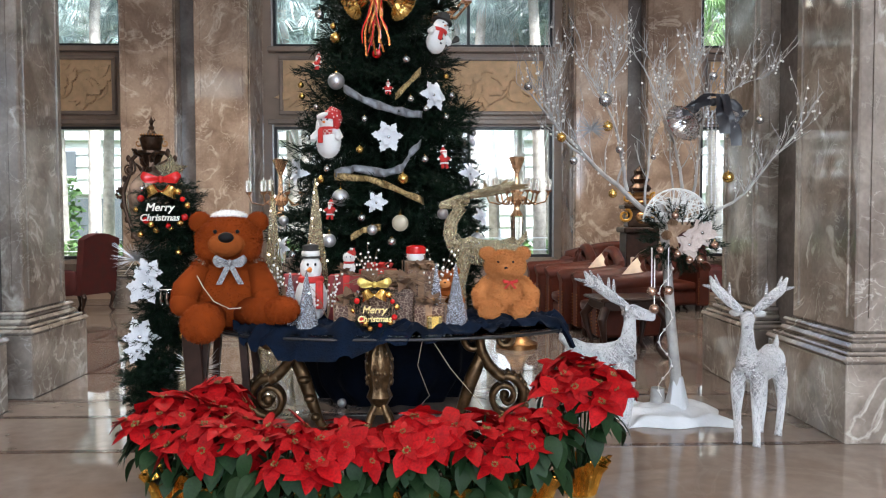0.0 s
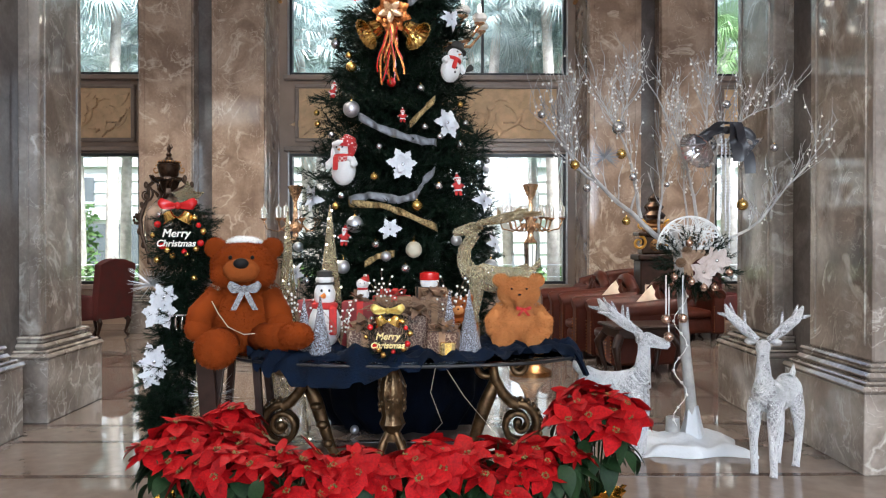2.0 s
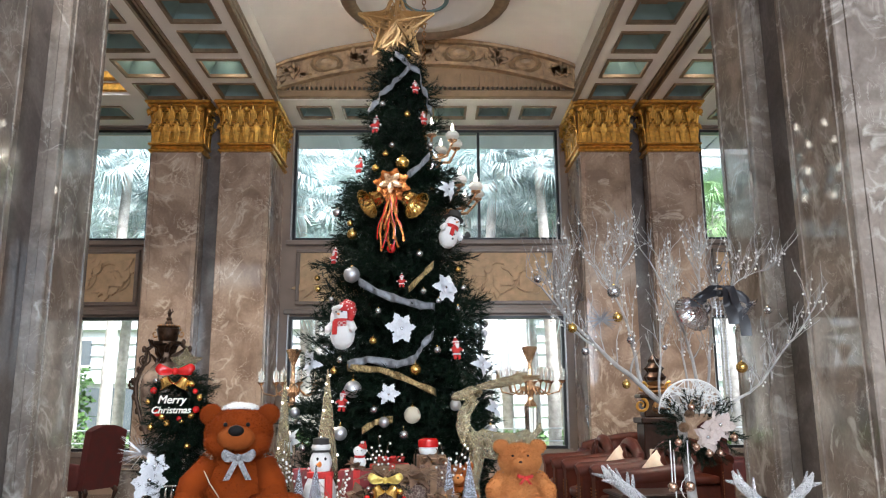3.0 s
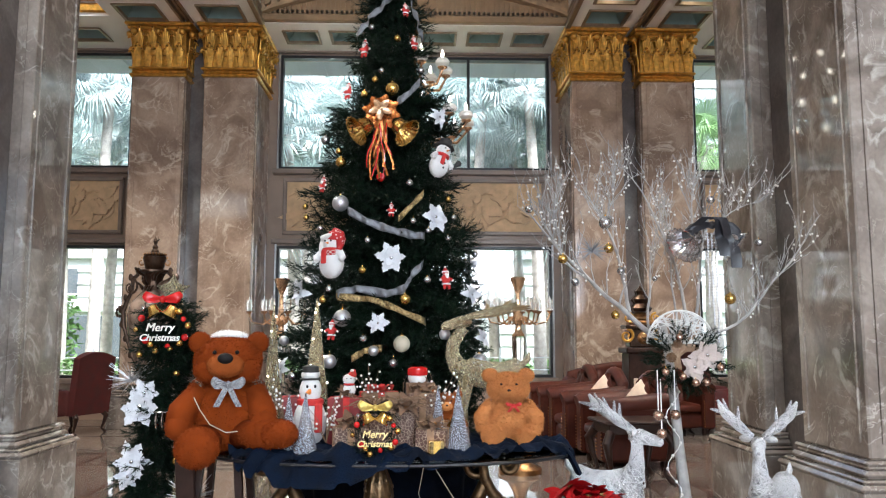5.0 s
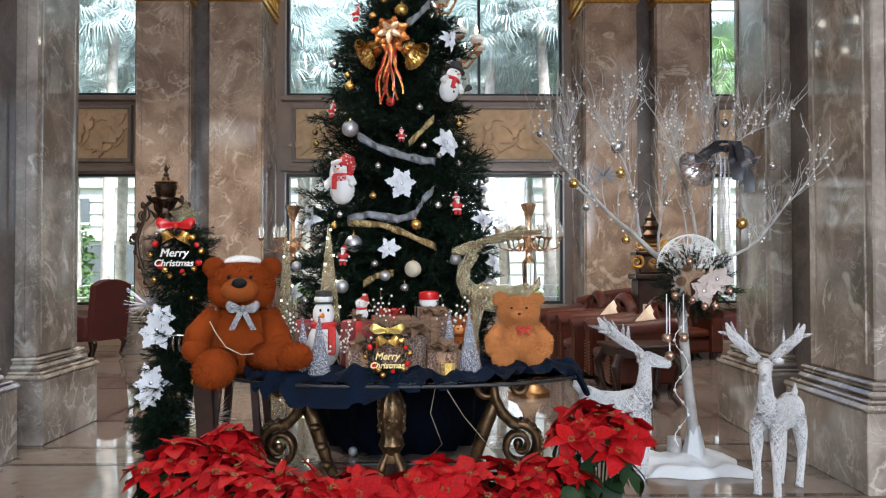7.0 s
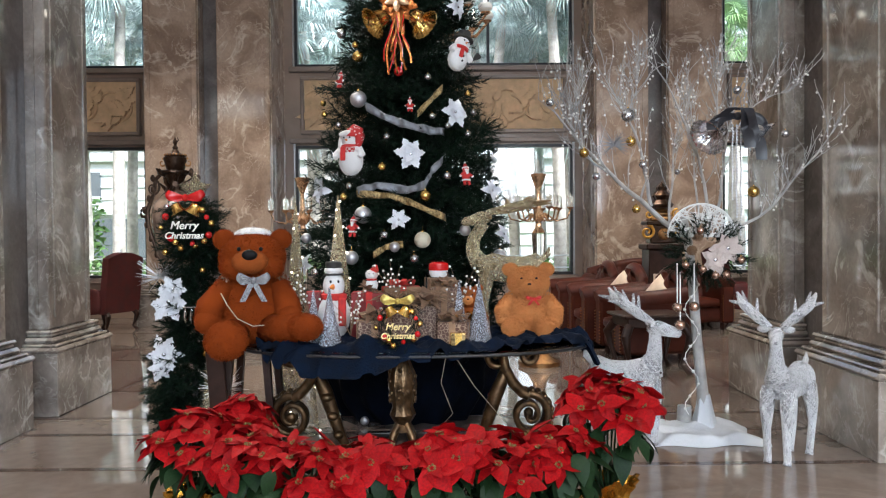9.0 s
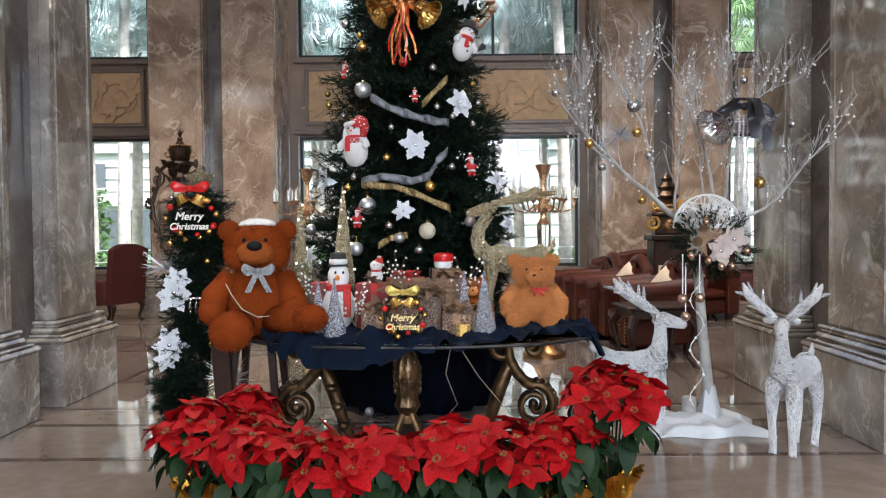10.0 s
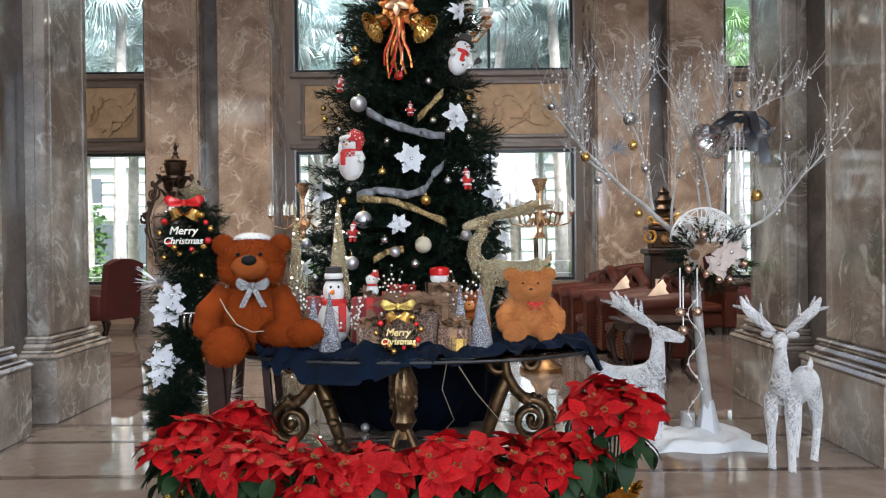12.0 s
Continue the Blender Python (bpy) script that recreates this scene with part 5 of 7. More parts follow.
PLAID = printed("red_check_cloth", (0.42, 0.02, 0.02), (0.6, 0.42, 0.38), 9.0, False)
DOTS = printed("red_dotted_cloth", (0.42, 0.015, 0.015), (0.7, 0.62, 0.6), 7.0, True)


def plush_snowman(m, s, hat, label, ears=False):
    w = thing("plush_snowman", m @ Matrix.Scale(s, 4), label, "plush toy", "plush snowmen")
    part("body", plush((0, 0, 0.0), (0.62, 0.45, 0.72), 900, 0.06, 3), WHITE_PLUSH, w)
    part("head", plush((0, -0.04, 0.95), (0.46, 0.38, 0.44), 700, 0.05, 4), WHITE_PLUSH, w)
    for x in (-1, 1):
        part("arm", Geo().tube([(x * 0.5, -0.1, 0.55), (x * 0.72, -0.22, 0.25), (x * 0.66, -0.34, 0.1)], [0.16, 0.18, 0.12], 10), WHITE_PLUSH, w)
        part("eye", Geo().ball((x * 0.16, -0.4, 1.05), 0.05, 8), DARK_FELT, w)
    part("nose", Geo().lathe([(0.07, 0), (0.0, 0.25)], 8, Matrix.Translation((0, -0.38, 0.93)) @ Matrix.Rotation(math.pi / 2, 4, "X")), ORANGE, w, "orange felt nose")
    part("scarf", Geo().lathe([(0.36, 0.54), (0.47, 0.6), (0.47, 0.7), (0.36, 0.74)], 20).box(-0.28, -0.02, -0.54, -0.44, -0.05, 0.6, 0.03), RED, w, "red scarf")
    if hat == "knit":
        part("jacket", Geo().ball((0, -0.05, 0.52), (0.5, 0.4, 0.36), 20), PLAID, w, "red and white checked jacket")
        part("hat", Geo().lathe([(0.47, 1.1), (0.48, 1.25), (0.36, 1.48), (0.2, 1.58), (0.0, 1.62)], 18, pose(0.06, 0, 0, 0, 6, 0)).tube([(0.1, 0, 1.5), (0.46, -0.08, 1.35), (0.56, -0.16, 0.95), (0.5, -0.2, 0.6)], [0.24, 0.24, 0.2, 0.13], 12), DOTS, w, "red dotted long hat")
        part("hat_brim", Geo().tube([(-0.46, -0.05, 1.08), (-0.3, -0.36, 1.2), (0.0, -0.44, 1.26), (0.22, -0.4, 1.3)], [0.12, 0.14, 0.13, 0.08], 12), WHITE_PLUSH, w)
        part("ear_flap", Geo().ball((-0.5, -0.12, 0.72), (0.14, 0.16, 0.48), 12), WHITE_PLUSH, w)
        part("pompom", plush((0.5, -0.22, 0.5), (0.15, 0.13, 0.15), 200, 0.05, 6), WHITE_PLUSH, w)
    else:
        part("hat", Geo().lathe([(0.62, 1.22), (0.62, 1.28), (0.4, 1.29), (0.38, 1.7), (0.0, 1.72)], 20), DARK_FELT, w, "dark felt top hat")
        for k in range(2):
            part("button", Geo().ball((0.05, -0.45, 0.12 - 0.3 * k), (0.07, 0.04, 0.07), 8), DARK_FELT, w)
        part("broom", Geo().tube([(0.55, -0.35, -0.3), (0.9, -0.3, 0.35)], 0.03, 6).lathe([(0.06, 0), (0.2, 0.5)], 10, Matrix.Translation((0.86, -0.3, 0.3)) @ Matrix.Rotation(0.6, 4, "Y")), DARK_FELT, w)


plush_snowman(outward(-116, 2.05, 0.10, 2), 0.158, "knit", "white plush snowman with red hat and scarf on the tree")
plush_snowman(outward(-53, 2.86, 0.08, 0) @ Matrix.Rotation(radians(20), 4, "Y"), 0.135, "top", "white plush snowman with top hat tilted on the tree")


def bell(m, mat, label, group, r=1.0):
    b = thing("decor_bell", m @ Matrix.Scale(r, 4), label, "bell", group)
    part("shell", Geo().lathe([(0.0, 1.2), (0.3, 1.16), (0.48, 1.0), (0.56, 0.6), (0.66, 0.3), (0.92, 0.02), (1.0, 0.0), (0.94, -0.02), (0.85, 0.03), (0.6, 0.3), (0.5, 0.6), (0.0, 1.1)], 64, wave=0.035, lobes=16), mat, b)
    part("clapper", Geo().tube([(0, 0, 1.0), (0, 0, 0.15)], 0.03, 6).ball((0, 0, 0.1), 0.16, 10), mat, b)


for mouth, apex in (((-0.52, 5.9, 3.10), (-0.33, 6.0, 3.24)), ((-0.12, 5.92, 3.09), (-0.27, 6.0, 3.24))):
    axis = Vector(apex) - Vector(mouth)
    bell(Matrix.Translation(mouth) @ axis.to_track_quat("Z", "Y").to_matrix().to_4x4(), GOLD, "shiny gold bell under a copper bow on the tree", "gold bells", 0.125)
bow = thing("copper_bow", outward(-93, 3.27, 0.14), "copper foil bow with long streamers on the tree", "bow")
for n_, ln, wide_, out_, foil in ((8, 0.155, 0.05, 0.0, COPPER), (5, 0.10, 0.028, -0.05, PALE_GOLD)):
    shape = petal(ln, wide_, 0.25, 0.5, 8, 0.12 if foil == COPPER else 0.0).mesh("loop", foil, 60)
    for k in range(n_):
        part("loop", shape, None, bow, m=Matrix.Translation((0, out_, 0)) @ Matrix.Rotation(2 * math.pi * (k + 0.3) / n_, 4, "Y") @ Matrix.Rotation(0.35, 4, "Z") @ Matrix.Rotation(math.pi / 2, 4, "X"))
for k in range(16):
    x = -0.07 + 0.14 * k / 15
    pts = [(x * (0.4 + 0.9 * f) + 0.018 * math.sin(6 * f + k), -0.02 - 0.04 * math.sin(3 * f + k * 1.3), -0.1 - (0.38 + 0.1 * math.sin(k * 2.1)) * f) for f in [j / 10 for j in range(11)]]
    part("streamer", Geo().tube(pts, [0.006 + 0.004 * (k % 2)] * 11, 4), COPPER if k % 2 else RED_GLOSS, bow)


def star(m, r, mat, label, name="star_topper"):
    s = thing(name, m @ Matrix.Scale(r, 4), label, "star")
    tips = [(math.sin(2 * math.pi * k / 5), math.cos(2 * math.pi * k / 5)) for k in range(5)]
    ins = [(0.42 * math.sin(2 * math.pi * (k + 0.5) / 5), 0.42 * math.cos(2 * math.pi * (k + 0.5) / 5)) for k in range(5)]
    loop = [p for pair in zip(tips, ins) for p in pair]
    fr, wires = Geo(), Geo()
    for y in (-0.22, 0.22):
        for k in range(10):
            (x0, z0), (x1, z1) = loop[k], loop[(k + 1) % 10]
            fr.tube([(x0, 0 if k % 2 == 0 else y * 0.3, z0), (x1, 0 if k % 2 else y * 0.3, z1)], 0.035, 5)
            fr.tube([(x0, 0, z0), (0, y, 0)], 0.028, 5)
        for k in range(230):
            i = rnd.randrange(10)
            (x0, z0), (x1, z1) = loop[i], loop[(i + 1) % 10]
            f, g_ = rnd.random(), rnd.random() * 0.9
            e = Vector((x0 + (x1 - x0) * f, 0, z0 + (z1 - z0) * f))
            o = Vector((0, y, 0))
            p0 = e + (o - e) * g_
            (x0, z0), (x1, z1) = loop[(i + 1) % 10], loop[(i + 2) % 10]
            e2 = Vector((x0 + (x1 - x0) * rnd.random(), 0, z0 + (z1 - z0) * rnd.random()))
            wires.tube([p0, e2 + (o - e2) * rnd.random() * 0.9], 0.016, 3)
    part("frame", fr, mat, s)
    part("wire_mesh", wires, mat, s)


BRONZE_WIRE = material("bronze_gold_wire", (0.42, 0.25, 0.10), 0.35, 0.7, 0.3, 60)
star(pose(TX - 0.04, TY - 0.06, 4.99, 0, 0, 0), 0.37, BRONZE_WIRE, "gold wire five-point star on the tree's top")

# ---- the display table ----
NAVY = material("navy_gauze", (0.0011, 0.0048, 0.0145), 0.85, 0, 0.5, 9.0, 0.6, 70, spec=0.15)
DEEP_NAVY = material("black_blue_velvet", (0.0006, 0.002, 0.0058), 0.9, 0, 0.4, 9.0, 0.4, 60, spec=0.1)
TABLE_GLASS = glass("green_tinted_glass", (0.75, 0.9, 0.85), 0.0, 1.5)
OLD_BRONZE = material("aged_bronze", (0.13, 0.078, 0.038), 0.32, 0.85, 0.6, 16, 0.4, 50)
TBX, TBY, TBZ, TA, TB = -0.2, 5.36, 0.75, 1.2, 0.55

table = thing("display_table", pose(TBX, TBY, 0), "oval glass-topped table on ornate bronze scroll legs", "table")
part("tabletop", Geo().lathe([(0.0, TBZ - 0.018), (0.99, TBZ - 0.018), (1.0, TBZ - 0.012), (1.0, TBZ - 0.004), (0.99, TBZ)], 72, None, TA, TB), TABLE_GLASS, table, "clear glass oval top")
part("rim", Geo().tube([(TA * 1.004 * math.cos(a), TB * 1.004 * math.sin(a), TBZ - 0.03) for a in [2 * math.pi * k / 72 for k in range(73)]], 0.011, 6, False), BLACK, table, "dark metal rim")


def scroll_leg(parent, m):
    """An S-shaped leg between two volutes, with a beaded lower scroll, leaves and a straight rear strut."""
    g = Geo()
    body = [(0.05, 0, 0.60), (0.04, 0, 0.52), (-0.01, 0, 0.43), (-0.07, 0, 0.37), (-0.12, 0, 0.34)]
    for y in (-0.04, 0.0, 0.04):
        g.tube([(x, y, z_) for x, _, z_ in body], [0.034, 0.038, 0.036, 0.034, 0.03], 10)
        g.tube(*spiral(-0.13, 0.22, 0.125, 1.75, 1.5, 1, y, 0.028, 0.013, 44), n=8)
        g.tube(*spiral(0.09, 0.59, 0.075, 1.5, 2.6, -1, y, 0.026, 0.013, 30), n=8)
        g.tube(*spiral(-0.12, 0.60, 0.062, 1.4, 0.3, 1, y, 0.026, 0.013, 28), n=8)
    for c, q in (((-0.13, 0.22), 0.035), ((0.09, 0.59), 0.026), ((-0.12, 0.60), 0.024)):
        g.ball((c[0], -0.045, c[1]), (q, 0.03, q), 12)
    g.tube([(0.03, 0.02, 0.5), (0.1, 0.03, 0.36), (0.15, 0.03, 0.22), (0.2, 0.03, 0.08), (0.25, 0.03, 0.0)], [0.042, 0.05, 0.044, 0.036, 0.03], 12)
    for k in range(10):
        a = 1.1 + k * 0.30
        g.ball((-0.13 + 0.155 * math.cos(a), -0.03, 0.22 + 0.155 * math.sin(a)), 0.021, 8)
        g.ball((-0.13 + 0.155 * math.cos(a), 0.03, 0.22 + 0.155 * math.sin(a)), 0.021, 8)
    for k in range(5):
        f = k / 4
        for y in (-0.055, 0.055):
            g.ball((0.045 - 0.12 * f * f, y, 0.56 - 0.2 * f), (0.026, 0.02, 0.03), 8)
    for k in range(3):
        g.ball((0.11 + 0.04 * k, -0.01, 0.34 - 0.12 * k), (0.05 - 0.006 * k, 0.045, 0.028), 10)
    g.box(-0.17, 0.15, -0.05, 0.05, 0.645, 0.658, 0.004)
    g.lathe([(0.07, 0.0), (0.08, 0.02), (0.06, 0.05), (0.04, 0.1)], 14, pose(-0.13, 0, 0))
    part("leg", g, OLD_BRONZE, parent, "ornate bronze scroll leg", 55, m)


for x, y, rz in ((-0.72, -0.05, 0), (0.66, -0.05, 180)):
    scroll_leg(table, pose(x, y, 0, 0, 0, rz) @ Matrix.Diagonal((1, 1, 1.09, 1)))
centre = Geo().lathe([(0.1, 0.16), (0.06, 0.2), (0.11, 0.26), (0.085, 0.31), (0.1, 0.36), (0.12, 0.44), (0.105, 0.52), (0.06, 0.6), (0.09, 0.64), (0.09, 0.658)], 24, wave=0.07, lobes=9)
for k in range(40):
    a, zz = rnd.uniform(0, 6.28), rnd.uniform(0.34, 0.55)
    centre.ball((0.11 * math.cos(a), 0.11 * math.sin(a), zz), 0.017, 6)
for k in range(4):
    a = math.pi / 4 + k * math.pi / 2
    centre.tube([(0.05 * math.cos(a), 0.05 * math.sin(a), 0.2), (0.12 * math.cos(a), 0.12 * math.sin(a), 0.12), (0.16 * math.cos(a), 0.16 * math.sin(a), 0.02), (0.2 * math.cos(a), 0.2 * math.sin(a), 0.0)], [0.03, 0.034, 0.028, 0.022], 8)
part("centre_leg", centre, OLD_BRONZE, table, "urn-shaped bronze centre leg", 55, pose(-0.08, -0.2, 0) @ Matrix.Diagonal((0.78, 0.78, 1.09, 1)))

cloth = Geo()


def cloth_at(u, v):
    a = 2 * math.pi * u
    reach = 1.0 + 0.05 * math.sin(3 * a + 1) + 0.07 * noise.noise(Vector((math.cos(a) * 2.5, math.sin(a) * 2.5, 0.7))) + 0.055 * math.exp(-((a - 4.05) / 0.55) ** 2)
    r = v * reach
    x, y = TA * r * math.cos(a), TB * r * math.sin(a)
    fold = 0.075 * abs(noise.noise(Vector((x * 4.5, y * 7, 0.2)))) * (0.5 + v * v) + 0.04 * noise.noise(Vector((x * 11, y * 14, 4.2))) + 0.022 * noise.noise(Vector((x * 26, y * 30, 9.1)))
    ripple = 0.03 * math.sin(a * 34 + 3 * noise.noise(Vector((x * 3, y * 3, 1)))) * v ** 3
    z_ = TBZ + 0.018 + max(0.0, fold + ripple)
    over = max(0.0, r - 0.965)
    if over > 0:
        z_ -= over * 1.1 + 0.5 * over * (1 + math.sin(a * 9)) * 0.6
    return (TBX + x, TBY + y, max(z_, TBZ - 0.16) if over else z_)


cloth.grid(420, 60, cloth_at)
tc_ = part("tablecloth", cloth, NAVY, None, "crumpled navy blue gauze cloth on the glass table", 180)
tagged(tc_, category="tablecloth")
tail = Geo().grid(16, 20, lambda u, v: (TBX + TA - 0.1 + 0.14 * v + 0.02 * math.sin(u * 9), TBY - 0.2 + 0.16 * u, TBZ + 0.05 - 0.20 * v ** 1.6 + 0.012 * math.sin(u * 14)))
part("hanging_corner", tail, NAVY, tc_, smooth=180)
skirt = Geo()


def skirt_at(u, v):
    a = 2 * math.pi * u
    r = 0.57 + 0.16 * math.sin(math.pi * min(1.0, 0.2 + 0.8 * v)) + 0.03 * math.sin(a * 15 + 2 * noise.noise(Vector((math.cos(a), math.sin(a), v * 3)))) * (0.35 + v) + 0.03 * noise.noise(Vector((3 * math.cos(a), 3 * math.sin(a), 4 * v)))
    return (TX + 0.03 + r * math.cos(a), TY - 0.1 + 0.9 * r * math.sin(a), 0.74 - 0.735 * v)


skirt.grid(200, 30, skirt_at)
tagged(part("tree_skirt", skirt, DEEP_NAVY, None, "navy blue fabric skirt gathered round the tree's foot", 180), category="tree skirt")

# ---- teddy bears ----
BROWN_FUR = material("russet_plush", (0.20, 0.036, 0.0045), 0.95, 0, 0.1, 9, island=0.1, spec=0.1)
BROWN_PAD = material("tan_plush", (0.26, 0.068, 0.014), 0.95, 0, 0.1, 14, island=0.1, spec=0.1)
TAN_FUR = material("golden_plush", (0.56, 0.235, 0.078), 0.95, 0, 0.07, 12, island=0.1, spec=0.1)
NOSE = material("black_nose_fabric", (0.006, 0.0055, 0.0055), 0.6, 0, 0.2, 20, spec=0.2)
CHECK = material("grey_checked_ribbon", (0.16, 0.16, 0.17), 0.7, 0, 0.6, 90, 0.2, 120, colour2=(0.42, 0.42, 0.43))
STRING = material("fairy_light_cord", (0.55, 0.45, 0.32), 0.6, 0, 0.1, 10)
TINY = glow("fairy_light", (1.0, 0.86, 0.68), 1.6)


def loops(parent, name, mat, c, w, h, label="", tails=True, droop=0.0):
    """A tied bow facing -y: two soft loops, a knot and short tails."""
    g = Geo()
    for s in (-1, 1):
        def loop_at(u, v):
            out = math.sin(math.pi * u)
            wide_ = h * (0.32 + 0.6 * out ** 0.8) * (1 - 0.25 * out ** 6)
            crease = 0.06 * h * math.sin(9 * u + 5 * v)
            return (c[0] + s * w * (0.06 + 0.94 * out ** 0.9) * (1 - 0.16 * (2 * v - 1) ** 2 * out), c[1] - 0.34 * h * math.sin(2 * math.pi * u) + crease, c[2] + (v - 0.5) * wide_ + (0.22 * h - droop) * out * out)
        g.grid(28, 8, loop_at)
        if tails:
            g.grid(8, 3, lambda u, v: (c[0] + s * (0.1 + 0.55 * u) * w + (v - 0.5) * 0.35 * w, c[1] - 0.015 - 0.01 * math.sin(u * 4), c[2] - (0.2 + 1.3 * u) * h))
    g.ball(c, (w * 0.16, h * 0.3, h * 0.28), 12)
    part(name, g, mat, parent, label, 180)


def bear(m, s, furm, padm, label, dense, pose_kind):
    """A sitting plush bear about one unit tall; it faces -y."""
    b = thing("teddy_bear", m @ Matrix.Scale(s, 4), label, "teddy bear", "plush teddy bears")
    ln = 0.02 if dense < 1.2 else 0.034
    k = lambda n_: int(n_ * dense * 2)
    wide = pose_kind == "big"
    part("torso", plush((0, 0, 0.28), (0.27, 0.235, 0.31), k(5200), ln, 1), furm, b)
    head_mesh = plush((0, -0.05, 0.70), (0.262, 0.21, 0.195) if wide else (0.23, 0.2, 0.205), k(4600), ln, 2)
    for x in (-1, 1) if wide else ():
        head_mesh.ball((x * 0.13, -0.1, 0.635), (0.125, 0.14, 0.12), 18)
        fur(head_mesh, (x * 0.13, -0.1, 0.635), (0.125, 0.14, 0.12), k(900), ln, 12 + x)
    head = part("head", head_mesh, furm, b, smooth=180)
    part("snout", plush((0, -0.245, 0.665), (0.14, 0.09, 0.095) if wide else (0.105, 0.075, 0.08), k(1300), ln * 0.6, 3), padm, head, "paler plush snout")
    part("nose", Geo().ball((0.005, -0.325, 0.72), (0.06, 0.035, 0.042), 18) if wide else Geo().ball((0, -0.315, 0.69), (0.022, 0.012, 0.016), 12), NOSE, head, "black nose")
    for x in (-1, 1):
        part("eye", Geo().ball((x * 0.085, -0.245, 0.765), 0.017 if wide else 0.015, 10), NOSE, head)
        part("ear", plush((x * (0.225 if wide else 0.205), -0.03, 0.84 if wide else 0.87), (0.085, 0.05, 0.082), k(900), ln * 0.8, 4), furm, head)
    if pose_kind == "big":
        arms = (((-0.2, -0.06, 0.46), (-0.33, -0.14, 0.3), (-0.34, -0.2, 0.2)), ((0.2, -0.06, 0.46), (0.28, -0.14, 0.3), (0.3, -0.24, 0.22)))
        legs = (((-0.13, -0.15, 0.1), (-0.16, -0.42, 0.06)), ((0.13, -0.12, 0.12), (0.36, -0.44, 0.16)))
        feet = (((-0.16, -0.5, 0.08), (0.158, 0.1, 0.15), 0), ((0.43, -0.5, 0.17), (0.135, 0.12, 0.1), -30))
    else:
        arms = (((-0.2, -0.06, 0.48), (-0.3, -0.16, 0.34), (-0.28, -0.24, 0.2)), ((0.2, -0.06, 0.48), (0.3, -0.16, 0.34), (0.28, -0.24, 0.2)))
        legs = (((-0.13, -0.15, 0.1), (-0.18, -0.34, 0.1)), ((0.13, -0.15, 0.1), (0.18, -0.34, 0.1)))
        feet = (((-0.19, -0.42, 0.13), (0.11, 0.08, 0.13), 10), ((0.19, -0.42, 0.13), (0.11, 0.08, 0.13), -10))
    for n_, pts in enumerate(arms):
        g = Geo().tube(pts, [0.095, 0.11, 0.1] if wide else [0.08, 0.085, 0.075], 14)
        for j in range(9):
            f = j / 8 * 2
            i = min(1, int(f))
            p = Vector(pts[i]).lerp(Vector(pts[i + 1]), f - i)
            fur(g, p, (0.1, 0.1, 0.1) if wide else (0.08, 0.08, 0.08), k(260), ln, 30 + j + n_ * 10)
        g.ball(pts[2], 0.105 if wide else 0.08, 14)
        part("arm", g, furm, b, smooth=180)
    for n_, pts in enumerate(legs):
        g = Geo().tube(pts, [0.12, 0.1], 14)
        for j in range(6):
            fur(g, Vector(pts[0]).lerp(Vector(pts[1]), j / 5), (0.115, 0.11, 0.105), k(300), ln, 60 + j + n_ * 10)
        part("leg", g, furm, b, smooth=180)
        c, r, rz = feet[n_]
        part("foot", plush(c, r, k(1500), ln, 80 + n_, Matrix.Rotation(radians(rz), 4, "Z")), furm, b)
    return b


big = bear(pose(-1.305, 5.3, 0.76, 0, 0, 8), 0.84, BROWN_FUR, BROWN_PAD, "large russet plush teddy bear with a checked bow", 1.0, "big")
loops(big, "bow", CHECK, (0.03, -0.31, 0.52), 0.13, 0.11, "grey checked ribbon bow")
part("santa_hat", plush((0, 0.0, 0.885), (0.14, 0.12, 0.05), 900, 0.02, 9), WHITE_PLUSH, big, "white plush hat trim")
cord = Geo().tube([(-0.23, -0.22, 0.42), (-0.18, -0.25, 0.33), (-0.1, -0.27, 0.22), (0.02, -0.28, 0.16), (0.2, -0.26, 0.17), (0.3, -0.3, 0.2)], 0.004, 5)
part("light_cord", cord, STRING, big, "thin cord of fairy lights")
small = bear(pose(0.61, 5.5, 0.775, 0, 0, -4) @ Matrix.Diagonal((1.1, 1.0, 0.94, 1)), 0.56, TAN_FUR, TAN_FUR, "small golden plush teddy bear with a red ribbon", 1.3, "small")
loops(small, "bow", RED, (0.05, -0.27, 0.5), 0.09, 0.06, "thin red ribbon bow")

# stool that carries the large bear
stool = thing("wooden_stool", pose(-1.34, 5.42, 0), "dark wooden stool under the large bear beside the table", "stool")
part("seat", Geo().box(-0.17, 0.17, -0.2, 0.2, 0.7, 0.755, 0.012), DARKWOOD, stool)
for x in (-1, 1):
    for y in (-1, 1):
        part("leg", Geo().tube([(x * 0.12, y * 0.15, 0.7), (x * 0.18, y * 0.2, 0.0)], [0.035, 0.03], 4), DARKWOOD, stool)
board = thing("leaning_board", pose(-1.47, 5.2, 0), "dark brown board leaning behind the flowers", "board")
part("panel", Geo().box(-0.09, 0.03, -0.015, 0.015, 0, 0.72, 0.004, Matrix.Rotation(radians(-4), 4, "Y")), DARKWOOD, board)

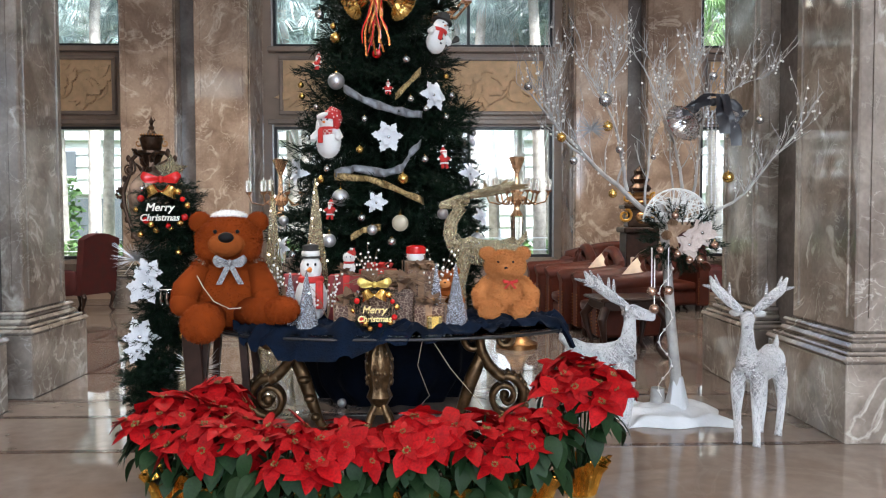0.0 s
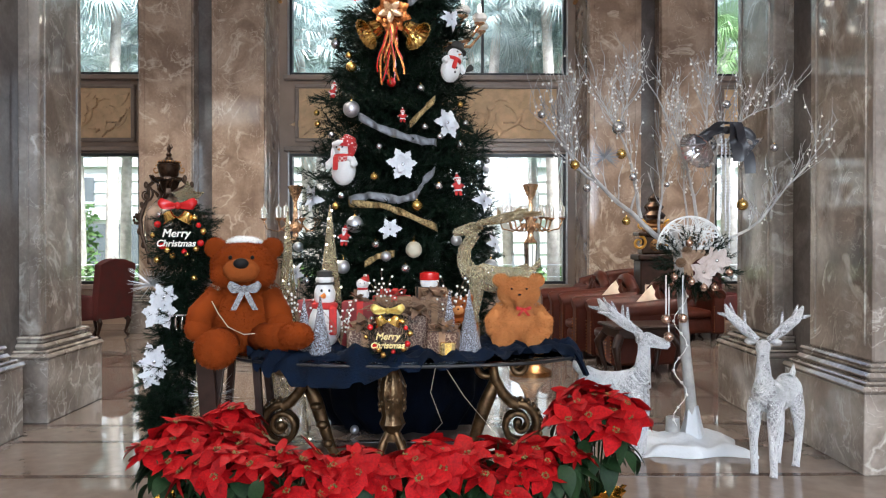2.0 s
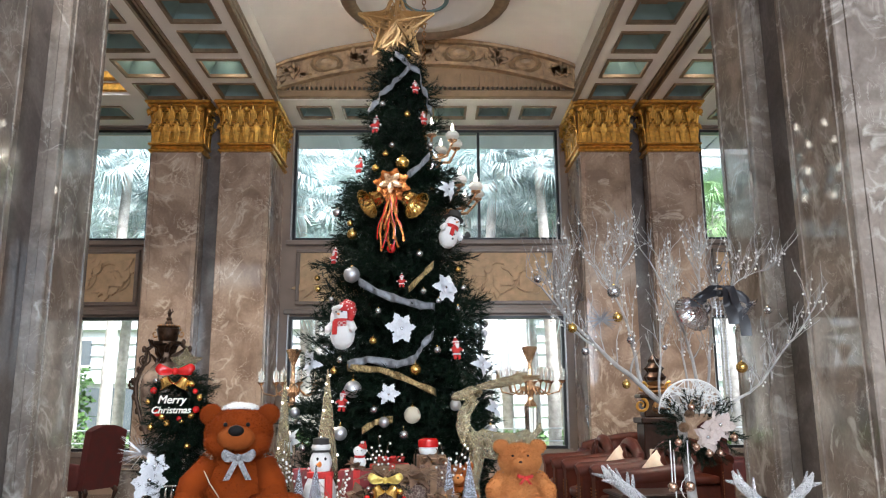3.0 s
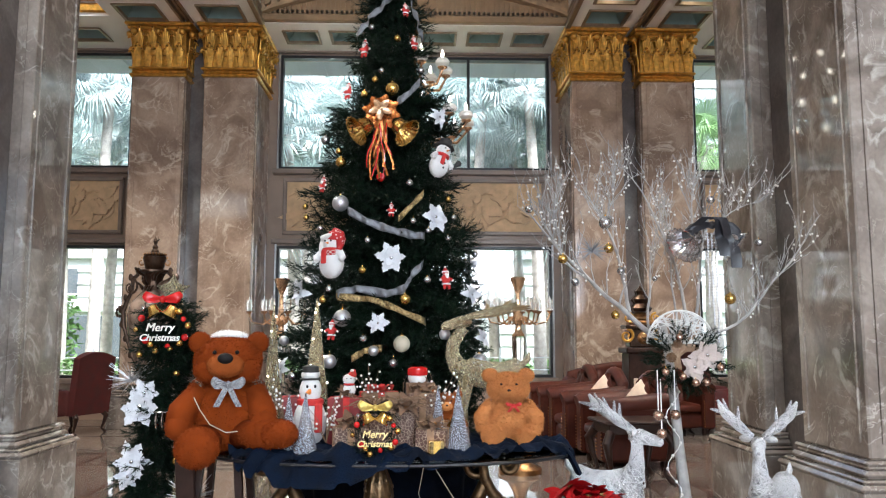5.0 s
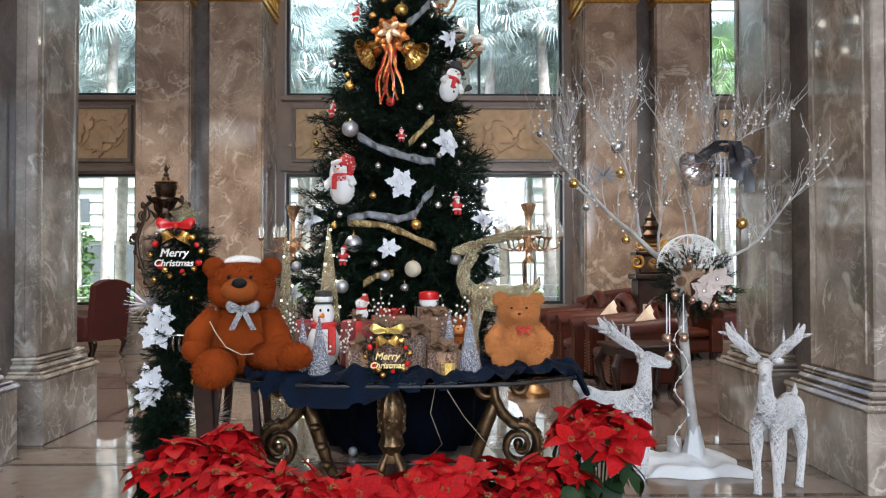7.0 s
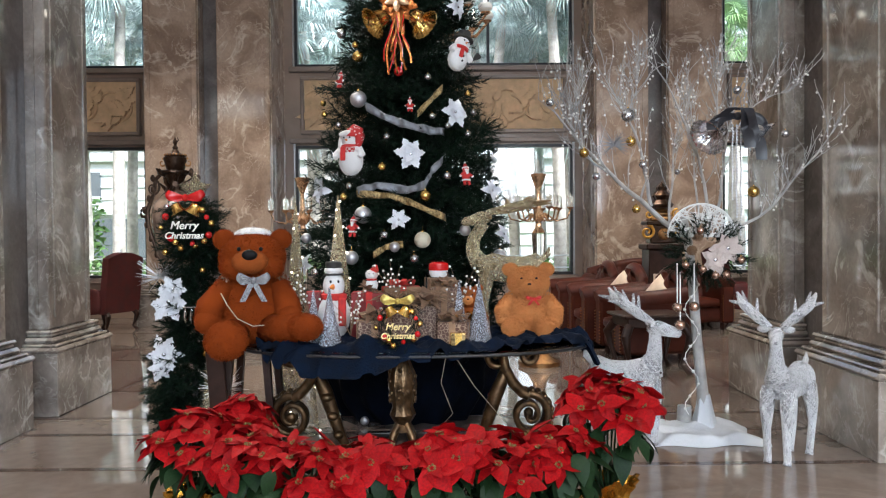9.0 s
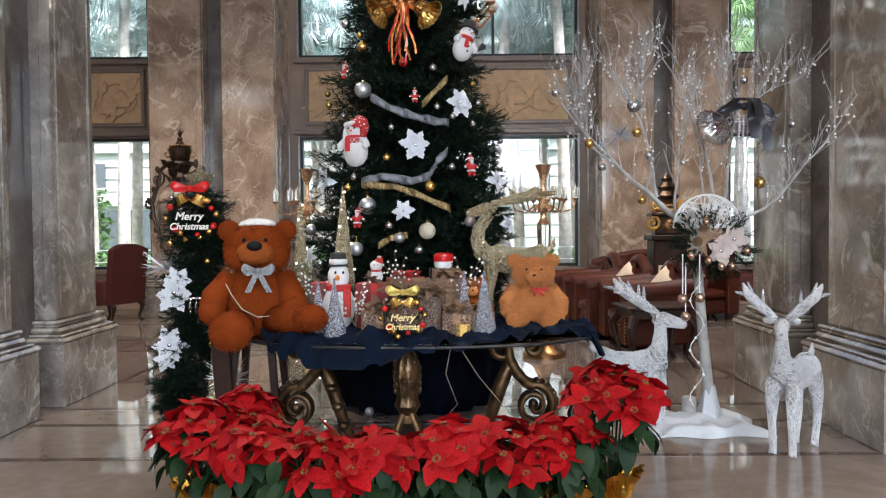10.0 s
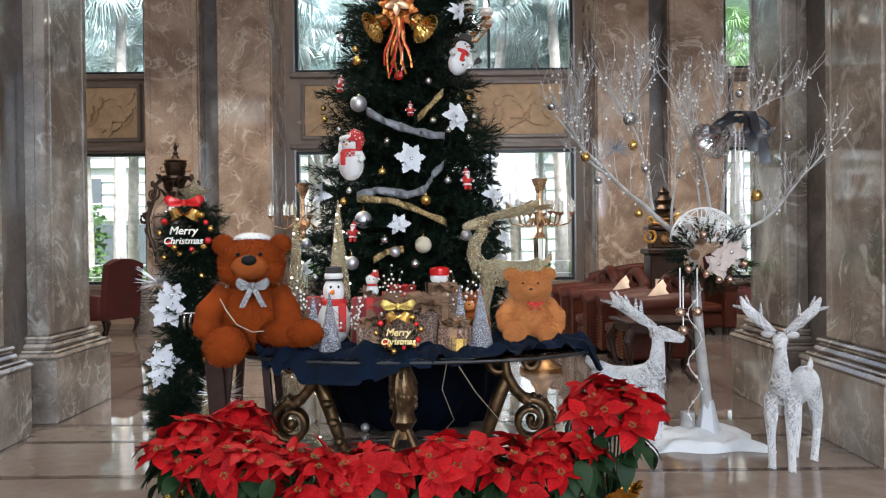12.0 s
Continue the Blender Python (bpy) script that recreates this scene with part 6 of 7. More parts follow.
# ---- things on the table ----
KRAFT = material("kraft_paper", (0.20, 0.115, 0.065), 0.7, 0, 0.3, 16, 0.3, 50)
KRAFT_PRINT = material("twig_print_paper", (0.16, 0.075, 0.045), 0.55, 0, 0.55, 26, 0.2, 60, colour2=(0.36, 0.24, 0.16))
weave_tex = KRAFT_PRINT.node_tree.nodes.new("ShaderNodeTexVoronoi")
weave_tex.feature, weave_tex.inputs["Scale"].default_value = "DISTANCE_TO_EDGE", 48.0
weave_lines = KRAFT_PRINT.node_tree.nodes.new("ShaderNodeMapRange")
weave_lines.inputs["From Min"].default_value, weave_lines.inputs["From Max"].default_value = 0.03, 0.07
weave_mix = KRAFT_PRINT.node_tree.nodes.new("ShaderNodeMix")
weave_mix.data_type = "RGBA"
weave_mix.inputs["A"].default_value, weave_mix.inputs["B"].default_value = (0.34, 0.24, 0.165, 1), (0.085, 0.036, 0.022, 1)
weave_at = KRAFT_PRINT.node_tree.nodes.new("ShaderNodeTexCoord")
KRAFT_PRINT.node_tree.links.new(weave_at.outputs["Object"], weave_tex.inputs["Vector"])
KRAFT_PRINT.node_tree.links.new(weave_tex.outputs["Distance"], weave_lines.inputs["Value"])
KRAFT_PRINT.node_tree.links.new(weave_lines.outputs[0], weave_mix.inputs["Factor"])
KRAFT_PRINT.node_tree.links.new(weave_mix.outputs["Result"], KRAFT_PRINT.node_tree.nodes["Principled BSDF"].inputs["Base Color"])
KRAFT_RIBBON = material("brown_felt_ribbon", (0.32, 0.195, 0.115), 0.85, 0, 0.2, 20, 0.3, 100)
RED_BOX = material("red_wrapping", (0.20, 0.012, 0.014), 0.4, 0, 0.25, 12)
GOLD_FOIL = material("crumpled_gold_foil", (0.72, 0.36, 0.05), 0.2, 0.95, 0.4, 14, 1.0, 30)
LEAF_GREEN = material("poinsettia_leaf", (0.010, 0.026, 0.008), 0.55, 0, 0.3, 14, island=0.35, spec=0.18)
BRACT = material("red_bract", (0.235, 0.002, 0.0035), 0.6, 0, 0.3, 12, 0.15, 60, island=0.35, spec=0.1)
BUD = material("yellow_bud", (0.12, 0.08, 0.015), 0.6, 0, 0.3, 20)
BOW_GOLD = material("gold_lame_bow", (0.62, 0.47, 0.13), 0.3, 0.6, 0.3, 40, 0.4, 150)
LETTER = material("gilt_lettering", (0.80, 0.62, 0.28), 0.28, 0.8, 0.1, 20)
LETTER_W = material("silver_white_lettering", (0.78, 0.75, 0.68), 0.35, 0.4, 0.1, 20)
TOP = TBZ + 0.03


def gift(m, w, d, h, paper, band_mat, label, bow_on=True):
    g = thing("gift_box", m, label, "gift box", "wrapped gifts on the table")
    part("box", Geo().box(-w / 2, w / 2, -d / 2, d / 2, 0, h, 0.006), paper, g)
    t = 0.003
    part("ribbon", Geo().box(-0.022, 0.022, -d / 2 - t, d / 2 + t, -0.0, h + t).box(-w / 2 - t, w / 2 + t, -0.022, 0.022, 0.0, h + t - 0.001), band_mat, g)
    if bow_on:
        for k in range(7):
            b = Geo()
            a = 2 * math.pi * k / 7 + 0.3
            lp = [(0.02 * math.cos(a), 0.02 * math.sin(a), h + 0.006), (0.07 * math.cos(a - 0.2), 0.07 * math.sin(a - 0.2), h + 0.05), (0.11 * math.cos(a), 0.11 * math.sin(a), h + 0.045), (0.09 * math.cos(a + 0.25), 0.09 * math.sin(a + 0.25), h + 0.012), (0.02 * math.cos(a), 0.02 * math.sin(a), h + 0.008)]
            for p, q in zip(lp, lp[1:]):
                n_ = Vector((-math.sin(a), math.cos(a), 0)) * 0.018
                p, q = Vector(p), Vector(q)
                b.add([p - n_, p + n_, q + n_, q - n_], [(0, 1, 2, 3)])
            part("bow_loop", b.weld(), band_mat, g, smooth=60)
    return g


G1, G2, G3 = "twig-patterned brown gift box with a felt ribbon", "brown kraft gift box tied with ribbon", "dark red gift box tied with ribbon"
gift(pose(-0.46, 5.06, TOP, 0, 0, 8), 0.22, 0.2, 0.15, KRAFT_PRINT, KRAFT_RIBBON, G1)
gift(pose(0.07, 5.05, TOP, 0, 0, -10), 0.2, 0.18, 0.14, KRAFT_PRINT, KRAFT_RIBBON, G1)
gift(pose(-0.2, 5.22, TOP, 0, 0, 4), 0.3, 0.2, 0.24, KRAFT_PRINT, KRAFT_RIBBON, G1)
gift(pose(-0.5, 5.42, TOP, 0, 0, -6), 0.26, 0.22, 0.31, RED_BOX, RED, G3, False)
gift(pose(-0.84, 5.5, TOP, 0, 0, 10), 0.26, 0.2, 0.31, RED_BOX, RED, G3, False)
gift(pose(-0.3, 5.5, TOP, 0, 0, 12), 0.26, 0.2, 0.34, KRAFT, RED, G2)
gift(pose(0.02, 5.42, TOP, 0, 0, -8), 0.2, 0.2, 0.34, KRAFT_PRINT, KRAFT_RIBBON, G1)
gift(pose(0.21, 5.2, TOP, 0, 0, 20), 0.16, 0.16, 0.13, KRAFT_PRINT, GOLD, "brown gift box with a gold ribbon")
gift(pose(0.09, 4.93, TOP, 0, 0, 6), 0.09, 0.08, 0.075, RIBBON_GOLD, GOLD, "tiny gold foil gift box", False)
gift(pose(-0.02, 5.56, TOP + 0.0, 0, 0, 15), 0.2, 0.16, 0.40, KRAFT, SILVER, "kraft gift box with a silver bow")


def cone(m, h, r, label):
    c = thing("glitter_cone", m, label, "decorative cone", "silver glitter cone trees")
    part("cone", Geo().lathe([(r, 0), (r * 1.01, 0.012), (r * 0.5, h * 0.5), (0.006, h), (0.0, h + 0.004)], 28), SILVER_GLITTER, c)
    part("tip", Geo().ball((0, 0, h + 0.008), 0.008, 8), SILVER, c)


SC = "silver glitter cone tree standing on the navy cloth"
for x, y, h, r in ((-0.865, 5.12, 0.34, 0.07), (-0.74, 5.0, 0.36, 0.078), (0.105, 5.06, 0.40, 0.07), (0.235, 5.05, 0.40, 0.085)):
    cone(pose(x, y, TOP - 0.005), h, r, SC)


def wound(geo, pts, radii, strands, seed, r=0.0022, turns=2.5, seg=26):
    """Fine threads wound at random round a tapering path."""
    rr = random.Random(seed)
    pts = [Vector(p) for p in pts]
    n_ = len(pts) - 1
    for k in range(strands):
        f0, f1 = sorted((rr.random(), rr.random()))
        if f1 - f0 < 0.25:
            f0, f1 = max(0, f0 - 0.2), min(1, f1 + 0.2)
        a, da = rr.uniform(0, 6.28), rr.choice((-1, 1)) * rr.uniform(0.3, turns) * 6.28 * (f1 - f0)
        line = []
        for j in range(seg + 1):
            f = f0 + (f1 - f0) * j / seg
            i = min(n_ - 1, int(f * n_))
            t = f * n_ - i
            p = pts[i].lerp(pts[i + 1], t)
            q = radii[i] + (radii[i + 1] - radii[i]) * t
            d = (pts[i + 1] - pts[i]).normalized()
            s = d.cross(Vector((0.3, 0.9, 0.2))).normalized()
            u = d.cross(s)
            line.append(p + (s * math.cos(a + da * j / seg) + u * math.sin(a + da * j / seg)) * q)
        geo.tube(line, r, 3, False)
    return geo


def wire_cone(m, h, r):
    c = thing("wire_cone_tree", m, "tall gold wire cone tree with fairy lights", "decorative cone", "gold wire cone trees")
    part("wire", wound(Geo(), [(0, 0, 0), (0, 0, h * 0.5), (0, 0, h)], [r, r * 0.5, 0.004], 130, 5, 0.0024, 3.0, 40), GOLD_GLITTER, c)
    part("frame", Geo().tube([(r * math.cos(a), r * math.sin(a), 0.004) for a in [k * 0.314 for k in range(21)]], 0.004, 5, False).tube([(0, 0, 0), (0, 0, h)], 0.006, 5), GOLD_GLITTER, c)
    for k in range(16):
        f = k / 16
        a = k * 2.1
        q = r * (1 - f) + 0.006
        part("fairy_light", Geo().ball((q * math.cos(a), q * math.sin(a), h * f + 0.02), 0.008, 8), TINY, c)


wire_cone(pose(-0.76, 5.62, TOP), 1.0, 0.12)
wire_cone(pose(-1.1, 5.78, 0.0), 1.74, 0.16)


def table_snowman(m, s):
    w = thing("snowman_figure", m @ Matrix.Scale(s, 4), "white snowman figure with black hat and red scarf on the table", "snowman figure")
    part("body", Geo().ball((0, 0, 0.32), (0.3, 0.26, 0.33), 22), WHITE_PLUSH, w)
    part("head", Geo().ball((0, -0.02, 0.74), (0.2, 0.19, 0.19), 20), WHITE_PLUSH, w)
    part("nose", Geo().lathe([(0.04, 0), (0.0, 0.18)], 10, Matrix.Translation((-0.03, -0.2, 0.73)) @ Matrix.Rotation(math.pi / 2, 4, "X") @ Matrix.Rotation(-0.5, 4, "Y")), ORANGE, w, "orange carrot nose")
    for x in (-1, 1):
        part("eye", Geo().ball((x * 0.07, -0.19, 0.8), 0.022, 8), NOSE, w)
    part("scarf", Geo().lathe([(0.16, 0.53), (0.24, 0.56), (0.24, 0.62), (0.16, 0.64)], 18).box(0.06, 0.2, -0.3, -0.24, 0.2, 0.58, 0.02), RED, w, "red knitted scarf")
    part("hat", Geo().lathe([(0.19, 0.88), (0.19, 0.9), (0.14, 0.91), (0.15, 1.06), (0.0, 1.08)], 20), DARK_FELT, w, "black hat")
    part("hat_band", Geo().lathe([(0.145, 0.905), (0.165, 0.94), (0.15, 0.98)], 20, wave=0.06, lobes=6), WHITE_PLUSH, w)


table_snowman(pose(-0.75, 5.28, TOP - 0.005, 0, 0, 12) @ Matrix.Diagonal((0.74, 0.74, 1, 1)), 0.50)


def small_pup(m, s):
    w = thing("plush_toy", m @ Matrix.Scale(s, 4), "small white plush toy with a red Santa hat on a gift", "plush toy")
    part("body", plush((0, 0, 0.28), (0.26, 0.22, 0.28), 500, 0.05, 7), WHITE_PLUSH, w)
    part("head", plush((0, -0.03, 0.7), (0.25, 0.22, 0.22), 500, 0.05, 8), WHITE_PLUSH, w)
    part("scarf", Geo().lathe([(0.18, 0.45), (0.25, 0.49), (0.18, 0.55)], 16), RED, w)
    part("hat", Geo().lathe([(0.2, 0.0), (0.13, 0.15), (0.02, 0.28)], 14, pose(0.1, 0, 0.84, 0, 25, 0)), RED, w, "red felt hat")
    for x in (-1, 1):
        part("eye", Geo().ball((x * 0.08, -0.23, 0.74), 0.025, 6), NOSE, w)


small_pup(pose(-0.5, 5.4, TOP + 0.312), 0.17)
cub = bear(pose(0.17, 5.4, TOP + 0.0, 0, 0, 0), 0.38, BROWN_PAD, TAN_FUR, "small brown plush bear seated among the gifts", 0.35, "small")
can = thing("santa_tin", pose(-0.03, 5.5, TOP + 0.405) @ Matrix.Scale(0.78, 4), "small red and white round Santa tin on a gift", "tin")
part("body", Geo().lathe([(0.07, 0), (0.085, 0.03), (0.085, 0.06)], 20), WHITE_PLUSH, can)
part("lid", Geo().lathe([(0.09, 0.062), (0.095, 0.075), (0.09, 0.125), (0.06, 0.14), (0.0, 0.142)], 20), RED_GLOSS, can, "red lid")
GLEAM = material("cone_husk", (0.16, 0.09, 0.045), 0.6, 0, 0.3, 20, 0.3, 60)


def pine_cone(m, s):
    c = thing("pine_cone", m @ Matrix.Scale(s, 4), "brown dried pine cone among the gifts", "pine cone", "pine cones")
    g = Geo()
    for k in range(60):
        f = k / 60
        a = k * 2.4
        r = 0.5 * math.sin(math.pi * (0.12 + 0.85 * f)) + 0.05
        g.add([(0, -0.12, 0), (0.22, 0, 0.06), (0, 0.12, 0), (0, 0, 0.1)], [(0, 1, 3), (1, 2, 3), (0, 2, 1)], Matrix.Translation((r * 0.7 * math.cos(a), r * 0.7 * math.sin(a), f)) @ Matrix.Rotation(a, 4, "Z") @ Matrix.Rotation(-0.5, 4, "Y"))
    part("cone_body", g.lathe([(0.1, 0), (0.3, 0.4), (0.05, 1.0)], 8), GLEAM, c, smooth=0)


for x, y, z_ in ((-0.3, 5.2, 1.06), (-0.13, 5.2, 1.06), (-0.44, 5.06, 0.98), (0.1, 5.05, 0.97), (-0.2, 5.26, 1.07)):
    pine_cone(pose(x, y, z_ - 0.01, 70, rnd.uniform(0, 90), rnd.uniform(0, 360)), 0.08)
twigs = Geo()
for k in range(60):
    a = rnd.uniform(0, 6.28)
    c = Vector((-0.2 + rnd.uniform(-0.2, 0.2), 5.16 + rnd.uniform(-0.1, 0.1), 1.04 + rnd.uniform(0, 0.05)))
    d = Vector((math.cos(a), 0.6 * math.sin(a), rnd.uniform(-0.2, 0.35))) * rnd.uniform(0.06, 0.16)
    twigs.tube([c - d, c + Vector((0, 0, 0.02)), c + d], [0.004, 0.005, 0.002], 4)
tagged(part("kindling", twigs, GLEAM, None, "bundle of thin brown twigs on the gifts"), category="twigs", kind="stuff")


FELT_BROWN = material("dark_brown_felt", (0.15, 0.085, 0.05), 0.9, 0, 0.3, 30, 0.3, 100, island=0.35)
FELT = [petal(1.0, 0.34, c, 0.5, 6, 0.06).mesh("felt_leaf", FELT_BROWN, 60) for c in (-0.5, 0.35)]


def felt_bow(m, size, seed):
    """A loose rosette of brown felt leaves with a gold cone at its heart."""
    rr = random.Random(seed)
    b = thing("felt_rosette", m @ Matrix.Scale(size, 4), "brown felt leaf rosette tied on the gift boxes", "rosette", "felt rosettes")
    for k in range(9):
        part("felt_leaf", FELT[k % 2], None, b, m=Matrix.Rotation(2 * math.pi * k / 9 + rr.uniform(-0.2, 0.2), 4, "Z") @ Matrix.Rotation(rr.uniform(-0.6, 0.1), 4, "Y") @ Matrix.Scale(rr.uniform(0.7, 1.1), 4))
    part("heart", Geo().lathe([(0.16, 0.0), (0.2, 0.1), (0.08, 0.3), (0.0, 0.36)], 10, wave=0.1, lobes=5), BRASS, b, "small gilded cone")


for x, y, z_, size in ((-0.46, 5.0, 0.96, 0.13), (-0.3, 5.08, 1.05, 0.16), (-0.1, 5.08, 1.05, 0.15), (0.08, 4.98, 0.945, 0.12), (0.0, 5.36, 1.14, 0.13), (-0.52, 5.36, 1.11, 0.12)):
    felt_bow(pose(x, y, z_, 20, 0, 20 * size), size * 0.66, int(100 * size + 50 * x))


def berry_spray(m, n_, seed):
    """Thin twigs with pale berries, standing among the gifts."""
    rr = random.Random(seed)
    b = thing("berry_spray", m, "thin brown twigs with pale pink berries among the gifts", "berry spray", "berry sprays")
    for k in range(n_):
        a, e = rr.uniform(0, 6.28), rr.uniform(0.06, 0.16)
        tip = (e * math.cos(a), 0.5 * e * math.sin(a), rr.uniform(0.14, 0.34))
        twig = part("twig", Geo().tube([(0, 0, 0), (tip[0] * 0.4, tip[1] * 0.4, tip[2] * 0.6), tip], [0.003, 0.0025, 0.0015], 4), GLEAM, b)
        for j in range(3):
            f = 0.6 + 0.2 * j
            part("berry", BERRY, None, twig, m=pose(tip[0] * f + rr.uniform(-0.012, 0.012), tip[1] * f - 0.008, tip[2] * f))


BERRY = Geo().ball((0, 0, 0), 0.0085, 8).mesh("berry", PEARLS, 180)
berry_spray(pose(-0.62, 5.12, TOP + 0.04), 12, 1)
berry_spray(pose(-0.92, 5.3, TOP + 0.1), 9, 2)
berry_spray(pose(-0.35, 5.34, TOP + 0.22), 9, 3)
berry_spray(pose(0.12, 5.3, TOP + 0.16), 9, 4)


def text_mesh(words, size, mat, depth=0.004):
    """Solid lettering made from the built-in font, standing in the x, z plane."""
    cu = bpy.data.curves.new("lettering", "FONT")
    cu.body, cu.size, cu.extrude, cu.align_x, cu.shear = words, size, depth, "CENTER", 0.25
    cu.bevel_depth = 0.001
    ob = new("lettering", cu)
    me = bpy.data.meshes.new_from_object(ob.evaluated_get(bpy.context.evaluated_depsgraph_get()))
    bpy.data.objects.remove(ob)
    bpy.data.curves.remove(cu)
    me.transform(Matrix.Rotation(math.pi / 2, 4, "X"))
    me.materials.clear()
    me.materials.append(mat)
    return me


def wreath(m, r, bow_mat, letters, where):
    w = thing("christmas_wreath", m, "small wreath with Merry Christmas lettering " + where, "wreath", "Merry Christmas wreaths")
    ms = []
    for k in range(46):
        a = 2 * math.pi * k / 46
        ms.append(Matrix.Translation((r * 0.8 * math.cos(a), 0, r * 0.8 * math.sin(a))) @ Matrix.Rotation(-a + 1.9 + rnd.uniform(-0.6, 0.6), 4, "Y") @ Matrix.Rotation(rnd.uniform(-0.4, 0.4), 4, "Z") @ Matrix.Scale(r * 2.6, 4))
    part("greenery", sprays_mesh("greenery", ms, NEEDLE, rows=26, side=3), NEEDLE, w)
    loops(w, "bow", bow_mat, (0, -0.07, r * 0.95), r * 0.72, r * 0.5, "shiny ribbon bow", False)
    part("lettering", text_mesh("Merry", r * 0.40, letters), letters, w, "raised lettering", m=pose(0, -0.12, -r * 0.2))
    part("lettering", text_mesh("Christmas", r * 0.34, letters), letters, w, "raised lettering", m=pose(0, -0.125, -r * 0.55))
    for k, (a, mm) in enumerate(((0.3, RED_GLOSS), (0.0, GOLD), (2.8, RED_GLOSS), (3.3, GOLD), (3.9, RED_GLOSS), (4.5, GOLD), (5.0, RED_GLOSS), (5.5, GOLD), (0.7, GOLD), (2.4, SILVER), (4.2, GOLD), (5.8, RED_GLOSS))):
        q = r * (0.92 if k % 2 else 0.78)
        part("berry", Geo().ball((q * math.cos(a), -0.06, q * math.sin(a)), r * (0.13 if k % 3 else 0.1), 12), mm, w)
    for s in (-1, 1):
        part("mini_bell", Geo().lathe([(0.0, 0.09), (0.04, 0.08), (0.05, 0.03), (0.075, 0.0), (0.06, 0.0)], 14, Matrix.Translation((s * r * 0.22, -0.06, r * 0.38)) @ Matrix.Rotation(s * 0.5, 4, "Y") @ Matrix.Scale(r * 4.5, 4)), GOLD, w)


wreath(pose(-0.285, 4.83, TOP + 0.155), 0.15, BOW_GOLD, LETTER, "on the table")

# ---- deer of wound thread ----


def deer(m, s, mat, label, head_turn, name, core_mat, sweep=0.03, core=0.84, more=1.6, arched=False):
    """A standing deer about one unit tall, facing -y, wound with glitter thread."""
    d = thing(name, m @ Matrix.Scale(s, 4), label, "deer figure", "glitter deer")
    T = 0.0026 / s

    def limb(nm, pts, radii, strands, seed, parent):
        g = Geo().tube(pts, [q * core for q in radii], 12)
        ob = part(nm, g, core_mat, parent, smooth=180)
        part("thread", wound(Geo(), pts, radii, int(strands * more), seed, T, 2.2, 22), mat, ob, "wound glitter thread")
        return ob

    limb("body", [(0, -0.2, 0.55), (0, -0.14, 0.53), (0, 0.0, 0.5), (0, 0.16, 0.5), (0, 0.27, 0.53), (0, 0.31, 0.54)], [0.05, 0.11, 0.105, 0.1, 0.105, 0.04], 120, 1, d)
    if arched:
        limb("neck", [(0, -0.13, 0.5), (0, -0.22, 0.56), (0, -0.27, 0.65), (0, -0.26, 0.75), (0, -0.2, 0.84), (0, -0.17, 0.88)], [0.1, 0.075, 0.055, 0.05, 0.045, 0.045], 70, 2, d)
        hm = Matrix.Translation((0, -0.17, 0.9))
    else:
        limb("neck", [(0, -0.14, 0.55), (0, -0.18, 0.64), (0, -0.19, 0.76), (0, -0.19, 0.84)], [0.11, 0.06, 0.043, 0.042], 60, 2, d)
        hm = Matrix.Translation((0, -0.19, 0.83)) @ Matrix.Rotation(radians(head_turn), 4, "Z")
    rise = 0.45 if arched else 1.0
    head = limb("head", [hm @ Vector(p) for p in ((0, 0.06, 0.02), (0, -0.02, 0.02), (0, -0.1, 0.0), (0, -0.17, -0.015), (0, -0.19, -0.015))], [0.03, 0.052, 0.04, 0.03, 0.012], 50, 3, d)
    for x in (-1, 1):
        part("ear", Geo().ball(hm @ Vector((x * 0.09, 0.04, 0.05)), (0.05, 0.015, 0.025), 8), mat, head)
        base = hm @ Vector((x * 0.035, 0.02, 0.06))
        spread = hm.to_3x3()
        mid = base + spread @ Vector((x * 0.1 * (1 - sweep), sweep * 0.5, 0.07 * rise))
        tip = base + spread @ Vector((x * 0.2 * (1 - sweep), sweep, 0.15 * rise))
        an = limb("antler", [base, mid, tip, tip + spread @ Vector((x * 0.05, sweep * 0.2, 0.08 * rise))], [0.018, 0.034, 0.032, 0.008], 44, 10 + x, head)
        for k, (f, up) in enumerate(((0.5, 0.12), (0.8, 0.12), (1.0, 0.02))):
            p = base.lerp(tip, f)
            q = p + spread @ Vector((x * (0.0 + 0.05 * k), sweep * 0.25 * k, up * (0.6 if arched else 1.0)))
            g = Geo().tube([p, p.lerp(q, 0.6), q], [0.018, 0.013, 0.006], 8)
            part("tine", g, core_mat, an)
        for y, seed in ((-0.15, 4), (0.2, 6)):
            k = 0.05 if y > 0 else -0.02
            limb("leg", [(x * 0.07, y, 0.5), (x * 0.08, y + k, 0.36), (x * 0.075, y + k * 1.6, 0.22), (x * 0.075, y + k * 0.6, 0.03), (x * 0.075, y + k * 0.6 - 0.01, 0.0)], [0.065, 0.05, 0.028, 0.025, 0.03], 50, seed + x, d)
    part("tail", Geo().tube([(0, 0.29, 0.58), (0, 0.34, 0.63), (0, 0.35, 0.68)], [0.025, 0.025, 0.006], 8), mat, d)
    return d


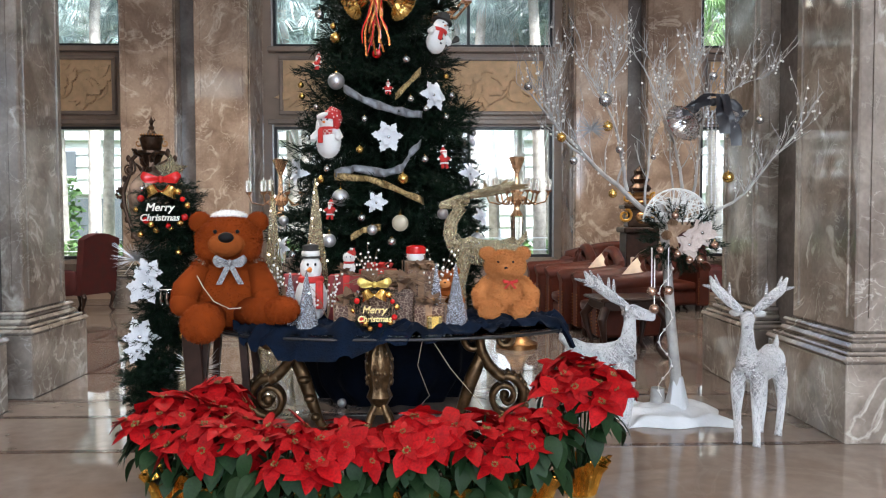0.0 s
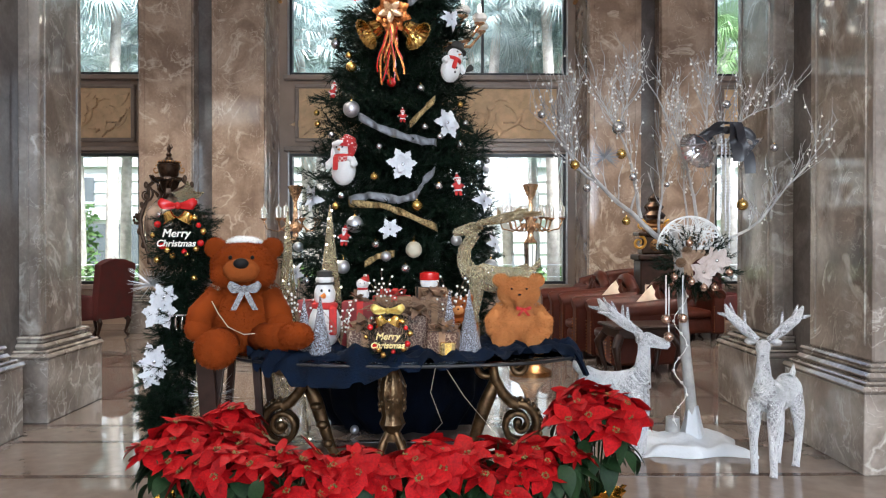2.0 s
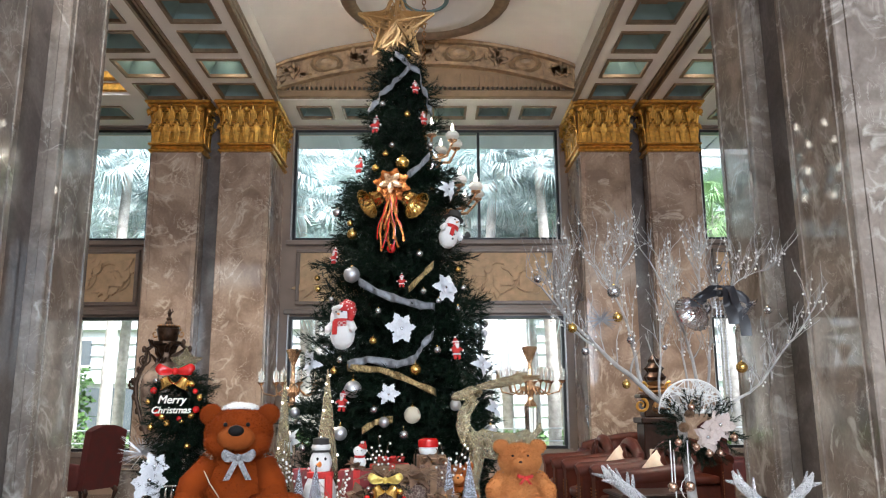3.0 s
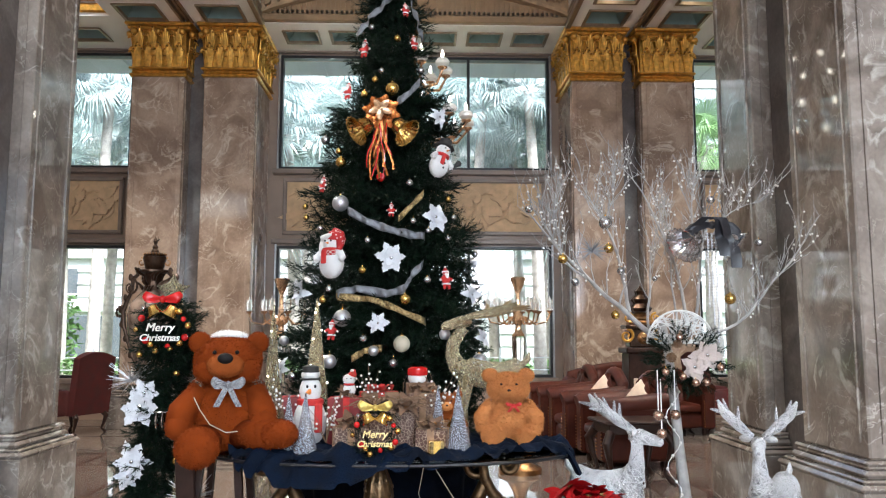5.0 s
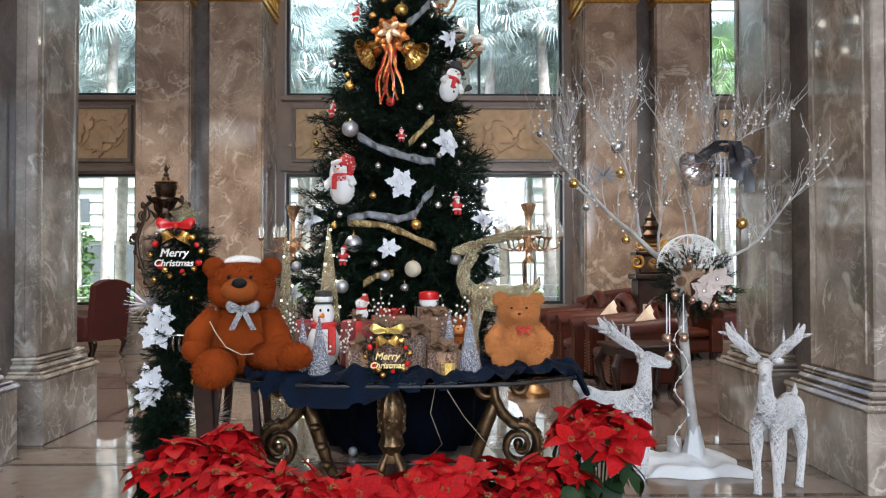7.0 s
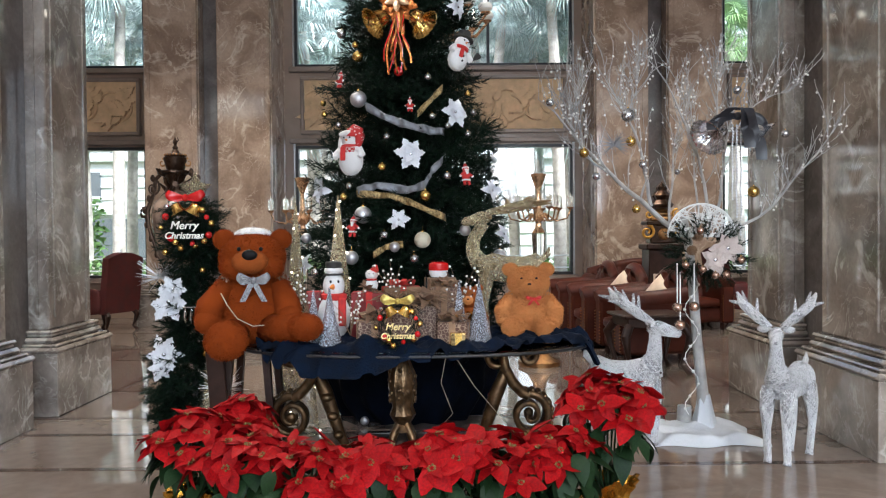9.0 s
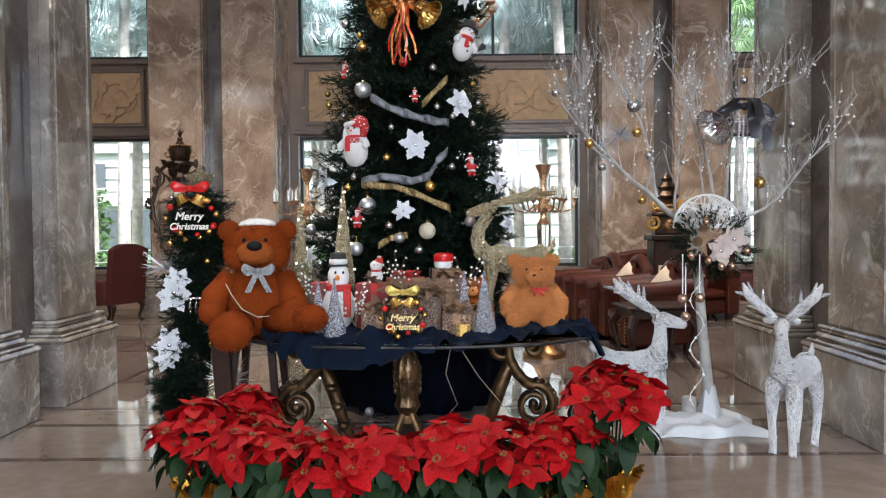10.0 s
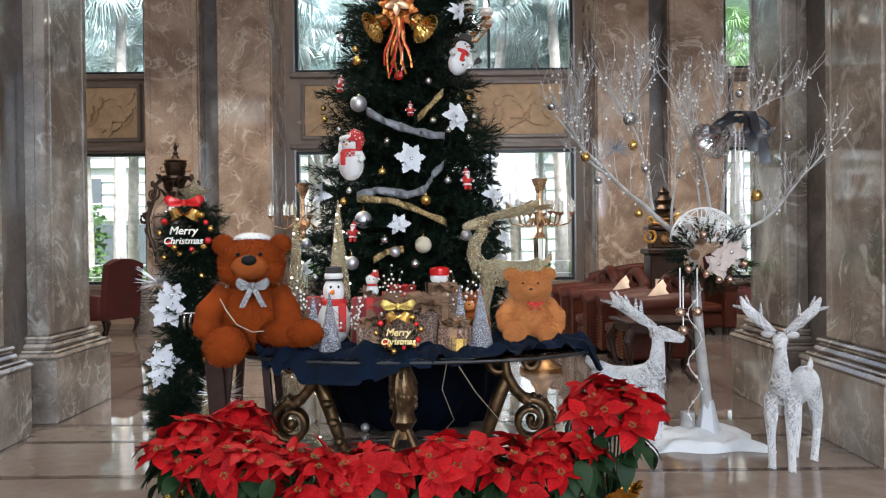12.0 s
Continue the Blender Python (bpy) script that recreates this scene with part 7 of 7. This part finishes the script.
WHITE_THREAD = material("silver_white_thread", (0.80, 0.80, 0.81), 0.22, 0.5, 0.25, 120, 0.8, 260)
WHITE_CORE = material("white_glitter_net", (0.60, 0.60, 0.62), 0.25, 0.6, 0.6, 130, 1.0, 190)
GOLD_CORE = material("gold_glitter_net", (0.30, 0.21, 0.11), 0.35, 0.8, 0.5, 170, 1.0, 240)
deer(pose(2.24, 5.0, 0, 0, 0, -46) @ Matrix.Diagonal((0.85, 0.95, 1, 1)), 0.98, WHITE_THREAD, "white glitter thread deer standing beside the marble pillar", 24, "glitter_deer", WHITE_CORE)
deer(pose(1.30, 5.36, 0, 0, 0, 62) @ Matrix.Diagonal((0.85, 0.95, 1, 1)), 0.98, WHITE_THREAD, "white glitter thread deer standing beside the snowy tree", 22, "glitter_deer", WHITE_CORE, 0.24)
deer(pose(0.46, 5.6, TOP, 0, 0, -98), 0.90, GOLD_GLITTER, "champagne gold glitter deer standing on the table", 0, "gold_deer", GOLD_CORE, 0.34, 0.45, 1.5, True)

# ---- white branch tree ----
ROSE = material("rose_gold", (0.50, 0.33, 0.25), 0.2, 0.9, 0.15, 10)
RATTAN = material("white_rattan", (0.68, 0.68, 0.66), 0.7, 0, 0.15, 20)
WHITE_BARK = material("white_painted_bark", (0.37, 0.355, 0.34), 0.7, 0, 0.25, 12, 0.4, 50)
SNOW = material("cotton_snow", (0.55, 0.57, 0.60), 0.9, 0, 0.05, 6, 0.5, 40)
wt = thing("white_branch_tree", pose(0, 0, 0), "white painted branch tree hung with baubles on cotton snow", "branch tree")
rb = random.Random(14)
part("trunk", Geo().tube([(1.92, 5.62, 0.02), (1.90, 5.62, 0.3), (1.86, 5.62, 0.7), (1.83, 5.62, 1.1), (1.8, 5.62, 1.4), (1.76, 5.62, 1.6)], [0.06, 0.042, 0.036, 0.034, 0.032, 0.03], 12), WHITE_BARK, wt)
part("stump", Geo().tube([(1.8, 5.7, 0.02), (1.79, 5.7, 0.1), (1.79, 5.7, 0.2)], [0.06, 0.055, 0.05], 12), WHITE_BARK, wt)
part("cotton_wrap", Geo().lathe([(0.1, 0.0), (0.085, 0.06), (0.065, 0.14), (0.05, 0.22), (0.04, 0.27)], 18, pose(1.91, 5.62, 0.03), wave=0.12, lobes=5), SNOW, wt, "white cotton wrapped round the foot")
pearls = []


def grow(g, p, d, ln, r, depth, bend=Vector((0, 0, 0)), stray=0.16):
    """A limb that bends steadily one way, sheds side twigs and carries a few beads."""
    pts, rad = [p.copy()], [r]
    q = p.copy()
    dd = d.normalized()
    n_ = 11 if depth == 2 else 5
    for k in range(n_):
        dd = (dd + bend / n_ + Vector((rb.uniform(-stray, stray), rb.uniform(-stray, stray), rb.uniform(-stray, stray)))).normalized()
        q = q + dd * ln / n_
        pts.append(q.copy())
        rad.append(r * (1 - 0.72 * (k + 1) / n_))
        if depth == 2 and k >= 2 or depth == 1 and k >= 1:
            for _ in range(rb.choice((1, 2, 3)) if depth == 2 else rb.choice((0, 1, 1))):
                side = (dd * 0.7 + Vector((rb.uniform(-0.8, 0.8), rb.uniform(-0.6, 0.6), rb.uniform(0.1, 0.8)))).normalized()
                grow(g, q, side, (rb.uniform(0.16, 0.34) if depth == 2 else rb.uniform(0.07, 0.18)), max(0.003, rad[-1] * 0.4), depth - 1, Vector((0, 0, 0.5)), 0.22)
        if depth < 2 and rb.random() < 0.11:
            drop = q - Vector((0, 0, rb.uniform(0.02, 0.05)))
            g.tube([q, drop], 0.0012, 3, False)
            pearls.append(drop)
    g.tube(pts, [max(0.0022, x) for x in rad], (3, 5, 9)[depth])


# start, way, bend, length, thickness
for start, way, bend, ln, r in (((1.70, 5.6, 1.5), (-0.80, 0.0, 0.62), (-0.15, 0.0, 0.75), 1.25, 0.030), ((1.52, 5.6, 1.68), (-0.22, 0.0, 1.0), (-0.5, 0.05, 0.1), 0.95, 0.021),
                                ((1.22, 5.6, 1.92), (-0.75, 0.05, 0.55), (-0.1, 0.0, 0.8), 0.62, 0.014), ((1.66, 5.62, 1.56), (0.12, 0.1, 1.0), (0.35, 0.1, 0.1), 0.8, 0.015),
                                ((1.34, 5.6, 2.28), (0.3, 0.0, 1.0), (0.0, 0.0, 0.4), 0.36, 0.010), ((1.96, 5.62, 1.5), (0.0, 0.1, 1.0), (-0.55, 0.0, 0.5), 1.25, 0.020),
                                ((2.0, 5.62, 1.56), (0.25, 0.05, 1.0), (0.1, 0.1, 0.3), 0.95, 0.018), ((2.02, 5.6, 1.48), (0.85, -0.02, 0.5), (0.0, 0.0, 1.1), 1.1, 0.018),
                                ((2.12, 5.6, 2.2), (0.45, 0.0, 0.8), (0.3, 0.0, 0.1), 0.5, 0.010), ((1.88, 5.62, 1.6), (0.03, 0.1, 1.0), (0.1, 0.0, 0.3), 1.0, 0.012),
                                ((2.02, 5.6, 2.25), (-0.3, 0.0, 0.9), (-0.2, 0.1, 0.2), 0.45, 0.010), ((1.02, 5.6, 2.1), (-0.1, 0.0, 1.0), (0.3, 0.0, 0.2), 0.5, 0.010)):
    g = Geo()
    grow(g, Vector(start), Vector(way), ln, r * 0.72, 2, Vector(bend), 0.17)
    part("branch", g, WHITE_BARK, wt)
pg = Geo()
for p in pearls:
    pg.ball(p, 0.0085, 6)
tagged(part("pearl_beads", pg, PEARLS, None, "tiny pearl beads strung on the white branches"), category="beads", kind="stuff")
snow = Geo().grid(40, 28, lambda u, v: (1.46 + 0.80 * u + 0.03 * math.sin(v * 9), 5.3 + 0.62 * v + 0.03 * math.sin(u * 11), (0.05 + 0.03 * noise.noise(Vector((u * 6, v * 5, 2))) + 0.05 * math.exp(-((u - 0.5) ** 2 + (v - 0.5) ** 2) * 14)) * min(1, 9 * u, 9 * (1 - u), 9 * v, 9 * (1 - v)) + 0.003))
tagged(part("snow_base", snow, SNOW, None, "white cotton snow mat under the branch tree", 180), category="snow mat")


bauble("silver_bauble", SILVER, "silver bauble hanging in the white branch tree",
       [(Vector((1.35, 5.58, 2.34)), 0.05), (Vector((1.12, 5.58, 1.90)), 0.03), (Vector((0.79, 5.6, 2.44)), 0.03), (Vector((2.11, 5.5, 2.50)), 0.03), (Vector((2.5, 5.6, 2.2)), 0.03), (Vector((1.45, 5.55, 1.98)), 0.03), (Vector((1.68, 5.5, 1.92)), 0.02)], "baubles in the branch tree")
bauble("gold_bauble", GOLD, "gold bauble hanging in the white branch tree",
       [(Vector((2.26, 5.58, 1.78)), 0.042), (Vector((1.03, 5.58, 2.07)), 0.036), (Vector((1.35, 5.5, 2.14)), 0.036), (Vector((1.4, 5.55, 1.66)), 0.032)], "baubles in the branch tree")
SILVER_BELL = material("polished_silver_bell", (0.74, 0.74, 0.76), 0.12, 0.95, 0.1, 10)
for mouth in ((1.80, 5.23, 2.13), (2.19, 5.25, 2.12)):
    axis = Vector((2.0, 5.33, 2.27)) - Vector(mouth)
    bell(Matrix.Translation(mouth) @ axis.to_track_quat("Z", "Y").to_matrix().to_4x4(), SILVER_BELL, "shiny silver bell tied with a black bow", "silver bells", 0.135)
bb = thing("black_bow", pose(2.0, 5.2, 2.27), "black satin bow with hanging ribbon tails", "bow")
BLACK_SATIN = material("black_satin", (0.018, 0.018, 0.022), 0.4, 0, 0.2, 20)
loops(bb, "bow", BLACK_SATIN, (0, 0, 0), 0.2, 0.1, "black satin loops", False, 0.07)
for s, reach, drop in ((-1, 0.2, 0.14), (1, 0.13, 0.34), (1, 0.05, 0.26)):
    tail_ = Geo().grid(18, 4, lambda u, v: (s * reach * math.sin(u * 1.6) + (v - 0.5) * 0.07, -0.05 - 0.03 * math.sin(u * 7 + v), 0.03 - drop * u * u + 0.02 * math.sin(u * 9)))
    part("ribbon_tail", tail_, BLACK_SATIN, bb, smooth=180)
for k in range(3):
    chain = Geo()
    for j in range(26 + 6 * k):
        chain.ball((-0.03 + 0.028 * k + 0.004 * math.sin(j * 0.5), 0.02, -0.06 - 0.02 * j), 0.0075, 6)
    chain.tube([(-0.03 + 0.028 * k, 0.02, -0.05), (-0.03 + 0.028 * k, 0.02, -0.06 - 0.02 * (25 + 6 * k))], 0.003, 4)
    part("bead_chain", chain, SILVER_MATT, bb, "silver bead chain")
poms = Geo()
for k in range(34):
    d = Vector((rb.gauss(0, 1), rb.gauss(0, 1) * 0.6, rb.gauss(0, 1))).normalized()
    poms.add([(0, 0, 0.008), (0, 0, -0.008), tuple(d * 0.13)], [(0, 1, 2)])
tagged(part("silver_pick", poms, RIBBON_SILVER, None, "silver foil starburst tucked in the white branches", 0, pose(1.23, 5.5, 2.12)), category="ornament")

# woven fan with greenery and hanging bells below
fan = thing("woven_fan", pose(1.80, 5.34, 1.46), "white woven rattan fan over a pine spray arrangement", "fan")
rim = [(0.235 * math.cos(a), 0, 0.225 * math.sin(a)) for a in [math.pi * k / 24 for k in range(25)]]
part("rim", Geo().tube(rim, 0.007, 6).tube([(-0.235, 0, 0), (0.235, 0, 0)], 0.007, 6), RATTAN, fan)
weave = Geo()
for k in range(64):
    a, b = rb.uniform(0, math.pi), rb.uniform(0, math.pi)
    if rb.random() < 0.5:
        p, q = Vector((0.23 * math.cos(a), 0.006, 0.22 * math.sin(a))), Vector((rb.uniform(-0.2, 0.2), 0.0, 0.0))
    else:
        p, q = Vector((0.23 * math.cos(a), 0.0, 0.22 * math.sin(a))), Vector((0.23 * math.cos(b), 0.004, 0.22 * math.sin(b)))
    weave.tube([p, p.lerp(q, 0.5) + Vector((0, rb.uniform(-0.02, 0.0), 0)), q], 0.0032, 4, False)
part("weave", weave, RATTAN, fan, "woven white strands")
arr = thing("pine_arrangement", pose(1.80, 5.3, 1.36), "green pine spray arrangement with cones and a cream silk flower", "floral arrangement")
ms = []
for k in range(70):
    a = rb.uniform(0, 6.28)
    ms.append(Matrix.Translation((0.1 * math.cos(a) * 1.3, -0.02 + rb.uniform(-0.05, 0.05), 0.07 * math.sin(a))) @ Matrix.Rotation(-a + rb.uniform(-0.5, 0.5), 4, "Y") @ Matrix.Rotation(rb.uniform(-0.6, 0.6), 4, "Z") @ Matrix.Scale(rb.uniform(0.35, 0.62), 4))
part("pine_spray", sprays_mesh("pine_spray", ms, NEEDLE), NEEDLE, arr)
silk_flower(pose(1.93, 5.2, 1.38), 0.12, "in the pine arrangement", 6, "cream", SILK_CREAM)
silk_flower(pose(1.84, 5.2, 1.3), 0.11, "in the pine arrangement", 5, "cream", SILK_CREAM)
pine_cone(pose(1.66, 5.18, 1.36, 80, 0, 10), 0.07)
pine_cone(pose(1.7, 5.2, 1.45, 80, 0, 40), 0.06)
for x, z0, z1 in ((1.585, 1.28, 0.98), (1.70, 1.28, 0.985), (1.605, 1.22, 0.86)):
    hb = thing("hanging_bauble", pose(x, 5.2, z1), "rose gold bauble hanging on a cord below the fan", "bauble", "hanging rose gold baubles")
    part("ball", Geo().ball((0, 0, 0), 0.034, 18), ROSE, hb)
    part("cord", Geo().tube([(0, 0, 0.03), (0, 0, z0 - z1)], 0.004, 5), WHITE_PLUSH, hb)
for x, y, z_ in ((1.63, 5.16, 1.27), (1.74, 5.14, 1.24), (1.82, 5.13, 1.2), (1.9, 5.15, 1.2), (1.73, 5.16, 1.5), (2.0, 5.15, 1.3)):
    bauble("gold_bauble", ROSE, "small rose gold bauble in the pine arrangement", [(Vector((x, y, z_)), 0.026)], "baubles in the arrangement")
string = thing("bead_string", pose(0, 0, 0), "string of pearl lights running down the white trunk", "light string")
sp = [(1.80 + 0.05 * math.sin(k * 0.8), 5.56, 1.2 - 0.045 * k) for k in range(24)]
part("cord", Geo().tube(sp, 0.003, 4), WHITE_PLUSH, string)
for p in sp[::2]:
    part("bead", Geo().ball(p, 0.012, 8), PEARLS, string)

# ---- garland stand with wreath ----
gar = thing("garland_stand", pose(0, 0, 0), "tall green pine garland on a stand with white flowers", "garland")
spine = [(-1.86, 5.62, 0.05), (-1.95, 5.62, 0.25), (-1.94, 5.6, 0.5), (-1.88, 5.6, 0.8), (-1.82, 5.6, 1.1), (-1.81, 5.62, 1.4), (-1.8, 5.62, 1.72)]
part("pole", Geo().tube([(-1.84, 5.66, 0.0), (-1.8, 5.68, 1.74)], 0.018, 8).lathe([(0.2, 0), (0.2, 0.02), (0.02, 0.04)], 20, pose(-1.84, 5.66, 0)), DARK_FELT, gar)
ms = []
for k in range(480):
    f = rb.random() * (len(spine) - 1)
    i = int(f)
    p = Vector(spine[i]).lerp(Vector(spine[min(i + 1, len(spine) - 1)]), f - i)
    a = rb.uniform(0, 6.28)
    ms.append(Matrix.Translation(p) @ Matrix.Rotation(a, 4, "Z") @ Matrix.Rotation(rb.uniform(-0.3, 1.0), 4, "Y") @ Matrix.Scale(rb.uniform(0.5, 0.85), 4))
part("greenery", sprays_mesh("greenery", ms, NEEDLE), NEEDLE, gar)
wreath(pose(-1.80, 5.46, 1.58, 0, 0, 4), 0.19, RED_GLOSS, LETTER_W, "on the garland stand")
star(pose(-1.79, 5.6, 1.83, 0, 0, 6), 0.12, GOLD_GLITTER, "small gold wire star above the wreath", "wire_star")
for x, z_, r in ((-1.93, 1.03, 0.15), (-1.97, 0.66, 0.14), (-1.9, 1.12, 0.1), (-1.99, 0.56, 0.1)):
    silk_flower(pose(x, 5.42, z_, 0, 0, 6), r, "on the garland stand")
bauble("gold_bauble", GOLD, "small gold bauble in the green garland", [(Vector((-1.7, 5.45, 1.25)), 0.025), (Vector((-1.68, 5.45, 0.66)), 0.028), (Vector((-1.75, 5.45, 1.42)), 0.024), (Vector((-1.96, 5.45, 1.38)), 0.024)], "baubles in the garland")
sil = Geo()
for k in range(90):
    a, e = rb.uniform(0, 6.28), rb.uniform(-0.6, 0.9)
    d = Vector((math.cos(a) * math.cos(e), math.sin(a) * math.cos(e), math.sin(e)))
    sil.tube([(0, 0, 0), tuple(d * rb.uniform(0.1, 0.2))], [0.003, 0.001], 3)
tagged(part("silver_spray", sil, SILVER_MATT, None, "silver glitter spray beside the garland", 40, pose(-1.55, 5.4, 0.42)), category="ornament")
tagged(part("silver_spray", sil, SILVER_MATT, None, "silver glitter spray in the garland", 40, pose(-2.02, 5.5, 1.2)), category="ornament")
gcone = thing("gold_glitter_cone", pose(-1.64, 5.5, 0.0), "gold glitter cone standing behind the flowers", "decorative cone")
part("cone", Geo().lathe([(0.1, 0), (0.09, 0.3), (0.055, 0.6), (0.02, 0.66)], 20), GOLD_GLITTER, gcone)
chime = thing("crystal_pendants", pose(-1.66, 5.2, 0.98), "row of clear crystal pendants beside the bear", "pendants")
part("bar", Geo().tube([(-0.1, 0, 0.03), (0.1, 0, 0.03)], 0.005, 5), SILVER, chime)
for k in range(5):
    part("pendant", Geo().lathe([(0.004, 0.03), (0.014, -0.02), (0.01, -0.06), (0.0, -0.08)], 8, pose(-0.08 + 0.04 * k, 0, 0)), CRYSTAL, chime)
loose = thing("silver_bauble", pose(-0.62, 6.0, 0.035), "single silver bauble lying on the floor", "bauble")
part("ball", Geo().ball((0, 0, 0), 0.035, 18), SILVER_MATT, loose)

for pts in (((0.02, 5.0, 0.73), (-0.02, 5.1, 0.5), (0.06, 5.3, 0.25), (-0.1, 5.6, 0.004)), ((0.05, 5.0, 0.73), (0.2, 5.1, 0.48), (0.42, 5.2, 0.2), (0.5, 5.3, 0.004))):
    tagged(part("light_cable", Geo().tube(pts, 0.0022, 5), STRING, None, "thin pale light cable hanging below the glass table"), category="cable", group="cables under the table")

# ---- poinsettias in gold foil pots ----
rp_ = random.Random(33)
BRACTS = [petal(1.0, 0.33, c, f, 6, 0.05).mesh("bract", BRACT, 60) for c, f in ((-0.25, 0.25), (-0.05, 0.35), (-0.4, 0.2), (0.1, 0.3))]
LEAF_M = [petal(1.0, 0.34, c, 0.2, 5).mesh("leaf", LEAF_GREEN, 60) for c in (-0.5, -0.25, -0.7)]
BUDS = Geo()
for k in range(8):
    BUDS.ball((0.12 * math.cos(k * 0.9), 0.12 * math.sin(k * 0.9), 0.05 + 0.03 * (k % 2)), 0.05, 6)
BUDS = BUDS.mesh("bud_cluster", BUD, 180)


def poinsettia(x, y, h, spread, heads, label, z0=0.0, foil=True):
    p = thing("poinsettia", pose(x, y, z0, 0, 0, rp_.uniform(0, 360)), label, "potted poinsettia", "poinsettias along the front")
    part("pot", Geo().lathe([(0.075, 0), (0.1, 0.13), (0.106, 0.135), (0.09, 0.14)], 20), DARK_FELT, p)
    fo = Geo()
    fo.grid(64, 10, lambda u, v: ((0.085 + 0.045 * v + 0.09 * max(0, v - 0.7) + 0.012 * math.sin(u * 2 * math.pi * 21) * (0.4 + v)) * math.cos(2 * math.pi * u), (0.085 + 0.045 * v + 0.09 * max(0, v - 0.7) + 0.012 * math.sin(u * 2 * math.pi * 21) * (0.4 + v)) * math.sin(2 * math.pi * u), 0.002 + 0.19 * v + 0.02 * math.sin(u * 2 * math.pi * 5) * v))
    part("foil_wrap", fo, GOLD_FOIL, p, "pleated gold foil wrap", 30)
    heads = heads + 6
    for k in range(heads):
        a = 2.4 * k + rp_.uniform(-0.3, 0.3)
        q = spread * math.sqrt((k + 0.4) / heads)
        c = Vector((q * math.cos(a), q * math.sin(a), h - 0.55 * q * q / spread + rp_.uniform(-0.035, 0.03)))
        part("stem", Geo().tube([(0.03 * math.cos(a), 0.03 * math.sin(a), 0.12), (c.x * 0.6, c.y * 0.6, c.z * 0.6), tuple(c)], 0.005, 5), LEAF_GREEN, p)
        tilt = Matrix.Rotation(a, 4, "Z") @ Matrix.Rotation(0.7 * q / spread + rp_.uniform(-0.35, 0.4), 4, "Y") @ Matrix.Rotation(rp_.uniform(-0.3, 0.3), 4, "X") @ Matrix.Rotation(rp_.uniform(0, 6.28), 4, "Z")
        size = rp_.uniform(0.095, 0.145)
        head = part("flower", BUDS, None, p, m=Matrix.Translation(c) @ tilt @ Matrix.Scale(size, 4))
        n_ = rp_.choice((8, 9, 10))
        for j in range(n_):
            outer = j < 6
            aa = 2 * math.pi * j / (6 if outer else n_ - 6) + (0 if outer else 0.4) + rp_.uniform(-0.22, 0.22)
            bm = Matrix.Translation((0, 0, 0.0 if outer else 0.03)) @ Matrix.Rotation(aa, 4, "Z") @ Matrix.Rotation(rp_.uniform(-0.15, 0.5) - (0 if outer else 0.35), 4, "Y") @ Matrix.Rotation(rp_.uniform(-0.3, 0.3), 4, "X") @ Matrix.Scale(rp_.uniform(0.85, 1.12) * (1 if outer else 0.62), 4)
            part("bract", rp_.choice(BRACTS), None, head, m=bm)
    for k in range(56):
        a = 2.4 * k
        q = spread * rp_.uniform(0.55, 1.05)
        zz = h - 0.08 - rp_.uniform(0.0, 0.28)
        lm = Matrix.Translation((q * 0.7 * math.cos(a), q * 0.7 * math.sin(a), zz)) @ Matrix.Rotation(a + rp_.uniform(-0.4, 0.4), 4, "Z") @ Matrix.Rotation(rp_.uniform(0.1, 0.9), 4, "Y") @ Matrix.Rotation(rp_.uniform(-0.4, 0.4), 4, "X") @ Matrix.Scale(rp_.uniform(0.10, 0.16), 4)
        part("leaf", rp_.choice(LEAF_M), None, p, m=lm)


PL = "red poinsettia in a gold foil pot before the table"
for x, y, h, s, n_ in ((-1.28, 3.95, 0.56, 0.25, 10), (-0.98, 3.78, 0.53, 0.26, 10), (-0.68, 3.62, 0.51, 0.25, 10), (-0.36, 3.70, 0.50, 0.24, 9), (-0.04, 3.70, 0.52, 0.23, 9), (0.27, 3.72, 0.50, 0.23, 9), (0.56, 3.82, 0.51, 0.23, 9), (-1.12, 4.25, 0.56, 0.2, 8)):
    poinsettia(x, y, h, s, n_, PL)
poinsettia(0.86, 4.08, 0.72, 0.27, 17, "tall red poinsettia in a gold foil pot ending the row")
